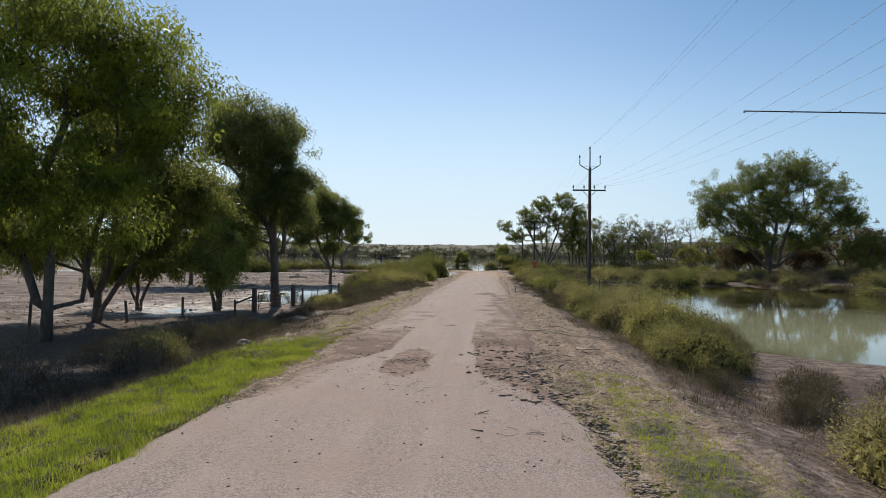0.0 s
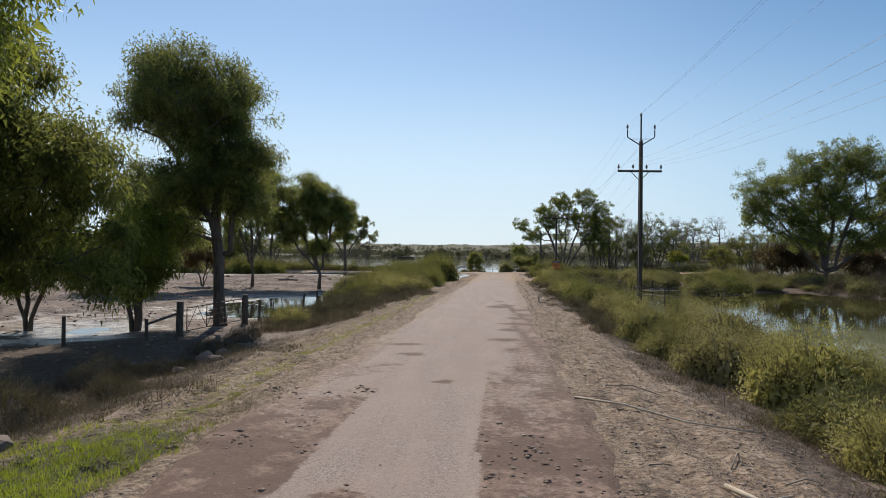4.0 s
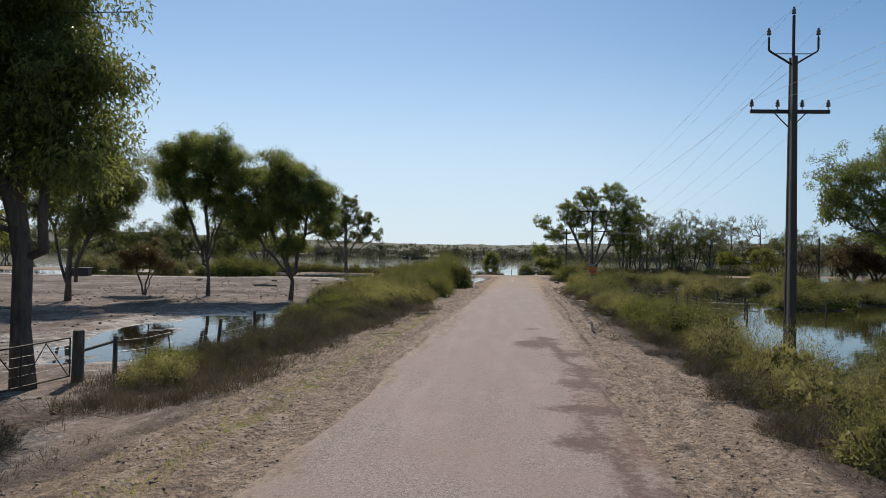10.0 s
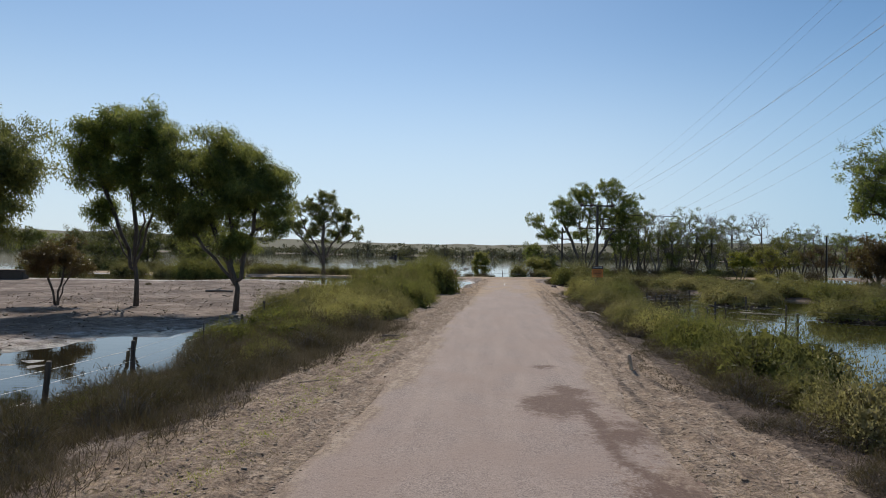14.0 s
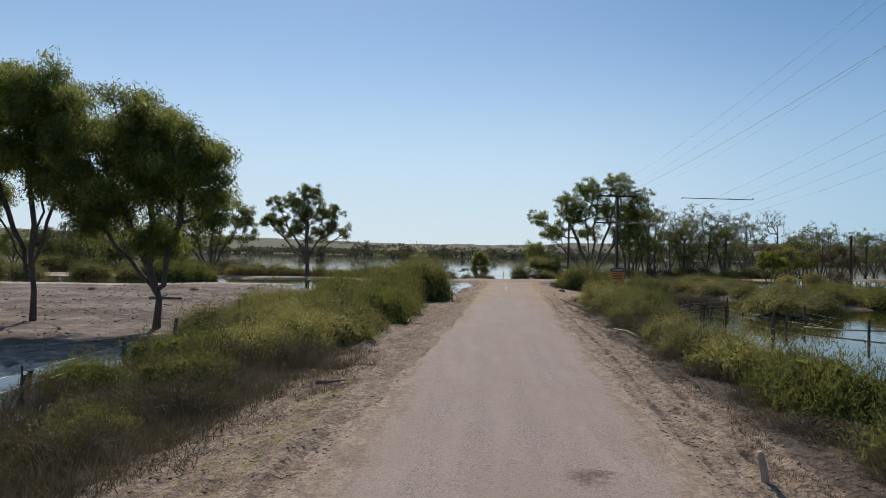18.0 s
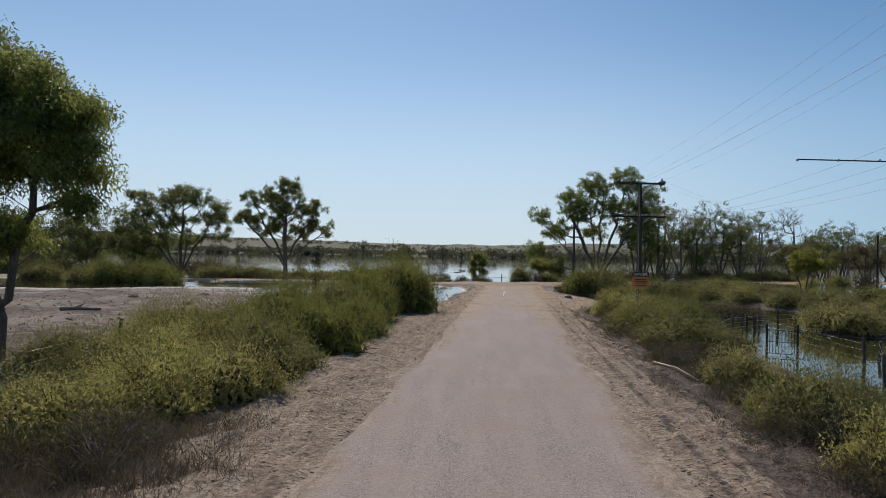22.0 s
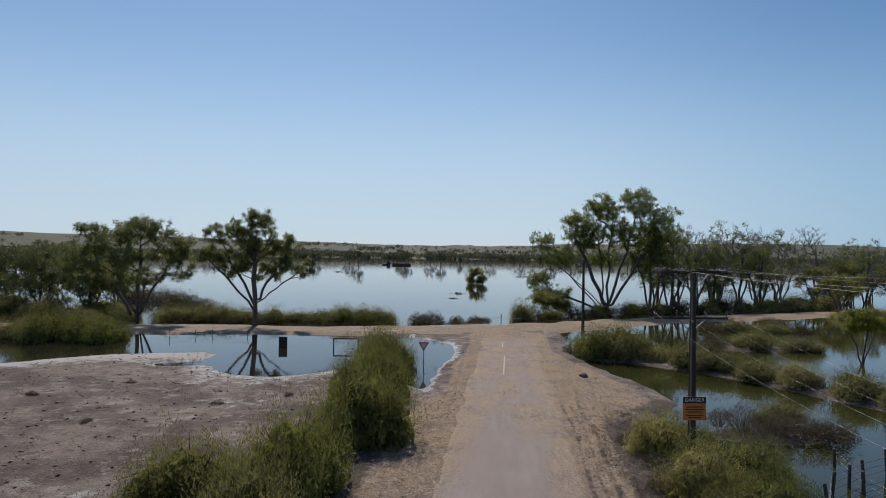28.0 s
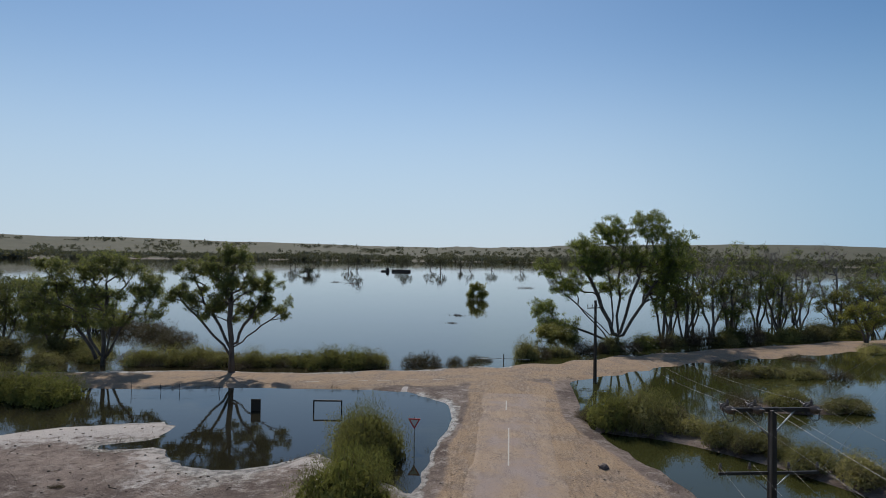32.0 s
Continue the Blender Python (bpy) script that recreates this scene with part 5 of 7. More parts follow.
tree("gum_tree", (-40.0, 133.8), [lean(R, 9.4, (0.3, 0)), lean(R, 9.6, (-4.6, 0)), lean(R, 8.8, (4.6, 0.5)), lean(R, 7.0, (2.0, -1.0)), lean(R, 6.4, (-5.0, 0.6))],
     [(0, 0, 11.3, 2.97, 2.7, 2.16), (-2.8, 0.3, 10.9, 2.29, 2.29, 1.89), (-5.6, 0, 11, 2.03, 2.03, 1.62), (-4.6, -0.4, 9.2, 2.43, 2.16, 1.62), (2.7, 0.2, 11, 2.16, 2.16, 1.76), (5.2, 0.4, 10, 2.03, 2.03, 1.62), (4, -0.2, 8.2, 2.56, 2.29, 1.76), (6, 0, 6.9, 1.62, 1.62, 1.35),
      (-1.4, 0, 8, 2.97, 2.7, 1.76), (-5.2, 0, 6.7, 2.7, 2.43, 1.76), (-6.2, 0.3, 4.8, 2.56, 2.29, 1.62), (-8.0, 0.2, 8.6, 2.2, 2.0, 1.6), (-8.6, 0.2, 6.2, 2.2, 2.0, 1.5), (2, -0.3, 5.6, 2.56, 2.29, 1.49), (-2.6, 0.2, 5.2, 2.43, 2.16, 1.49)],
     M_RIVER, M_BARK_GREY, 52, 420, 52, 0.5, (0.22, 0.058), 0.5, 0.3, twigs=2, label="broad river gum with several stems at the water", group="lakeside gums", sides=5)
for k, (x, y, h, w, m) in enumerate(((-52, 143, 10, 5.5, M_GUM_DARK), (-62, 147, 11, 6, M_GUM_DARK), (-70, 152, 11, 6.5, M_GUM_DARK), (-77, 158, 9, 5.5, M_GUM_DARK), (-60, 163, 8, 4.5, M_RIVER), (-90, 168, 10, 6, M_GUM_DARK), (-104, 176, 10, 6.5, M_RIVER), (-120, 180, 11, 7, M_GUM_DARK), (-140, 196, 11, 8, M_GUM_DARK), (-84, 182, 9, 6, M_RIVER))):
    tree("gum_tree", (x, y), [lean(R, h * 0.7, (0.4, 0)), lean(R, h * 0.66, (-w * 0.45, 0)), lean(R, h * 0.6, (w * 0.45, 0.4))], [(0, 0, h * 0.76, w * 0.6, w * 0.55, h * 0.24), (-w * 0.5, 0, h * 0.6, w * 0.45, w * 0.4, h * 0.22), (w * 0.5, 0, h * 0.58, w * 0.45, w * 0.4, h * 0.22), (0, 0, h * 0.4, w * 0.6, w * 0.5, h * 0.2)],
         m, M_BARK_GREY, 60 + k, 110, 60, 0.75, (0.27, 0.075), 0.5, 0.22, label="rounded dark gum tree beyond the flooded flat", group="lakeside gums", sides=4)
# the great tree across the right-hand pond, and its neighbours
tree("river_gum", (43.8, 93.0), [lean(R, 13.0, (1.4, 0)), lean(R, 12.0, (-3.0, 0.5)), lean(R, 12.5, (4.6, 0)), lean(R, 9.5, (-7.6, -0.5)), lean(R, 10.5, (8.6, 0.5)), lean(R, 11.5, (-1.2, 0.6)), lean(R, 7.0, (7.4, -0.6), base=(0.3, 0, 1.0)), lean(R, 6.0, (-5.0, 0.4), base=(-0.3, 0, 1.0))],
     [(3.4, 0, 14.8, 4.6, 3.8, 3.2), (-2.0, 0.4, 13.6, 3.6, 3.2, 3.0), (-7.2, 0.3, 11.4, 3.6, 3.0, 3.0), (-9.0, -0.4, 8.8, 2.4, 2.1, 2.2), (8.4, 0.4, 11.8, 3.8, 3.2, 3.2), (11.0, 0, 8.6, 2.4, 2.2, 2.2), (1.0, 0, 10.0, 5.0, 3.8, 3.2), (7.0, 0.2, 7.8, 4.0, 3.2, 2.8), (-4.2, 0, 8.0, 4.2, 3.2, 2.8), (-1.2, 0.2, 5.4, 3.4, 2.6, 1.8), (4.2, 0, 5.4, 3.4, 2.6, 1.8)],
     M_RIVER, M_BARK_GREY, 71, 900, 58, 0.66, (0.26, 0.065), 0.5, 0.42, twigs=4, label="great spreading river gum with bare dead tops across the pond", group="river gums", sides=5, bare=0.1)
for k, (x, y, h, w, m, bare) in enumerate(((58, 100, 9, 6, M_RUST, 0.1), (63, 104, 10, 6, M_RUST, 0.1), (53, 101, 6, 4, M_RUST, 0.1),  (54, 88, 7, 4, M_YELLOW, 0.0), (72, 108, 9, 6, M_RUST, 0.2), (47, 112, 7, 4, M_RUST, 0.3), (50, 112, 8, 5, M_RUST, 0.2), (82, 96, 10, 7, M_RIVER, 0.1))):
    tree("river_gum", (x, y), [lean(R, h * 0.7, (0.4, 0)), lean(R, h * 0.62, (-w * 0.5, 0)), lean(R, h * 0.6, (w * 0.5, 0.4))], [(0, 0, h * 0.74, w * 0.55, w * 0.5, h * 0.22), (-w * 0.5, 0, h * 0.56, w * 0.45, w * 0.4, h * 0.22), (w * 0.5, 0, h * 0.55, w * 0.45, w * 0.4, h * 0.22), (0, 0, h * 0.36, w * 0.6, w * 0.5, h * 0.2)],
         m, M_BARK_GREY, 80 + k, 90, 60, 0.7, (0.28, 0.08), 0.5, 0.2, twigs=3, label="half-dead rusty-leaved tree across the pond" if m is M_RUST else "yellow-green tree across the pond", group="river gums", sides=4, bare=bare)
# the row by the cross road to the right
tree("river_gum", (20.4, 161.4), [lean(R, 15.5, (1.0, 0)), lean(R, 16.0, (5.0, 0.4)), lean(R, 13.5, (-5.0, 0.4), base=(-0.2, 0, 1.0)), lean(R, 10.0, (-9.6, -1.0), base=(-0.4, 0, 1.4)), lean(R, 14.0, (8.4, -0.6)), lean(R, 15.0, (-1.6, 0.6)), lean(R, 8.0, (-7.0, -0.4)), lean(R, 4.4, (-9.0, -0.6), base=(-0.3, 0, 1.0))],
     [(4.3, 0, 18.2, 3.22, 3.08, 2.52), (-0.6, 0.2, 17.2, 3.78, 3.36, 2.66), (-4.4, 0.3, 15.2, 2.8, 2.66, 2.1), (-10, -0.4, 12.2, 2.24, 2.24, 1.82), (-3.4, -0.2, 12.8, 3.64, 3.08, 2.38), (2.8, 0, 13.6, 4.2, 3.64, 2.66), (7.6, 0.3, 13.2, 3.64, 3.22, 2.66), (8.6, 0, 16.2, 2.38, 2.38, 2.1),
      (-7, 0, 9.6, 3.22, 2.94, 2.24), (-9.2, -0.6, 3.8, 2.94, 2.66, 1.96), (-10.4, -0.8, 6.2, 2.38, 2.38, 1.82), (6.6, 0.2, 9.4, 3.64, 3.22, 2.38), (-0.8, 0.3, 9.4, 2.66, 2.52, 1.82)],
     M_RIVER, M_BARK_GREY, 91, 760, 52, 0.52, (0.24, 0.062), 0.5, 0.42, twigs=3, label="tall river gum with leaning dark limbs at the crossing", group="river gums", sides=5)
tree("sapling", (32.0, 114.0), [lean(R, 3.4, (0.4, 0)), lean(R, 3.0, (-0.8, 0.2)), lean(R, 3.2, (1.0, 0))], [(0.2, 0, 4.0, 1.3, 1.2, 0.9), (-0.8, 0, 3.5, 0.8, 0.8, 0.6), (1.1, 0, 3.6, 0.8, 0.8, 0.6)], M_YELLOW, M_BARK_GREY, 93, 60, 50, 0.34, (0.15, 0.045), 0.4, 0.09, twigs=3, label="thin yellow-topped sapling standing in the pond", group="river gums", sides=4)
tree("wattle", (11.4, 152.5), [lean(R, 2.6, (-0.8, 0)), lean(R, 2.6, (1.0, 0))], [(-1.0, 0, 3.6, 2.4, 2.0, 1.5), (1.2, 0, 3.0, 2.0, 1.8, 1.4)], M_YELLOW, M_BARK_GREY, 92, 70, 90, 0.55, (0.2, 0.06), 0.4, 0.1, label="small yellow-green tree at the lake's edge", group="river gums", sides=4)
for k, (x, y, h, w, m, bare) in enumerate(((27.4, 166.4, 13, 4.5, M_RIVER, 0.15), (31.4, 169.0, 14.5, 5, M_RIVER, 0.2), (36.4, 172.4, 13.5, 5, M_RIVER, 0.75), (41.0, 176.0, 12.5, 4.5, M_RIVER, 0.6), (46.0, 179.0, 14, 5, M_RIVER, 0.3), (51.4, 184.0, 13, 5, M_RIVER, 0.5),
                                           (57.0, 188.0, 12.5, 5.5, M_RIVER, 0.8), (62.6, 186.0, 8, 4.5, M_YELLOW, 0.0), (66.0, 194.0, 15, 6, M_RIVER, 0.9), (72.0, 197.0, 10, 5, M_RIVER, 0.3), (78.0, 203.0, 12, 6, M_RIVER, 0.4), (86.0, 210.0, 13, 6, M_RIVER, 0.5), (95.0, 216.0, 12, 6, M_RIVER, 0.3),
                                           (104.0, 222.0, 12, 6.5, M_RUST, 0.3), (30.0, 172.0, 12, 4, M_RIVER, 0.1), (34.4, 176.0, 14, 5, M_RIVER, 0.2), (39.0, 171.6, 11, 4, M_RIVER, 0.2), (43.6, 183.0, 14, 5, M_RIVER, 0.35), (48.6, 177.0, 11, 4.5, M_RIVER, 0.15), (54.0, 192.0, 15, 5.5, M_RIVER, 0.7), (60.0, 196.0, 14, 6, M_RIVER, 0.3), (69.0, 188.0, 9, 5, M_YELLOW, 0.1), (76.0, 194.0, 11, 5.5, M_RIVER, 0.3), (90.0, 202.0, 11, 6, M_RIVER, 0.2), (99.0, 208.0, 10, 6, M_RUST, 0.2), (114, 230, 13, 7, M_RIVER, 0.3), (58, 170, 5.5, 4, M_YELLOW, 0.0), (74, 182, 6.5, 5, M_RUST, 0.1))):
    tree("river_gum", (x, y - 4), [lean(R, h * 0.84, (0.4, 0)), lean(R, h * 0.76, (-w * 0.5, 0)), lean(R, h * 0.66, (w * 0.5, 0.4))],
         [(0, 0, h * 0.92, w * 0.5, w * 0.5, h * 0.2), (-w * 0.5, 0, h * 0.76, w * 0.45, w * 0.4, h * 0.2), (w * 0.5, 0, h * 0.64, w * 0.45, w * 0.4, h * 0.2), (0, 0, h * 0.48, w * 0.6, w * 0.5, h * 0.14)],
         m, M_DEAD if bare > 0.45 else M_BARK_GREY, 100 + k, 140, 36, 0.58, (0.25, 0.062), 0.5, 0.24, twigs=6 if bare > 0.25 else 3, label="bare grey dying river gum in shallow water" if bare > 0.45 else "thin-crowned river gum in shallow water", group="river gums", sides=4, bare=min(0.92, bare + (0.16 if x < 40 else 0.28)))
# drowned trees and tufts out in the lake
tree("lake_tree", (-1.0, 246.0), [lean(R, 4.0, (0.3, 0)), lean(R, 3.4, (-1.6, 0)), lean(R, 3.2, (1.8, 0.4))], [(0.2, 0, 4.9, 2.0, 2.0, 1.7), (-1.6, 0, 3.2, 1.8, 1.6, 1.4), (1.9, 0, 3.0, 1.8, 1.6, 1.4), (0, 0, 2.0, 2.8, 2.2, 1.2)], M_YELLOW, M_BARK, 120, 90, 70, 0.7, (0.3, 0.09), 0.4, 0.14, label="drowned yellow-green tree standing in the lake", group="lake trees", sides=4)
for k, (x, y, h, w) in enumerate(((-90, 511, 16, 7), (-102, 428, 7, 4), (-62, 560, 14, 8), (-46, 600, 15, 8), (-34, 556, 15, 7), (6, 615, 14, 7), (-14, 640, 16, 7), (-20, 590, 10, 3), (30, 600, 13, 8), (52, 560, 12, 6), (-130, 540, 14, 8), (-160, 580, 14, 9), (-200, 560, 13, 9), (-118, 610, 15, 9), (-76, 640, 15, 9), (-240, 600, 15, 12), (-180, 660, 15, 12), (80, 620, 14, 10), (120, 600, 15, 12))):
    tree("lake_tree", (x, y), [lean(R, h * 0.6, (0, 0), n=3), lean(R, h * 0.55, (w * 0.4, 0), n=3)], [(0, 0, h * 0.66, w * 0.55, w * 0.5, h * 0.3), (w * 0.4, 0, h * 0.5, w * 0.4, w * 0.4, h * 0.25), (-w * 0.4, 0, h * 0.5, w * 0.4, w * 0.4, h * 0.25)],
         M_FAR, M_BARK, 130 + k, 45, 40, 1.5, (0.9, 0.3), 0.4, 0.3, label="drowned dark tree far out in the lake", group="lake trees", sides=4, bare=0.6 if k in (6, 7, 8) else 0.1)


def far_woods():
    r = np.random.default_rng(77)
    a = np.radians(r.uniform(-62, 62, 15000))
    d = 1180 + 900 * r.uniform(0, 1, len(a)) ** 1.6
    n = bumps(np.degrees(a), d / 60, 2.0, 55)
    keep = n + 0.35 * r.normal(size=len(a)) > -0.1 + 0.5 * (d > 1500)
    a, d = a[keep], d[keep]
    x, y = d * np.sin(a), 60 + d * np.cos(a)
    z = lay(x, y)[0]
    base = np.stack([x, y, z], -1)
    k = np.repeat(np.arange(len(base)), 16)
    size = np.repeat(r.uniform(4, 10, len(base)), 16)
    p = base[k] + unit(r.normal(size=(len(k), 3))) * size[:, None] * [0.55, 0.55, 0.4] + np.stack([0 * size, 0 * size, size * 0.55], -1)
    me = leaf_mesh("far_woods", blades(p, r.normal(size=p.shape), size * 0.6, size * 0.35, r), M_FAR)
    return tagged(new("far_woods", me), "distant belt of dark trees on the far shore", "woods", kind="stuff")


far_woods()


# ---- poles and wires ----
def box(bm, a, b, taper=1.0):
    """An upright or lying box from corner to corner; taper narrows its top."""
    m = bmesh.ops.create_cube(bm, size=1.0)["verts"]
    for v in m:
        f = taper if v.co.z > 0 else 1.0
        v.co = Vector(((a[0] + b[0]) / 2 + v.co.x * (b[0] - a[0]) * f, (a[1] + b[1]) / 2 + v.co.y * (b[1] - a[1]) * f, (a[2] + b[2]) / 2 + v.co.z * (b[2] - a[2])))
    return m


def box_part(name, a, b, mat, parent, taper=1.0, bevel=0.006, label=""):
    bm = bmesh.new()
    box(bm, a, b, taper)
    bmesh.ops.bevel(bm, geom=bm.edges[:], offset=bevel, segments=1, affect="EDGES")
    return part(name, (bm, mat), parent, label)


def lathe(profile, n=10):
    v = [(r * math.cos(2 * math.pi * k / n), r * math.sin(2 * math.pi * k / n), z) for r, z in profile for k in range(n)]
    f = [(i * n + k, i * n + (k + 1) % n, (i + 1) * n + (k + 1) % n, (i + 1) * n + k) for i in range(len(profile) - 1) for k in range(n)]
    return v, f


INSULATOR = mesh_from("insulator", *lathe([(0.012, -0.12), (0.012, 0.0), (0.05, 0.0), (0.062, 0.03), (0.035, 0.06), (0.055, 0.08), (0.05, 0.11), (0.028, 0.14), (0.035, 0.17), (0.02, 0.19), (0.001, 0.195)]), M_GLAZE, True)
STRAIN = mesh_from("strain_insulator", *lathe([(0.014, -0.10), (0.03, -0.05), (0.12, -0.035), (0.125, 0.0), (0.05, 0.03), (0.05, 0.06), (0.12, 0.075), (0.125, 0.11), (0.05, 0.14), (0.03, 0.2), (0.014, 0.42)], 14), M_GLAZE, True)


def insulator(parent, at, me=None, turn=(0, 0, 0)):
    ob = part("insulator", me or INSULATOR, parent, "brown glazed insulator")
    ob.matrix_basis = pose(*at, *turn)
    return ob


def stobie(at, top, turn, label):
    """A steel and concrete pole: concrete between two tapering steel channels."""
    g = ground_at(*at)
    t = thing("power_pole", (*at, g - 0.3), turn, label, "power pole", "power poles")
    h = top - g + 0.3
    box_part("concrete_core", (-0.085, -0.165, 0), (0.085, 0.165, h), M_CONCRETE, t, 0.6, 0.004)
    for s in (-1, 1):
        bm = bmesh.new()
        edge = [(-0.1, 0.10), (-0.085, 0.10), (-0.085, 0.158), (0.085, 0.158), (0.085, 0.10), (0.1, 0.10), (0.1, 0.18), (-0.1, 0.18)]
        low = [bm.verts.new((x, s * y, 0)) for x, y in edge]
        high = [bm.verts.new((0.62 * x, 0.62 * s * y, h + 0.02)) for x, y in edge]
        bm.faces.new(low), bm.faces.new(high)
        for k in range(8):
            bm.faces.new((low[k], low[(k + 1) % 8], high[(k + 1) % 8], high[k]))
        bmesh.ops.recalc_face_normals(bm, faces=bm.faces[:])
        part("steel_channel", (bm, M_STEEL), t)
    return t, h, g - 0.3


def rod(name, points, r, mat, parent, sides=6, label=""):
    return part(name, tubes(name, [(*a, *b, r, r) for a, b in zip(points, points[1:])], mat, sides), parent, label)


def line_pole(at, top, turn, label):
    t, h, g = stobie(at, top, turn, label)
    arm = 7.05 - g - (51 - at[1]) * 0
    box_part("crossarm", (-1.07, 0.12, arm - 0.05), (1.07, 0.2, arm + 0.05), M_STEEL, t)
    for s in (-1, 1):
        rod("brace", [(s * 0.06, 0.14, arm - 0.42), (s * 0.42, 0.14, arm - 0.05)], 0.018, M_STEEL, t)
        insulator(t, (s * 1.03, 0.16, arm + 0.14)), insulator(t, (s * 0.33, 0.16, arm + 0.14))
        rod("horn", [(s * 0.03, 0, h - 0.2), (s * 0.62, 0, h + 0.16), (s * 0.66, 0, h + 0.22), (s * 0.66, 0, h + 0.55)], 0.028, M_STEEL, t)
        insulator(t, (s * 0.66, 0, h + 0.62))
    rod("top_spike", [(0, 0, h - 0.1), (0, 0, h + 1.15)], 0.04, M_STEEL, t)
    rod("tie_bar", [(-0.5, 0, h + 0.1), (0.5, 0, h + 0.1)], 0.012, M_STEEL, t)
    insulator(t, (0, 0, h + 1.2))
    return t


P1, P2, P3, P4, P0 = (9.0, 43.6), (10.0, 87.0), (12.3, 131.0), (67.0, 162.0), (5.2, -18.0)
line_pole(P1, 8.5, 2.0, "tall steel and concrete power pole with horned top in the bushes")
line_pole(P0, 8.7, -8.0, "tall steel and concrete power pole beside the road")
t2, h2, g2 = stobie(P2, 7.3, 8.0, "steel and concrete power pole carrying an orange danger sign")
box_part("crossarm", (-1.4, 0.1, h2 - 0.06), (1.4, 0.2, h2 + 0.05), M_STEEL, t2)
for s in (-1, 1):
    rod("brace", [(s * 0.08, 0.12, h2 - 0.75), (s * 0.75, 0.12, h2 - 0.04)], 0.022, M_GALV, t2)
for x in (-1.3, -0.45, 1.3):
    for s in (-1, 1):
        insulator(t2, (x, 0.15 + s * 0.12, h2 + 0.02), STRAIN, (-s * 78, 0, 0))
    insulator(t2, (x, 0.15, h2 + 0.12))
    rod("jumper", [(x, 0.55, h2 + 0.05), (x + 0.06, 0.4, h2 - 0.25), (x + 0.08, 0.15, h2 - 0.36), (x + 0.06, -0.1, h2 - 0.25), (x, -0.25, h2 + 0.05)], 0.014, M_BLACK, t2)
arm2 = 5.42 - g2
box_part("lower_crossarm", (-1.55, 0.11, arm2 - 0.05), (1.55, 0.19, arm2 + 0.04), M_STEEL, t2)
for x in (-1.5, -0.6, 0.6, 1.5):
    insulator(t2, (x, 0.15, arm2 + 0.12))
for s in (-1, 1):
    rod("brace", [(s * 0.08, 0.12, arm2 - 0.5), (s * 0.6, 0.12, arm2 - 0.04)], 0.02, M_GALV, t2)
# sign on the second pole
sz = 1.36 - g2
sign = box_part("danger_sign", (-0.48, -0.235, sz), (0.48, -0.215, sz + 0.94), M_ORANGE, t2, 1.0, 0.004, "orange warning sign with a black heading")
box_part("heading", (-0.48, -0.243, sz + 0.68), (0.48, -0.237, sz + 0.93), M_BLACK, sign, 1.0, 0.001, "black heading strip")
for k, (w, zz) in enumerate(((0.34, 0.53), (0.38, 0.43), (0.30, 0.33), (0.36, 0.2), (0.26, 0.11))):
    box_part("text_bar", (-w, -0.241, sz + zz - 0.022), (w, -0.2365, sz + zz + 0.022), M_BLACK, sign, 1.0, 0.0005)
for zz in (0.15, 0.8):
    box_part("bracket", (-0.2, -0.213, sz + zz - 0.02), (0.2, -0.17, sz + zz + 0.02), M_GALV, sign, 1.0, 0.002)
text = bpy.data.curves.new("danger", "FONT")
text.body, text.size, text.align_x, text.align_y, text.extrude = "DANGER", 0.2, "CENTER", "CENTER", 0.002
tob = new("danger_word", text)
dg = bpy.context.evaluated_depsgraph_get()
word = bpy.data.meshes.new_from_object(tob.evaluated_get(dg))
bpy.data.objects.remove(tob)
word.materials.clear(), word.materials.append(M_WHITE)
w_ob = part("lettering", word, sign, "white word DANGER")
w_ob.matrix_basis = pose(0, -0.2455, sz + 0.805, 90, 0, 0)

t3 = thing("power_pole", (*P3, ground_at(*P3) - 0.3), 30, "plain dark power pole at the crossing", "power pole", "power poles")
box_part("shaft", (-0.11, -0.16, 0), (0.11, 0.16, 8.7), M_STEEL, t3, 0.65, 0.01)
box_part("crossarm", (-0.9, 0.1, 7.9), (0.9, 0.18, 8.0), M_STEEL, t3)
for x in (-0.85, -0.3, 0.3, 0.85):
    insulator(t3, (x, 0.14, 8.12))
t4 = thing("power_pole", (*P4, ground_at(*P4) - 0.3), 50, "far dark power pole among the trees", "power pole", "power poles")
box_part("shaft", (-0.14, -0.18, 0), (0.14, 0.18, 9.0), M_STEEL, t4, 0.65, 0.01)
box_part("crossarm", (-1.1, 0.1, 8.3), (1.1, 0.2, 8.42), M_STEEL, t4)
for x in (-1.0, -0.4, 0.4, 1.0):
    insulator(t4, (x, 0.14, 8.55))


def wire(a, b, sag, r=0.003, words="thin grey power line"):
    f = np.linspace(0, 1, 19)
    p = np.array(a)[None] * (1 - f)[:, None] + np.array(b)[None] * f[:, None]
    p[:, 2] -= 4 * sag * f * (1 - f)
    return tagged(new("power_line", tubes("power_line", [(*u, *v, r, r) for u, v in zip(p, p[1:])], M_WIRE, 4)), words, "power line", "power lines")


def spreader(mid, half, way):
    t = thing("wire_spreader", mid, way, "thin dark spreader rod between low wires", "spreader rod", "wire spreaders")
    rod("bar", [(-half, 0, 0.02), (half, 0, -0.02)], 0.013, M_BLACK, t)
    for x in (-half, -half / 3, half / 3, half):
        box_part("clip", (x - 0.018, -0.018, -0.015), (x + 0.018, 0.018, 0.03), M_GALV, t, 1.0, 0.004)


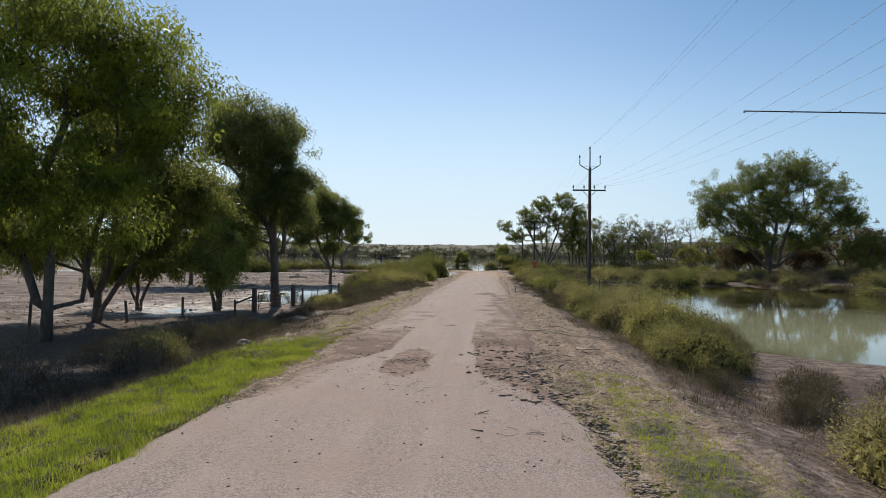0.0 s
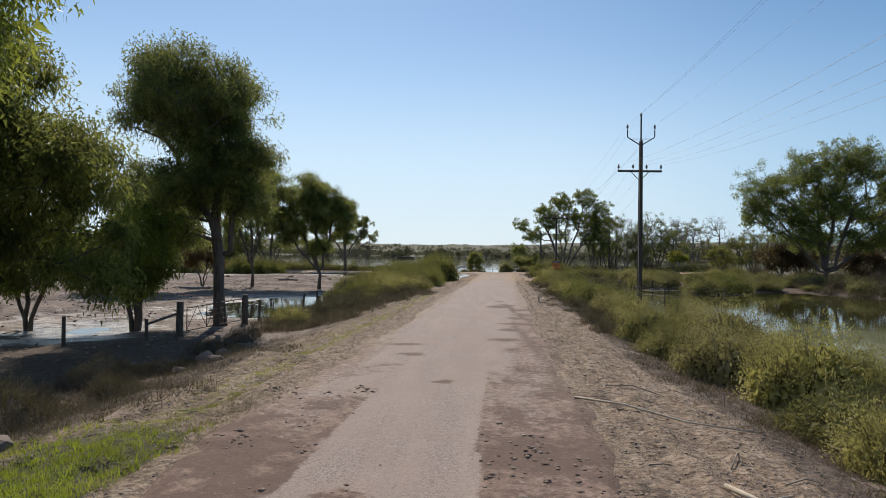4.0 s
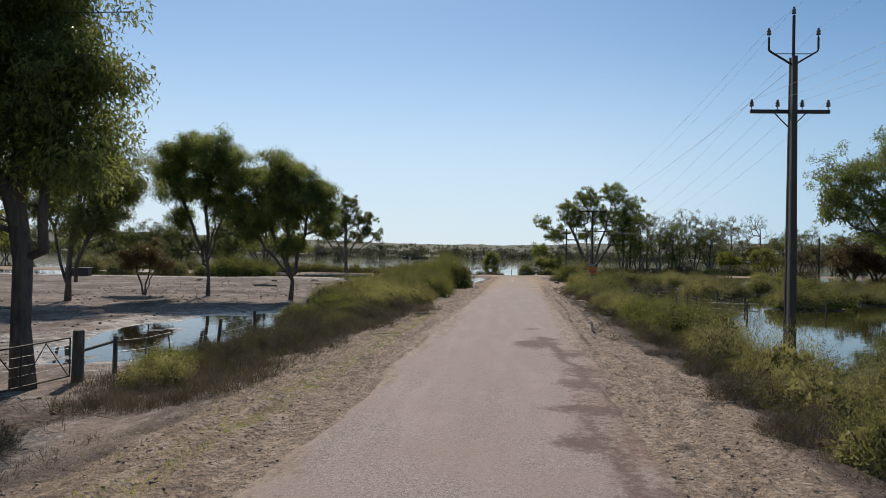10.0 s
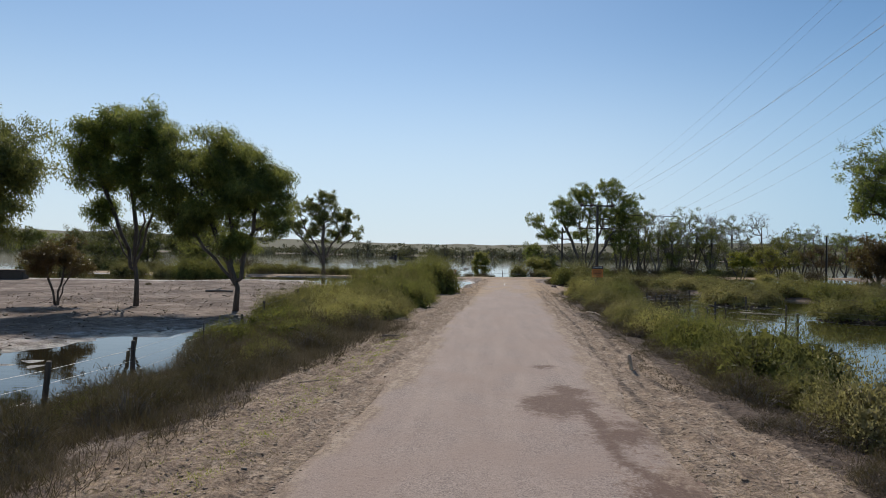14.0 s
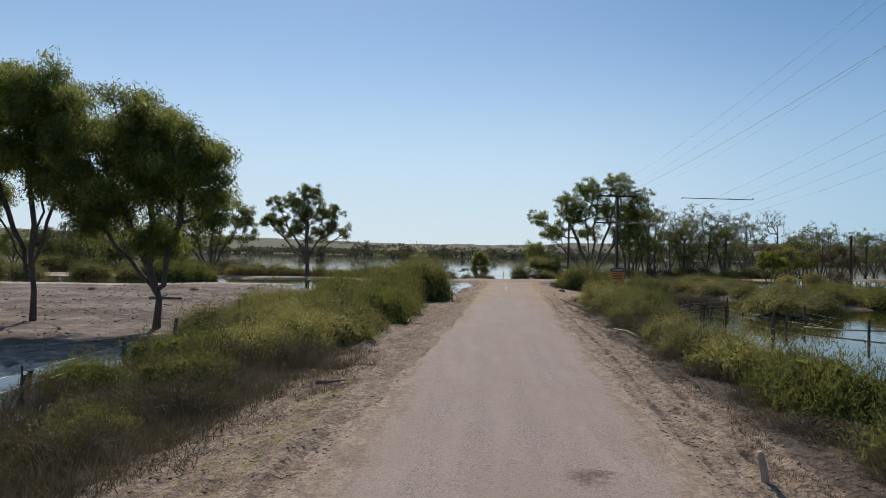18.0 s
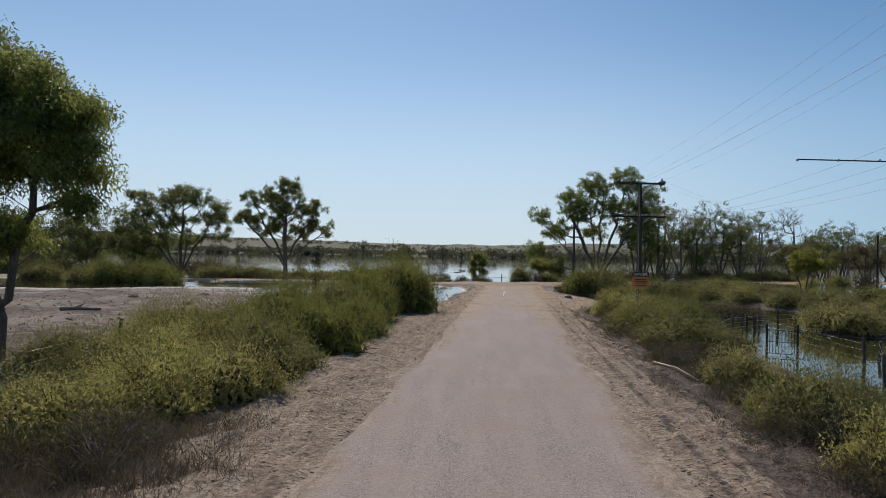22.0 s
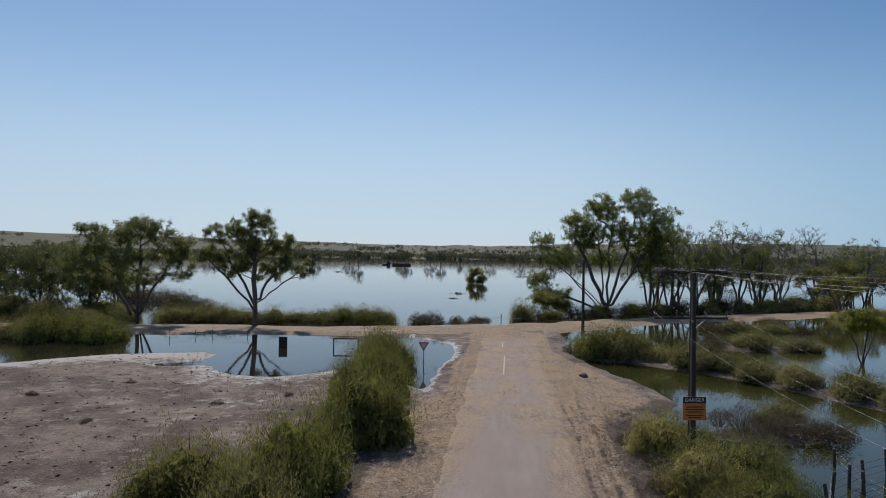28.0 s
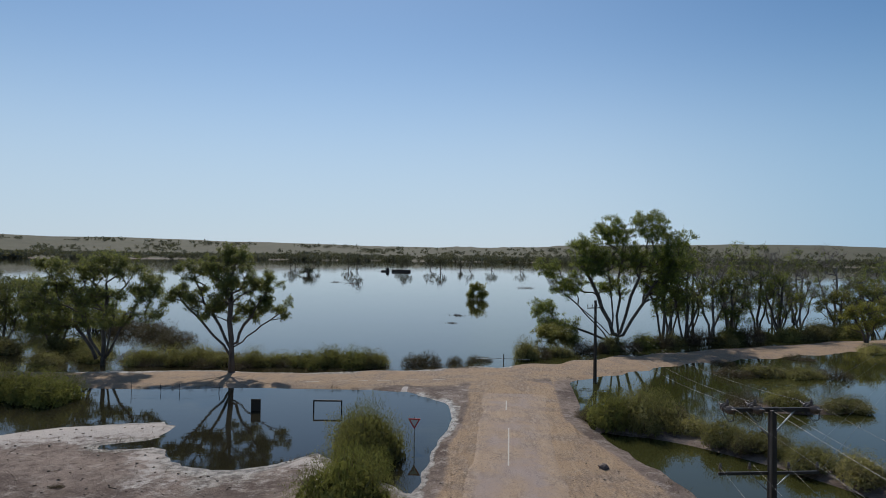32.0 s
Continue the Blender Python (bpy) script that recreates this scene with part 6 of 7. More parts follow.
for x in (-1.03, -0.33, 0.33, 1.03):
    wire((P1[0] + x, P1[1] + 0.2, 7.35), (P2[0] + 1.5 * x, P2[1] + 0.15, 5.66), 1.67)
    wire((P0[0] + x, P0[1] + 0.2, 7.35), (P1[0] + x, P1[1] + 0.1, 7.35), 1.68)
for x, z in ((-0.66, 9.3), (0.0, 9.85), (0.66, 9.3)):
    wire((P1[0] + x, P1[1], z), (P2[0] + x * 2, P2[1] - 0.2, 7.48), 0.8)
    wire((P0[0] + x, P0[1], z), (P1[0] + x, P1[1], z), 1.1)
for x in (-1.3, -0.45, 1.3):
    wire((P2[0] + x, P2[1] + 0.5, 7.45), (P3[0] + x * 0.65, P3[1], 7.5), 1.3)
for z, x in ((7.42, 1.3), (7.45, 0.4), (5.56, 1.5), (5.56, 0.6)):
    wire((P2[0] + x, P2[1] + 0.2, z), (P4[0], P4[1] + x, z + 0.9 if z > 6 else 7.2), 1.4)
wire((P1[0] + 0.1, P1[1] + 0.1, 8.3), (P2[0], P2[1], 7.3), 0.5, 0.006)
spreader((8.3, 63.0, 4.94), 1.1, 0)
spreader((8.06, 15.2, 5.68), 1.41, 0)

# ---- fences ----
POST = mesh_from("post", *lathe([(0.001, 1.13), (0.05, 1.12), (0.06, 1.08), (0.062, 0.5), (0.068, -0.3)], 8), M_TIMBER)
PICKET = mesh_from("picket", *lathe([(0.001, 1.05), (0.022, 1.04), (0.024, 0.4), (0.026, -0.3)], 6), M_TIMBER)


def fence(posts, name, words, wires=(0.3, 0.6, 0.9), thin=(), gauge=0.004):
    x0, y0 = posts[0]
    t = thing(name, (x0, y0, 0), 0, words, "fence", "fences")
    tops = []
    for k, (x, y) in enumerate(posts):
        z = max(ground_at(x, y), WATER - 0.25)
        p = part("post", PICKET if k in thin else POST, t)
        s = rng.uniform(0.85, 1.15)
        p.matrix_basis = pose(x - x0, y - y0, z, rng.normal() * 4, rng.normal() * 4, rng.uniform(0, 360)) @ Matrix.Diagonal((1, 1, s, 1))
        tops.append((x - x0, y - y0, z))
    for h in wires:
        part("fence_wire", tubes("fence_wire", [(a[0], a[1], a[2] + h, b[0], b[1], b[2] + h, gauge, gauge) for a, b in zip(tops, tops[1:])], M_WIRE, 4), t)
    return t


fence([(-9.3, 42.0), (-8.9, 42.8), (-8.7, 43.9), (-8.6, 46.8), (-8.7, 50.4), (-9.0, 55.4), (-9.4, 60), (-10.0, 64), (-10.1, 70)], "wire_fence", "sagging wire fence on weathered posts by the wet flat", thin=(1, 2, 5))
fence([(-12.9, 33.0), (-14.6, 31.0), (-17.4, 28.4)], "wire_fence", "short run of stubby posts and wire under the gums", (0.4, 0.7))
fence([(17.2, 68.1), (15.6, 75.5), (15.4, 84.7), (16.0, 87.8)], "wire_fence", "wire fence standing in the pond", (0.35, 0.65, 0.9))
fence([(13.4, 70.6), (16.4, 76.0), (19.3, 80.0), (19.1, 73.6), (23.0, 70.0)], "wire_fence", "old yard fence standing in the pond", (0.35, 0.65, 0.9))
fence([(11.9, 80.5), (12.6, 81.7), (13.2, 82.8), (14.1, 84.4), (15.2, 85.3), (16.2, 86.1), (17.6, 87.0), (19.0, 88.0), (20.8, 89.3), (22.5, 90.6)], "wire_fence", "dark post and wire yard fence in the water", (0.2, 0.45, 0.7, 0.95), thin=(1,), gauge=0.011)
fence([(-29.5, 121.4), (-27.0, 121.8), (-25.4, 122.0), (-22.0, 122.2)], "wire_fence", "thin posts in the flooded ditch by the cross road", (0.5, 0.8), thin=(0, 1, 2, 3))

# farm gate between two stout posts
A, B = (-10.45, 36.3), (-9.6, 40.9)
gate = thing("farm_gate", (*A, ground_at(*A)), math.degrees(math.atan2(B[1] - A[1], B[0] - A[0])), "leaning wire-mesh farm gate between stout timber posts", "gate", "fences")
L = math.dist(A, B)
for x in (0, L):
    p = part("gatepost", mesh_from("gatepost", *lathe([(0.001, 1.34), (0.12, 1.33), (0.135, 1.28), (0.14, 0.6), (0.15, -0.3)], 10), M_TIMBER), gate, "thick grey timber post")
    p.matrix_basis = pose(x, 0, 0, 1.5, -1.0, 0)
rod("top_rail", [(0.45, 0, 1.05), (L - 0.25, 0, 1.16)], 0.022, M_STEEL, gate)
rod("bottom_rail", [(0.45, 0, 0.15), (L - 0.25, 0, 0.2)], 0.022, M_STEEL, gate)
for f in (0, 0.33, 0.66, 1):
    x = 0.45 + f * (L - 0.7)
    rod("upright", [(x, 0, 0.15 + 0.05 * f), (x, 0, 1.05 + 0.11 * f)], 0.018, M_STEEL, gate)
for f in (0, 0.33, 0.66):
    x = 0.45 + f * (L - 0.7)
    rod("brace", [(x, 0, 0.17), (x + 0.165 * (L - 0.7), 0, 1.1), (x + 0.33 * (L - 0.7), 0, 0.2)], 0.012, M_STEEL, gate)
for z in (0.4, 0.62, 0.84):
    rod("mesh_wire", [(0.45, 0, z), (L - 0.25, 0, z + 0.06)], 0.005, M_WIRE, gate, 3)
rail = thing("fence_rail", (-10.9, 34.7, ground_at(-10.9, 34.7)), 74, "rough timber rail running to a gatepost", "rail", "fences")
rod("rail", [(0, 0, 0.62), (1.75, 0, 0.92)], 0.05, M_TIMBER, rail, 7)
rod("post", [(0, 0, -0.2), (0, 0.02, 0.8)], 0.06, M_TIMBER, rail, 8)
rail = thing("fence_rail", (-9.6, 40.9, ground_at(-9.6, 40.9)), 75, "rough timber rail beside a gatepost", "rail", "fences")
rod("rail", [(0, 0, 0.75), (1.2, 0, 0.9)], 0.04, M_TIMBER, rail, 7)

# steel yard gate standing in the water
yard = thing("yard_gate", (12.4, 76.3, WATER - 0.2), -24, "dark steel barred yard gate standing in the water", "gate", "fences")
for x in (0, 1.05):
    box_part("gatepost", (x - 0.04, -0.04, 0), (x + 0.04, 0.04, 1.45), M_STEEL, yard, 1.0, 0.005)
for k in range(9):
    rod("bar", [(0.1 + k * 0.105, 0, 0.3), (0.1 + k * 0.105, 0, 1.2)], 0.011, M_STEEL, yard)
for z in (0.3, 0.75, 1.2):
    rod("cross_bar", [(0.02, 0, z), (1.03, 0, z)], 0.014, M_STEEL, yard)

# give way sign, board and frame in the flooded corner
gx, gy = -3.0, 108.4
gw = thing("give_way_sign", (gx, gy, WATER - 0.35), 0, "red and white give way triangle on a post in water", "road sign", "signs")
rod("post", [(0, 0, 0), (0, 0, 2.3)], 0.03, M_GALV, gw, 8)


def triangle(name, r, y0, y1, z, mat):
    v = [(r * math.sin(a), y, z + r * -math.cos(a)) for y in (y0, y1) for a in (0, 2 * math.pi / 3, 4 * math.pi / 3)]
    return part(name, mesh_from(name, v, [(0, 1, 2), (5, 4, 3), (0, 3, 4, 1), (1, 4, 5, 2), (2, 5, 3, 0)], mat), gw)


triangle("red_triangle", 0.47, -0.05, -0.03, 1.95, M_RED)
triangle("white_triangle", 0.30, -0.057, -0.052, 1.95, M_WHITE)
board = thing("sign_board", (-16.45, 116.4, WATER - 1.3), 5, "dark sign board seen from behind in the water", "sign", "signs")
box_part("panel", (-0.38, -0.02, 0.55), (0.38, 0.02, 2.2), M_STEEL, board)
for s in (-1, 1):
    rod("post", [(s * 0.3, 0.05, 0), (s * 0.3, 0.05, 2.2)], 0.03, M_GALV, board)
hoop = thing("empty_sign", (-11.97, 116.95, WATER - 0.6), 4, "empty dark steel sign frame standing in the water", "sign", "signs")
rod("top_bar", [(0, 0, 1.38), (2.2, 0, 1.38)], 0.07, M_STEEL, hoop)
for x in (0, 2.2):
    rod("post", [(x, 0, 0), (x, 0, 1.40)], 0.06, M_STEEL, hoop)
lp = thing("lake_marker", (3.6, 140.6, ground_at(3.6, 140.6)), 0, "short dark post with a rail at the water's edge", "marker post", "signs")
rod("post", [(0, 0, -0.2), (0, 0, 1.2)], 0.06, M_TIMBER, lp)
rod("rail", [(-3.2, 0.3, 0.55), (0, 0, 0.7), (3.0, 0.2, 0.6)], 0.03, M_GALV, lp)
# long dark pontoon far out
pon = thing("pontoon", (-64, 522, WATER - 0.2), 3, "long dark half-sunk pontoon far out in the lake", "pontoon", "lake things")
box_part("deck", (-3, -2, 0), (11, 2, 1.7), M_STEEL, pon, 0.95, 0.1)
box_part("hull", (-11, -2, 0), (-4, 2, 1.2), M_STEEL, pon, 0.7, 0.1)
box_part("cabin", (-7, -1.5, 1.1), (-4.6, 1.5, 3.0), M_STEEL, pon, 0.8, 0.1)


def snag(x, y, size, seed):
    r = np.random.default_rng(seed)
    t = thing("snag", (x, y, WATER - 0.1), 0, "low dark tangle of drowned branches in the lake", "snag", "lake things")
    rows = []
    for _ in range(60):
        a = np.array([r.normal() * size * 0.5, r.normal() * size * 0.3, 0])
        b = a + [r.normal() * size * 0.3, r.normal() * size * 0.2, r.uniform(0.1, 0.6) * size * 0.5]
        rows.append((*a, *b, 0.05, 0.02))
    tagged(part("branchwork", tubes("branchwork", rows, M_DEAD, 4), t), kind="stuff")


snag(-4.4, 198, 1.6, 1), snag(16.6, 314, 3.0, 2), snag(-4.8, 183, 1.0, 3), snag(-55, 330, 2.2, 4), snag(-64, 340, 2.2, 5)

# ---- road markings ----
for x, y, l in ((2.92, 104.4, 8.2), (3.2, 118.0, 5.6)):
    k = mesh_from("centre_line", [(-0.045, 0, 0), (0.045, 0, 0), (0.045 + 0.0365 * l, l, -0.0063 * l), (-0.045 + 0.0365 * l, l, -0.0063 * l)], [(0, 1, 2, 3)], M_LINE)
    ob = tagged(new("centre_line", k), "worn white centre line on the road", "road marking", "road markings", "structure")
    ob.matrix_world = pose(x, y, float(road_z(y)) + 0.027)
for x0, x1 in ((-15.6, -14.3), (-12.6, -11.5), (-10.7, -9.8), (-8.9, -7.6), (-6.3, -5.0), (-3.6, -2.4)):
    y0, y1 = 126.98 + (x0 + 15.58) * 0.2157, 126.98 + (x1 + 15.58) * 0.2157
    k = mesh_from("edge_line", [(0, 0, 0), (x1 - x0, y1 - y0, 0), (x1 - x0, y1 - y0 + 0.16, 0), (0, 0.16, 0)], [(0, 1, 2, 3)], M_LINE)
    ob = tagged(new("edge_line", k), "worn white edge dash on the cross road", "road marking", "road markings", "structure")
    ob.matrix_world = pose(x0, y0, max(ground_at(x0, y0 + 0.08), ground_at(x1, y1 + 0.08), ground_at((x0 + x1) / 2, (y0 + y1) / 2)) + 0.012)


# ---- loose things on the ground ----
def lumps(name, x, y, size, mat, words, flat=0.6, seed=0, sink=0.25, category="clods"):
    """Small angular lumps, each an eight-sided stone of its own shape."""
    r = np.random.default_rng(seed)
    z = lay(x, y)[0]
    across = x - road_x(y)
    z = np.where((np.abs(across) < 3.3) & (y < 120), np.maximum(z, road_height(across, y)), z)
    n = len(x)
    d = np.array([(1, 0, 0), (0, 1, 0), (-1, 0, 0), (0, -1, 0), (0, 0, 1), (0, 0, -1)], float)
    v = d[None] * r.uniform(0.6, 1.3, (n, 6, 1)) + r.normal(size=(n, 6, 3)) * 0.2
    a = r.uniform(0, 6.28, n)
    c, s = np.cos(a)[:, None], np.sin(a)[:, None]
    v = np.stack([v[..., 0] * c - v[..., 1] * s, v[..., 0] * s + v[..., 1] * c, v[..., 2] * flat], -1) * size[:, None, None]
    v += np.stack([x, y, z + size * flat * (1 - 2 * sink)], -1)[:, None]
    tri = np.array([(0, 1, 4), (1, 2, 4), (2, 3, 4), (3, 0, 4), (1, 0, 5), (2, 1, 5), (3, 2, 5), (0, 3, 5)])
    f = (np.arange(n)[:, None, None] * 6 + tri[None]).reshape(-1, 3)
    me = bpy.data.meshes.new(name)
    me.vertices.add(n * 6), me.loops.add(f.size), me.polygons.add(len(f))
    me.vertices.foreach_set("co", v.astype(np.float32).ravel())
    me.loops.foreach_set("vertex_index", f.astype(np.int32).ravel())
    me.polygons.foreach_set("loop_start", np.arange(0, f.size, 3, dtype=np.int32))
    me.materials.append(mat)
    me.update(calc_edges=True)
    return tagged(new(name, me), words, category, kind="stuff")


def earth(name, cols):
    m, nt, b = blank(name, 0.95)
    rnd = node(nt, "ShaderNodeNewGeometry").outputs["Random Per Island"]
    pos = node(nt, "ShaderNodeTexCoord").outputs["Object"]
    c = ramp(nt, rnd, [(k / (len(cols) - 1), col) for k, col in enumerate(cols)])
    c = mix(nt, calc(nt, "MULTIPLY", noise_tex(nt, 40, 4, 0.7, pos), 0.5), c, (0.10, 0.075, 0.06))
    nt.links.new(c, b.inputs["Base Color"])
    bump(nt, b, noise_tex(nt, 60, 3, 0.6, pos), 0.6, 0.01)
    return m


M_CLOD = earth("dry_clods", [(0.22, 0.16, 0.12), (0.28, 0.21, 0.155), (0.30, 0.225, 0.165), (0.40, 0.31, 0.235)])
M_CLOD_DARK = earth("dark_clods", [(0.18, 0.115, 0.08), (0.26, 0.175, 0.125), (0.35, 0.25, 0.18), (0.48, 0.37, 0.28)])
D = np.random.default_rng(19)


def verge_points(n, lo, hi, y0, y1, side):
    y = D.uniform(y0, y1, n)
    return road_x(y) + side * D.uniform(lo, hi, n) ** 1.0, y


for side, words in ((-1, "crumbled dry dirt clods along the verge"), (1, "crumbled dry dirt and mud clods along the verge")):
    x, y = verge_points(20000, 2.6, 5.6, 12, 92, side)
    lumps("verge_clods", x, y, 0.008 + 0.034 * D.uniform(0, 1, len(x)) ** 4, M_CLOD, words, 0.3, 5 + side, 0.4)
y = D.uniform(11.5, 26, 34000)
u = D.uniform(-3.6, 4.4, len(y))
ok = (np.where(np.abs(u) > 3.0, step(y, 12.5, 14.5), mud_spill(u, y)) > 0.5) & (bumps(u, y, 0.9, 91) + 0.6 * bumps(u, y, 0.35, 92) > 0.02 + 0.6 * step(y, 19, 25) + 0.55 * (u > 2.9))
ok &= D.uniform(0, 1, len(y)) < np.where(np.abs(u) < 2.9, 0.45, 0.8)
u, y = u[ok], y[ok]
lumps("mud_clods", road_x(y) + u, y, 0.006 + 0.05 * D.uniform(0, 1, len(y)) ** 7, M_CLOD_DARK, "dark broken mud clods washed onto the road", 0.4, 8, 0.35)
y = 13.0 + 6.0 * D.uniform(0, 1, 420)
u = np.interp(y, [13, 15, 19], [2.7, 2.4, 2.2]) + 0.55 * D.normal(size=len(y))
lumps("mud_slabs", road_x(y) + u, y, 0.02 + 0.08 * D.uniform(0, 1, len(y)) ** 4, M_CLOD, "curled slabs of dried mud at the road's broken edge", 0.3, 10)
# splintered twigs and bark washed up with the mud
def splinters(n, lo, hi, y0, y1, seed):
    r = np.random.default_rng(seed)
    rows = []
    for _ in range(n):
        y = r.uniform(y0, y1)
        u = r.uniform(lo, hi)
        if bumps(u, y, 1.1, 95) + 0.5 * bumps(u, y, 0.4, 96) < -0.05:
            continue
        x, a, l = float(road_x(y)) + u, r.uniform(0, 3.14), 0.03 + 0.22 * r.uniform() ** 3
        z = max(ground_at(x, y), float(road_height(u, y)) if abs(u) < 2.8 else -9) + 0.012
        t = 0.003 + 0.012 * r.uniform() ** 3
        rows.append((x, y, z, x + l * math.cos(a), y + l * math.sin(a), z + r.uniform(0, 0.03), t, 0.5 * t))
    tagged(new("wood_litter", tubes("wood_litter", rows, M_DEAD, 3)), "pale splintered twigs and bark washed up with mud", "twigs", kind="stuff")


splinters(520, 1.2, 4.8, 10.5, 19.0, 71)
splinters(170, -3.0, 0.3, 13.5, 20.0, 72)
y = D.uniform(5, 14.5, 420)
lumps("road_grit", road_x(y) + D.uniform(-2.7, 2.7, len(y)), y, 0.006 + 0.02 * D.uniform(0, 1, len(y)) ** 4, M_CLOD_DARK, "stray dark grit on the bitumen", 0.5, 9)
y = D.uniform(4, 14, 2600)
lumps("seal_edge", road_x(y) - 3.08 + 0.1 * bumps(0 * y, y, 0.7, 32) + 0.06 * D.normal(size=len(y)), y, 0.01 + 0.03 * D.uniform(0, 1, len(y)) ** 3, M_CLOD, "pale crumbling edge of the bitumen by the grass", 0.2, 14)
y = D.uniform(4, 13, 2200)
lumps("seal_edge", road_x(y) + 3.14 + 0.12 * bumps(0 * y, y, 0.7, 34) + 0.1 * D.normal(size=len(y)), y, 0.012 + 0.05 * D.uniform(0, 1, len(y)) ** 3, M_CLOD, "crumbling edge of the bitumen by the dirt", 0.2, 15)
x, y = D.uniform(-34, -7.5, 9000), D.uniform(26, 112, 9000)
ok = lay(x, y)[0] > WATER + 0.03
lumps("flat_clods", x[ok], y[ok], 0.02 + 0.10 * D.uniform(0, 1, ok.sum()) ** 5, M_CLOD, "scattered dry clods on the mud flat", 0.5, 11)
x, y = verge_points(1600, 3.0, 9.0, 84, 124, 1)
ok = lay(x, y)[0] > WATER + 0.03
lumps("verge_clods", x[ok], y[ok], 0.015 + 0.06 * D.uniform(0, 1, ok.sum()) ** 4, M_CLOD, "crumbled dirt on the wide verge near the crossing", 0.5, 12)
x, y = verge_points(1200, 2.7, 5.0, 92, 124, -1)
ok = lay(x, y)[0] > WATER + 0.03
lumps("verge_clods", x[ok], y[ok], 0.015 + 0.06 * D.uniform(0, 1, ok.sum()) ** 4, M_CLOD, "crumbled dirt beside the flooded corner", 0.5, 13)


def tufts(name, x, y, per, length, spread_r, mat, words, seed, width=0.006, upright=1.0, category="grass", kind="stuff"):
    r = np.random.default_rng(seed)
    z = lay(x, y)[0]
    k = np.repeat(np.arange(len(x)), per)
    p = np.stack([x[k], y[k], z[k] - 0.01], -1) + np.concatenate([r.normal(size=(len(k), 2)) * spread_r, np.zeros((len(k), 1))], 1)
    way = r.normal(size=(len(k), 3)) * 0.45 + [0, 0, upright]
    scale = r.uniform(0.5, 1.3, len(x))[k]
    return tagged(new(name, leaf_mesh(name, blades(p, way, length * scale * r.uniform(0.5, 1.2, len(k)), width * r.uniform(0.7, 1.4, len(k)), r), mat)), words, category, kind=kind)


n = 11000
y = D.uniform(4.5, 23, n)
u = -3.02 - 2.3 * D.uniform(0, 1, n) ** 1.15 + 0.18 * bumps(0 * y, y, 1.1, 85) + 0.1 * D.normal(size=n)
ok = y < 17 + 5 * D.uniform(0, 1, n)
u, y = u[ok], y[ok]
tufts("verge_grass", road_x(y) + u, y, 9, 0.12, 0.05, M_GRASS, "short bright green grass along the road's edge", 31, 0.010)
n = 2400
y = D.uniform(4.5, 24, n)
tufts("dry_grass", road_x(y) - 3.0 - 0.9 * D.uniform(0, 1, n) ** 1.6 + 0.1 * D.normal(size=n), y, 6, 0.08, 0.05, M_STRAW, "yellowing dry grass at the road's edge", 55, 0.008, 0.8)
n = 1700
y = 7 + 9 * D.uniform(0, 1, n) ** 1.4
tufts("verge_grass", road_x(y) + 4.0 + D.normal(size=n) * 0.55, y, 7, 0.075, 0.06, M_GRASS, "thin green grass on the dirt verge", 32, 0.009)
n = 2600
y = 20 + 38 * D.uniform(0, 1, n) ** 1.5
tufts("verge_grass", road_x(y) - 3.6 - 0.5 * np.abs(D.normal(size=n)), y, 8, 0.06, 0.06, M_GRASS, "sparse green weeds on the dirt verge", 33, 0.007)
# dry weeds on the left bank, at the feet of the bushes
n = 9000
y = D.uniform(9, 63, n)
u = -4.5 - 1.1 * bumps(0 * y, y, 3.0, 77) - 0.5 * bumps(0 * y, y, 0.9, 78) - 4.4 * D.uniform(0, 1, n) ** 0.75
ok = bumps(u, y, 2.2, 71) + 0.45 * D.normal(size=n) > -0.35 + 1.3 * step(y, 30, 33) * (1 - step(y, 41, 45))
tufts("dry_weeds", (road_x(y) + u)[ok], y[ok], 10, 0.27, 0.11, M_WEED, "brown dead weeds and twigs on the bank", 34, 0.010, 0.6, "weeds")
n = 7000
y = D.uniform(8, 92, n)
u = 4.7 + 3.2 * D.uniform(0, 1, n) ** 0.8 + 0.4 * bumps(0 * y, y, 2.0, 79)
ok = bumps(u, y, 2.0, 72) + 0.4 * D.normal(size=n) > -0.1
tufts("dry_weeds", (road_x(y) + u)[ok], y[ok], 8, 0.13, 0.10, M_WEED, "brown dead weeds below the bushes", 35, 0.008, 0.4, "weeds")
n = 5200
y = D.uniform(38, 62, n)
u = -5.0 - 0.7 * bumps(0 * y, y, 3.0, 77) - 5.0 * D.uniform(0, 1, n) ** 0.9
ok = bumps(u, y, 1.6, 81) + 0.4 * D.normal(size=n) > -0.2
tufts("dry_weeds", (road_x(y) + u)[ok], y[ok], 11, 0.46, 0.13, M_WEED, "tall dark brown dead weeds on the bank", 51, 0.011, 0.8, "weeds")
n = 6000
y = D.uniform(14, 96, n)
u = 5.2 + 3.2 * D.uniform(0, 1, n) + 0.4 * bumps(0 * y, y, 2.0, 79)
ok = bumps(u, y, 1.5, 84) + 0.4 * D.normal(size=n) > -0.3
tufts("dry_weeds", (road_x(y) + u)[ok], y[ok], 10, 0.30, 0.12, M_WEED, "dark tangled dead weeds under the bushes", 54, 0.011, 0.7, "weeds")
n = 2600
y = D.uniform(48, 92, n)
tufts("stubble", road_x(y) + 4.25 + 0.3 * bumps(0 * y, y, 2.5, 82) + 0.16 * D.normal(size=n), y, 6, 0.09, 0.04, M_WEED, "rows of short brown stubble on the verge", 52, 0.009, 0.9, "weeds")
n = 1500
y = D.uniform(58, 92, n)
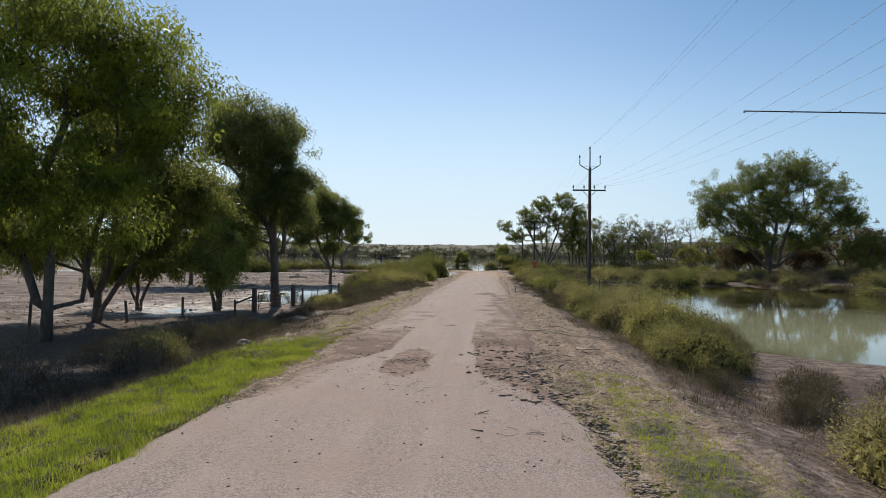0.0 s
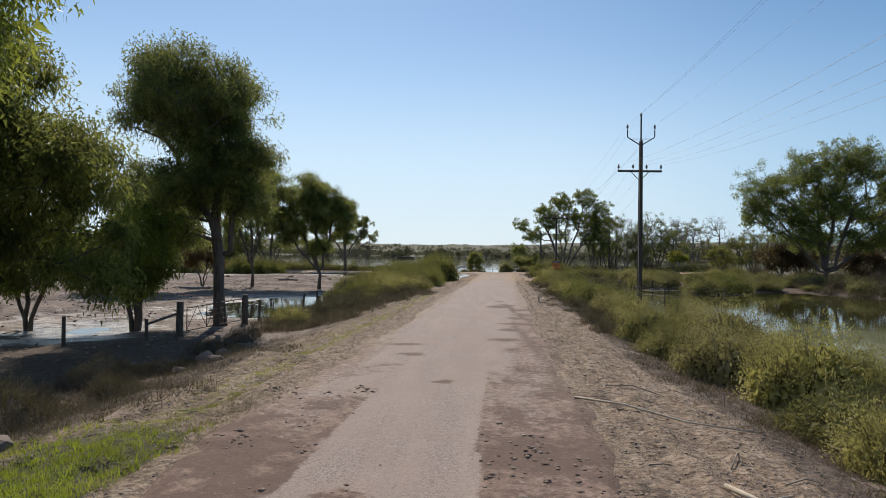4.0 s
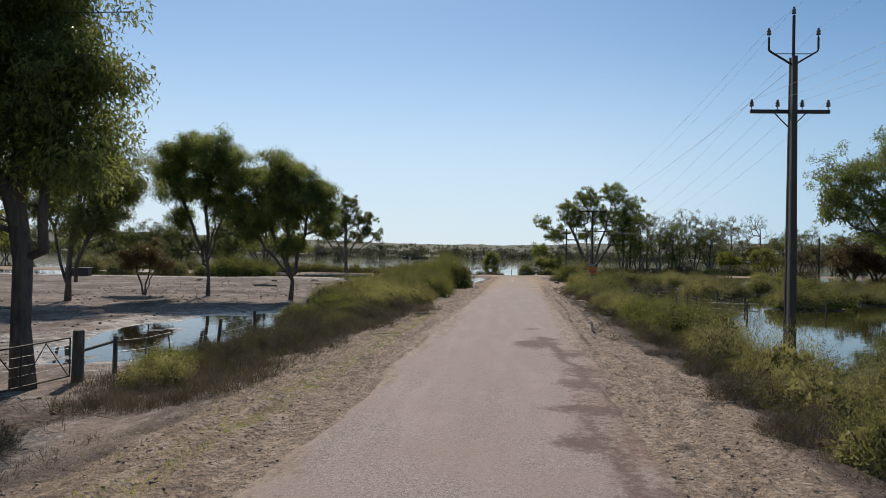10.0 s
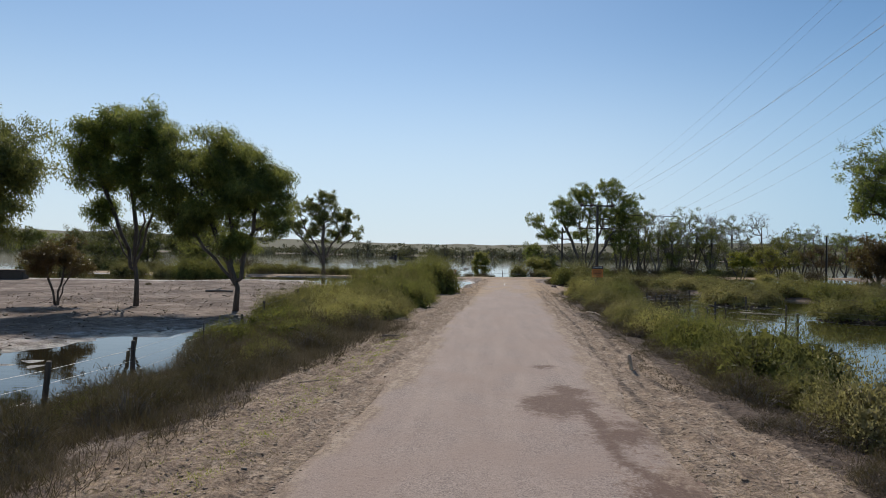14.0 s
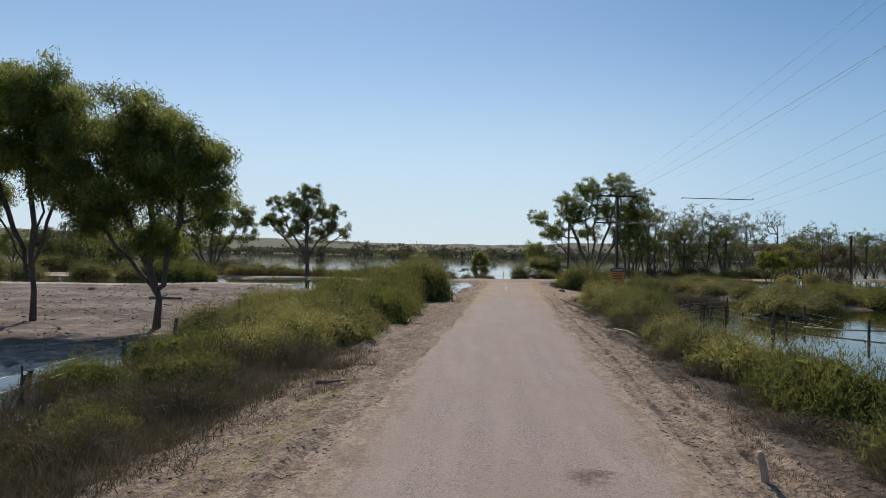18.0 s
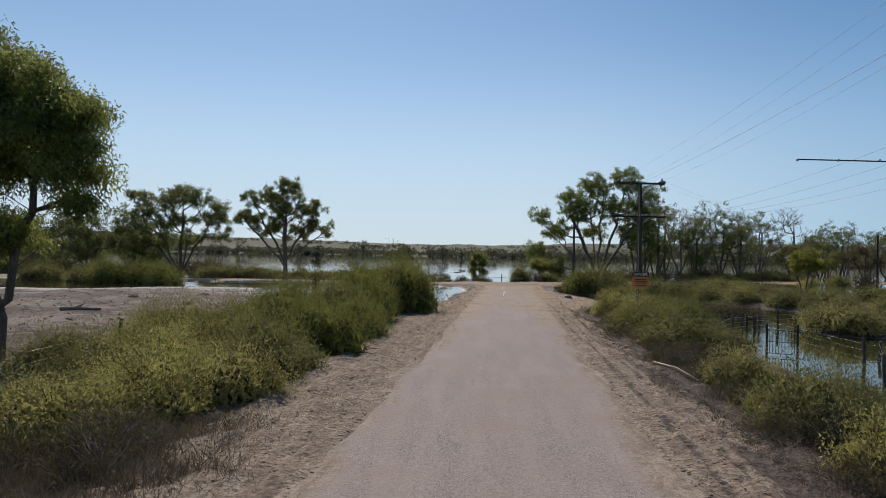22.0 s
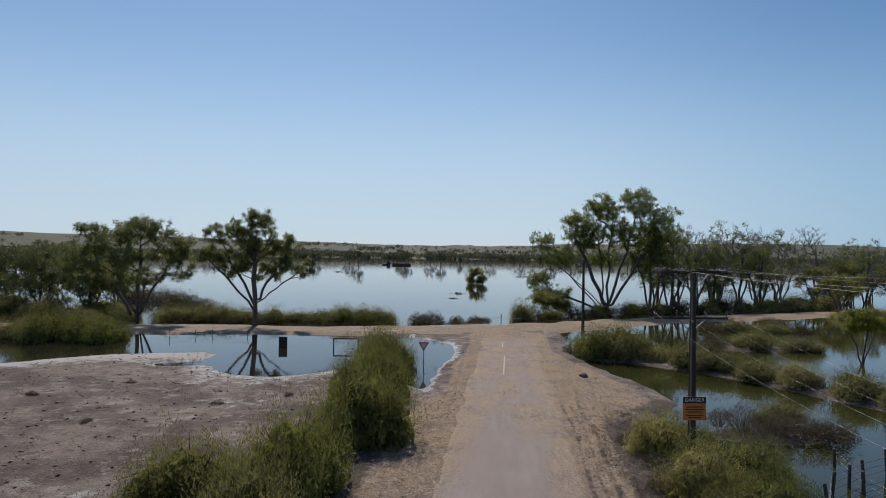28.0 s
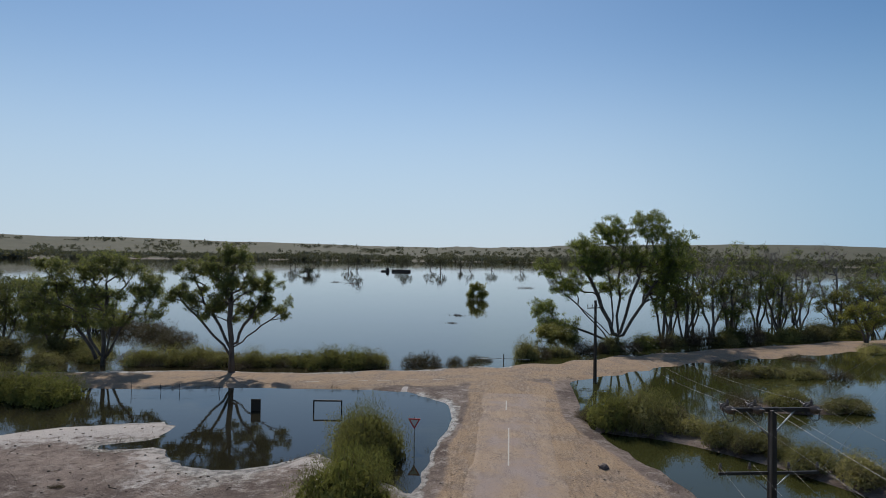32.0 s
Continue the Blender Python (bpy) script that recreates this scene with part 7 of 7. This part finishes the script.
tufts("stubble", road_x(y) - 3.6 + 0.3 * D.normal(size=n), y, 5, 0.05, 0.05, M_WEED, "short brown stubble at the road's edge", 53, 0.008, 0.7, "weeds")
n = 1800
y = D.uniform(20, 66, n)
tufts("dry_grass", road_x(y) - 4.6 - 1.6 * D.uniform(0, 1, n), y, 8, 0.11, 0.07, M_STRAW, "pale straw on the edge of the bank", 36, 0.005, 0.6)
n = 11000
y = D.uniform(8, 44, n)
tufts("leaf_litter", road_x(y) + np.where(D.uniform(size=n) < 0.5, -1, 1) * D.uniform(2.7, 5.6, n), y, 4, 0.09, 0.12, M_STRAW, "straw and bark litter strewn on the verge", 37, 0.008, 0.02, "litter")
# small tufts on the flat and reeds at the waterside
x, y = D.uniform(-30, -8, 420), D.uniform(60, 104, 420)
ok = bumps(x, y, 6, 73) > 0.05
tufts("flat_tufts", x[ok], y[ok], 14, 0.20, 0.08, M_BUSH_DRY, "small brown tufts on the mud flat", 38, 0.010, 0.8, "tufts")
x, y = D.uniform(-40, -2, 3000), D.uniform(104, 127, 3000)
z = lay(x, y)[0]
ok = (np.abs(z - WATER) < 0.10) & (bumps(x, y, 3, 74) > -0.1)
tufts("reeds", x[ok], y[ok], 12, 0.38, 0.10, M_BUSH_DRY, "dark short reeds standing in the shallows", 39, 0.012, 1.2, "reeds")
x, y = D.uniform(-46, 4, 4200), D.uniform(130, 146, 4200)
z = lay(x, y)[0]
ok = (z < WATER + 0.12) & (z > WATER - 0.45) & (bumps(x, y, 3.5, 75) > 0.0)
tufts("reeds", x[ok], y[ok], 10, 0.55, 0.14, M_BUSH_DRY, "dark reeds along the lake's flooded edge", 40, 0.018, 1.2, "reeds")
x, y = D.uniform(10, 46, 1500), D.uniform(100, 150, 1500)
z = lay(x, y)[0]
ok = (np.abs(z - WATER) < 0.12) & (bumps(x, y, 3, 76) > 0.0)
tufts("reeds", x[ok], y[ok], 12, 0.45, 0.12, M_BUSH_DRY, "dark reeds at the edge of the pond", 41, 0.015, 1.2, "reeds")


# sticks, logs and stones that can be told apart
def stick(name, points, r0, r1, mat, words, twigs=()):
    x0, y0 = points[0][:2]
    p = [(x - x0, y - y0, ground_at(x, y) + h) for x, y, h in points]
    t = thing(name, (x0, y0, 0), 0, words, name.replace("_", " "), "sticks and logs")
    part("stem", pipe("stem", p, np.linspace(r0, r1, len(p)), mat, 7), t)
    for a, b in twigs:
        part("twig", pipe("twig", [(a[0] - x0, a[1] - y0, ground_at(*a[:2]) + a[2]), (b[0] - x0, b[1] - y0, ground_at(*b[:2]) + b[2])], [r1 * 1.2, r1 * 0.4], mat, 5), t)
    return t


stub = thing("guide_post", (4.85, 51.3, ground_at(4.85, 51.3)), 0, "short leaning stub of a weathered white post on the verge", "post", "signs")
part("stub", pipe("stub", [(0.04, 0, -0.2), (0.0, 0, 0.12), (-0.05, 0.01, 0.36), (-0.06, 0.01, 0.41)], [0.055, 0.052, 0.05, 0.038], M_WASHED, 9), stub)
stick("log", [(6.75, 71.2, 0.05), (6.95, 69.4, 0.09), (7.1, 67.9, 0.06)], 0.026, 0.03, M_WASHED, "pale thin driftwood log below the bushes")
stick("fallen_branch", [(3.06, 24.15, 0.04), (3.8, 23.4, 0.08), (4.6, 22.6, 0.07), (5.4, 21.85, 0.12)], 0.024, 0.012, M_WASHED, "long bent dead branch lying on the verge")
stick("fallen_branch", [(4.1, 19.6, 0.04), (4.2, 18.9, 0.08), (4.5, 18.6, 0.16)], 0.035, 0.015, M_WASHED, "bleached forked branch on the verge", [((4.2, 18.9, 0.08), (4.6, 19.1, 0.2)), ((4.18, 19.1, 0.06), (3.9, 18.6, 0.1))])
stick("fallen_branch", [(3.9, 25.6, 0.03), (4.4, 25.3, 0.05), (4.9, 24.9, 0.04)], 0.015, 0.008, M_DEAD, "thin dark stick on the dirt verge")
stick("fallen_branch", [(-3.4, 48.0, 0.03), (-2.9, 48.3, 0.04), (-2.4, 48.45, 0.03)], 0.012, 0.007, M_DEAD, "thin dark stick at the road's edge")
stick("fallen_branch", [(-2.9, 56.8, 0.03), (-2.6, 57.0, 0.07), (-2.3, 57.2, 0.03)], 0.04, 0.02, M_DEAD, "short dark stick on the verge")
stick("fallen_branch", [(-2.75, 71.0, 0.02), (-2.3, 70.7, 0.05), (-1.95, 70.4, 0.03)], 0.022, 0.01, M_TIMBER, "short dark branch on the verge", [((-2.5, 70.8, 0.05), (-2.3, 71.3, 0.2))])
stick("fallen_branch", [(-2.7, 70.9, 0.02), (-2.4, 71.3, 0.08), (-2.1, 71.6, 0.06)], 0.02, 0.01, M_TIMBER, "dark forked branch on the verge")
stick("fallen_branch", [(17.5, 76.4, 0.5), (18.6, 75.4, 0.5), (20.4, 74.4, 0.45)], 0.05, 0.04, M_WASHED, "pale fence rail fallen across the pond")


def stone(x, y, size, words, seed, mat=M_STONE):
    r = np.random.default_rng(seed)
    bm = bmesh.new()
    bmesh.ops.create_icosphere(bm, subdivisions=2, radius=1.0)
    for v in bm.verts:
        n = noise.noise(v.co * 1.3 + Vector((seed, 0, 0)))
        v.co = Vector((v.co.x * size[0], v.co.y * size[1], v.co.z * size[2])) * (1 + 0.45 * n)
    me = bpy.data.meshes.new("stone")
    bm.to_mesh(me), bm.free()
    me.materials.append(mat)
    ob = tagged(new("stone", me), words, "stone", "stones")
    ob.matrix_world = pose(x, y, ground_at(x, y) + size[2] * 0.45, 0, 0, r.uniform(0, 360))
    return ob


stone(8.4, 104.8, (0.34, 0.24, 0.22), "dark clod of broken bitumen on the dirt", 3)
stone(-2.9, 90.8, (0.30, 0.22, 0.24), "dark earth clod at the road's edge", 5)
stone(-3.3, 92.0, (0.24, 0.2, 0.18), "dark earth clod at the road's edge", 6)
stone(-2.4, 93.2, (0.18, 0.15, 0.14), "dark earth clod at the road's edge", 7)
stone(-5.4, 20.6, (0.26, 0.2, 0.12), "grey stone in the weeds of the bank", 8, M_STONE)
for k, (x, y, s) in enumerate(((-6.15, 29.0, 0.30), (-6.5, 29.7, 0.24), (-6.36, 30.7, 0.26), (-6.75, 32.1, 0.22), (-6.45, 32.6, 0.18), (-5.7, 28.6, 0.22), (-6.2, 27.6, 0.2), (-7.0, 31.0, 0.24), (-7.3, 29.2, 0.3), (-6.9, 33.4, 0.2))):
    stone(x, y, (s, s * 0.75, s * 0.6), "rough brown stone among dead weeds on the bank", 40 + k, M_STONE)

tank = thing("old_tank", (-48, 96, ground_at(-48, 96) - 0.1), 12, "dark low stock tank on the far flat", "tank", "farm things")
box_part("shell", (-1.3, -0.6, 0), (1.3, 0.6, 1.0), M_STEEL, tank, 0.95, 0.06)
box_part("rim", (-1.36, -0.66, 0.95), (1.36, 0.66, 1.05), M_STEEL, tank, 1.0, 0.02)
dome = thing("white_tank", (-118, 150, ground_at(-118, 150)), 0, "small white domed tank far across the flat", "tank", "farm things")
part("shell", mesh_from("shell", *lathe([(1.6, 0), (1.65, 0.9), (1.5, 1.5), (1.0, 1.95), (0.001, 2.1)], 16), M_WHITE, True), dome)
stick("log", [(-22.2, 84.6, 0.1), (-21.2, 84.4, 0.14), (-20.0, 84.8, 0.1)], 0.12, 0.09, M_DEAD, "grey log lying on the mud flat", [((-21.2, 84.4, 0.14), (-21.0, 84.9, 0.4))])
stick("log", [(-26.0, 58.0, 0.08), (-25.0, 57.6, 0.1)], 0.07, 0.05, M_DEAD, "short grey log on the mud flat")
for x, y in ((-31.5, 92.5), (-24.0, 95.0), (-17.5, 90.0), (-13.0, 94.5), (-20.5, 99.0), (-9.8, 97.0)):
    bush("dry", x, y, 0.75, 0.28, group="tufts on the flat", label="small dark tuft on the mud flat")
stick("fallen_branch", [(3.78, 24.95, 0.03), (4.15, 24.6, 0.04), (4.53, 24.24, 0.03)], 0.012, 0.007, M_WASHED, "thin pale stick lying on the dirt verge")
stick("fallen_branch", [(7.0, 22.9, 0.12), (7.6, 22.2, 0.14), (8.3, 21.6, 0.2)], 0.014, 0.008, M_WASHED, "thin pale stick caught in dead weeds")
stick("fallen_branch", [(8.6, 24.8, 0.3), (9.5, 24.4, 0.35), (10.4, 24.0, 0.3)], 0.02, 0.012, M_DEAD, "grey branch leaning in the bushes")
for x, y, a, l in ((3.6, 20.4, 20, 0.35), (3.5, 19.1, 80, 0.3), (3.3, 18.1, 140, 0.28), (2.2, 17.4, 10, 0.3), (1.6, 16.9, 35, 0.25), (4.7, 20.9, 60, 0.5), (5.2, 20.1, 25, 0.6), (5.6, 19.0, 155, 0.5), (4.9, 17.8, 100, 0.4), (-3.3, 25.3, 15, 0.7), (-3.9, 24.0, 40, 0.6), (-4.3, 23.0, 160, 0.5), (-3.6, 22.4, 170, 0.6), (-4.6, 26.4, 30, 0.5), (-2.9, 18.6, 60, 0.3), (-2.4, 17.0, 120, 0.25)):
    dx, dy = l / 2 * math.cos(radians(a)), l / 2 * math.sin(radians(a))
    stick("fallen_twig", [(x - dx, y - dy, 0.02), (x + 0.03, y + 0.02, 0.04), (x + dx, y + dy, 0.02)], 0.011, 0.005, M_WASHED if l > 0.45 else M_DEAD, "short dry twig lying on the dirt")
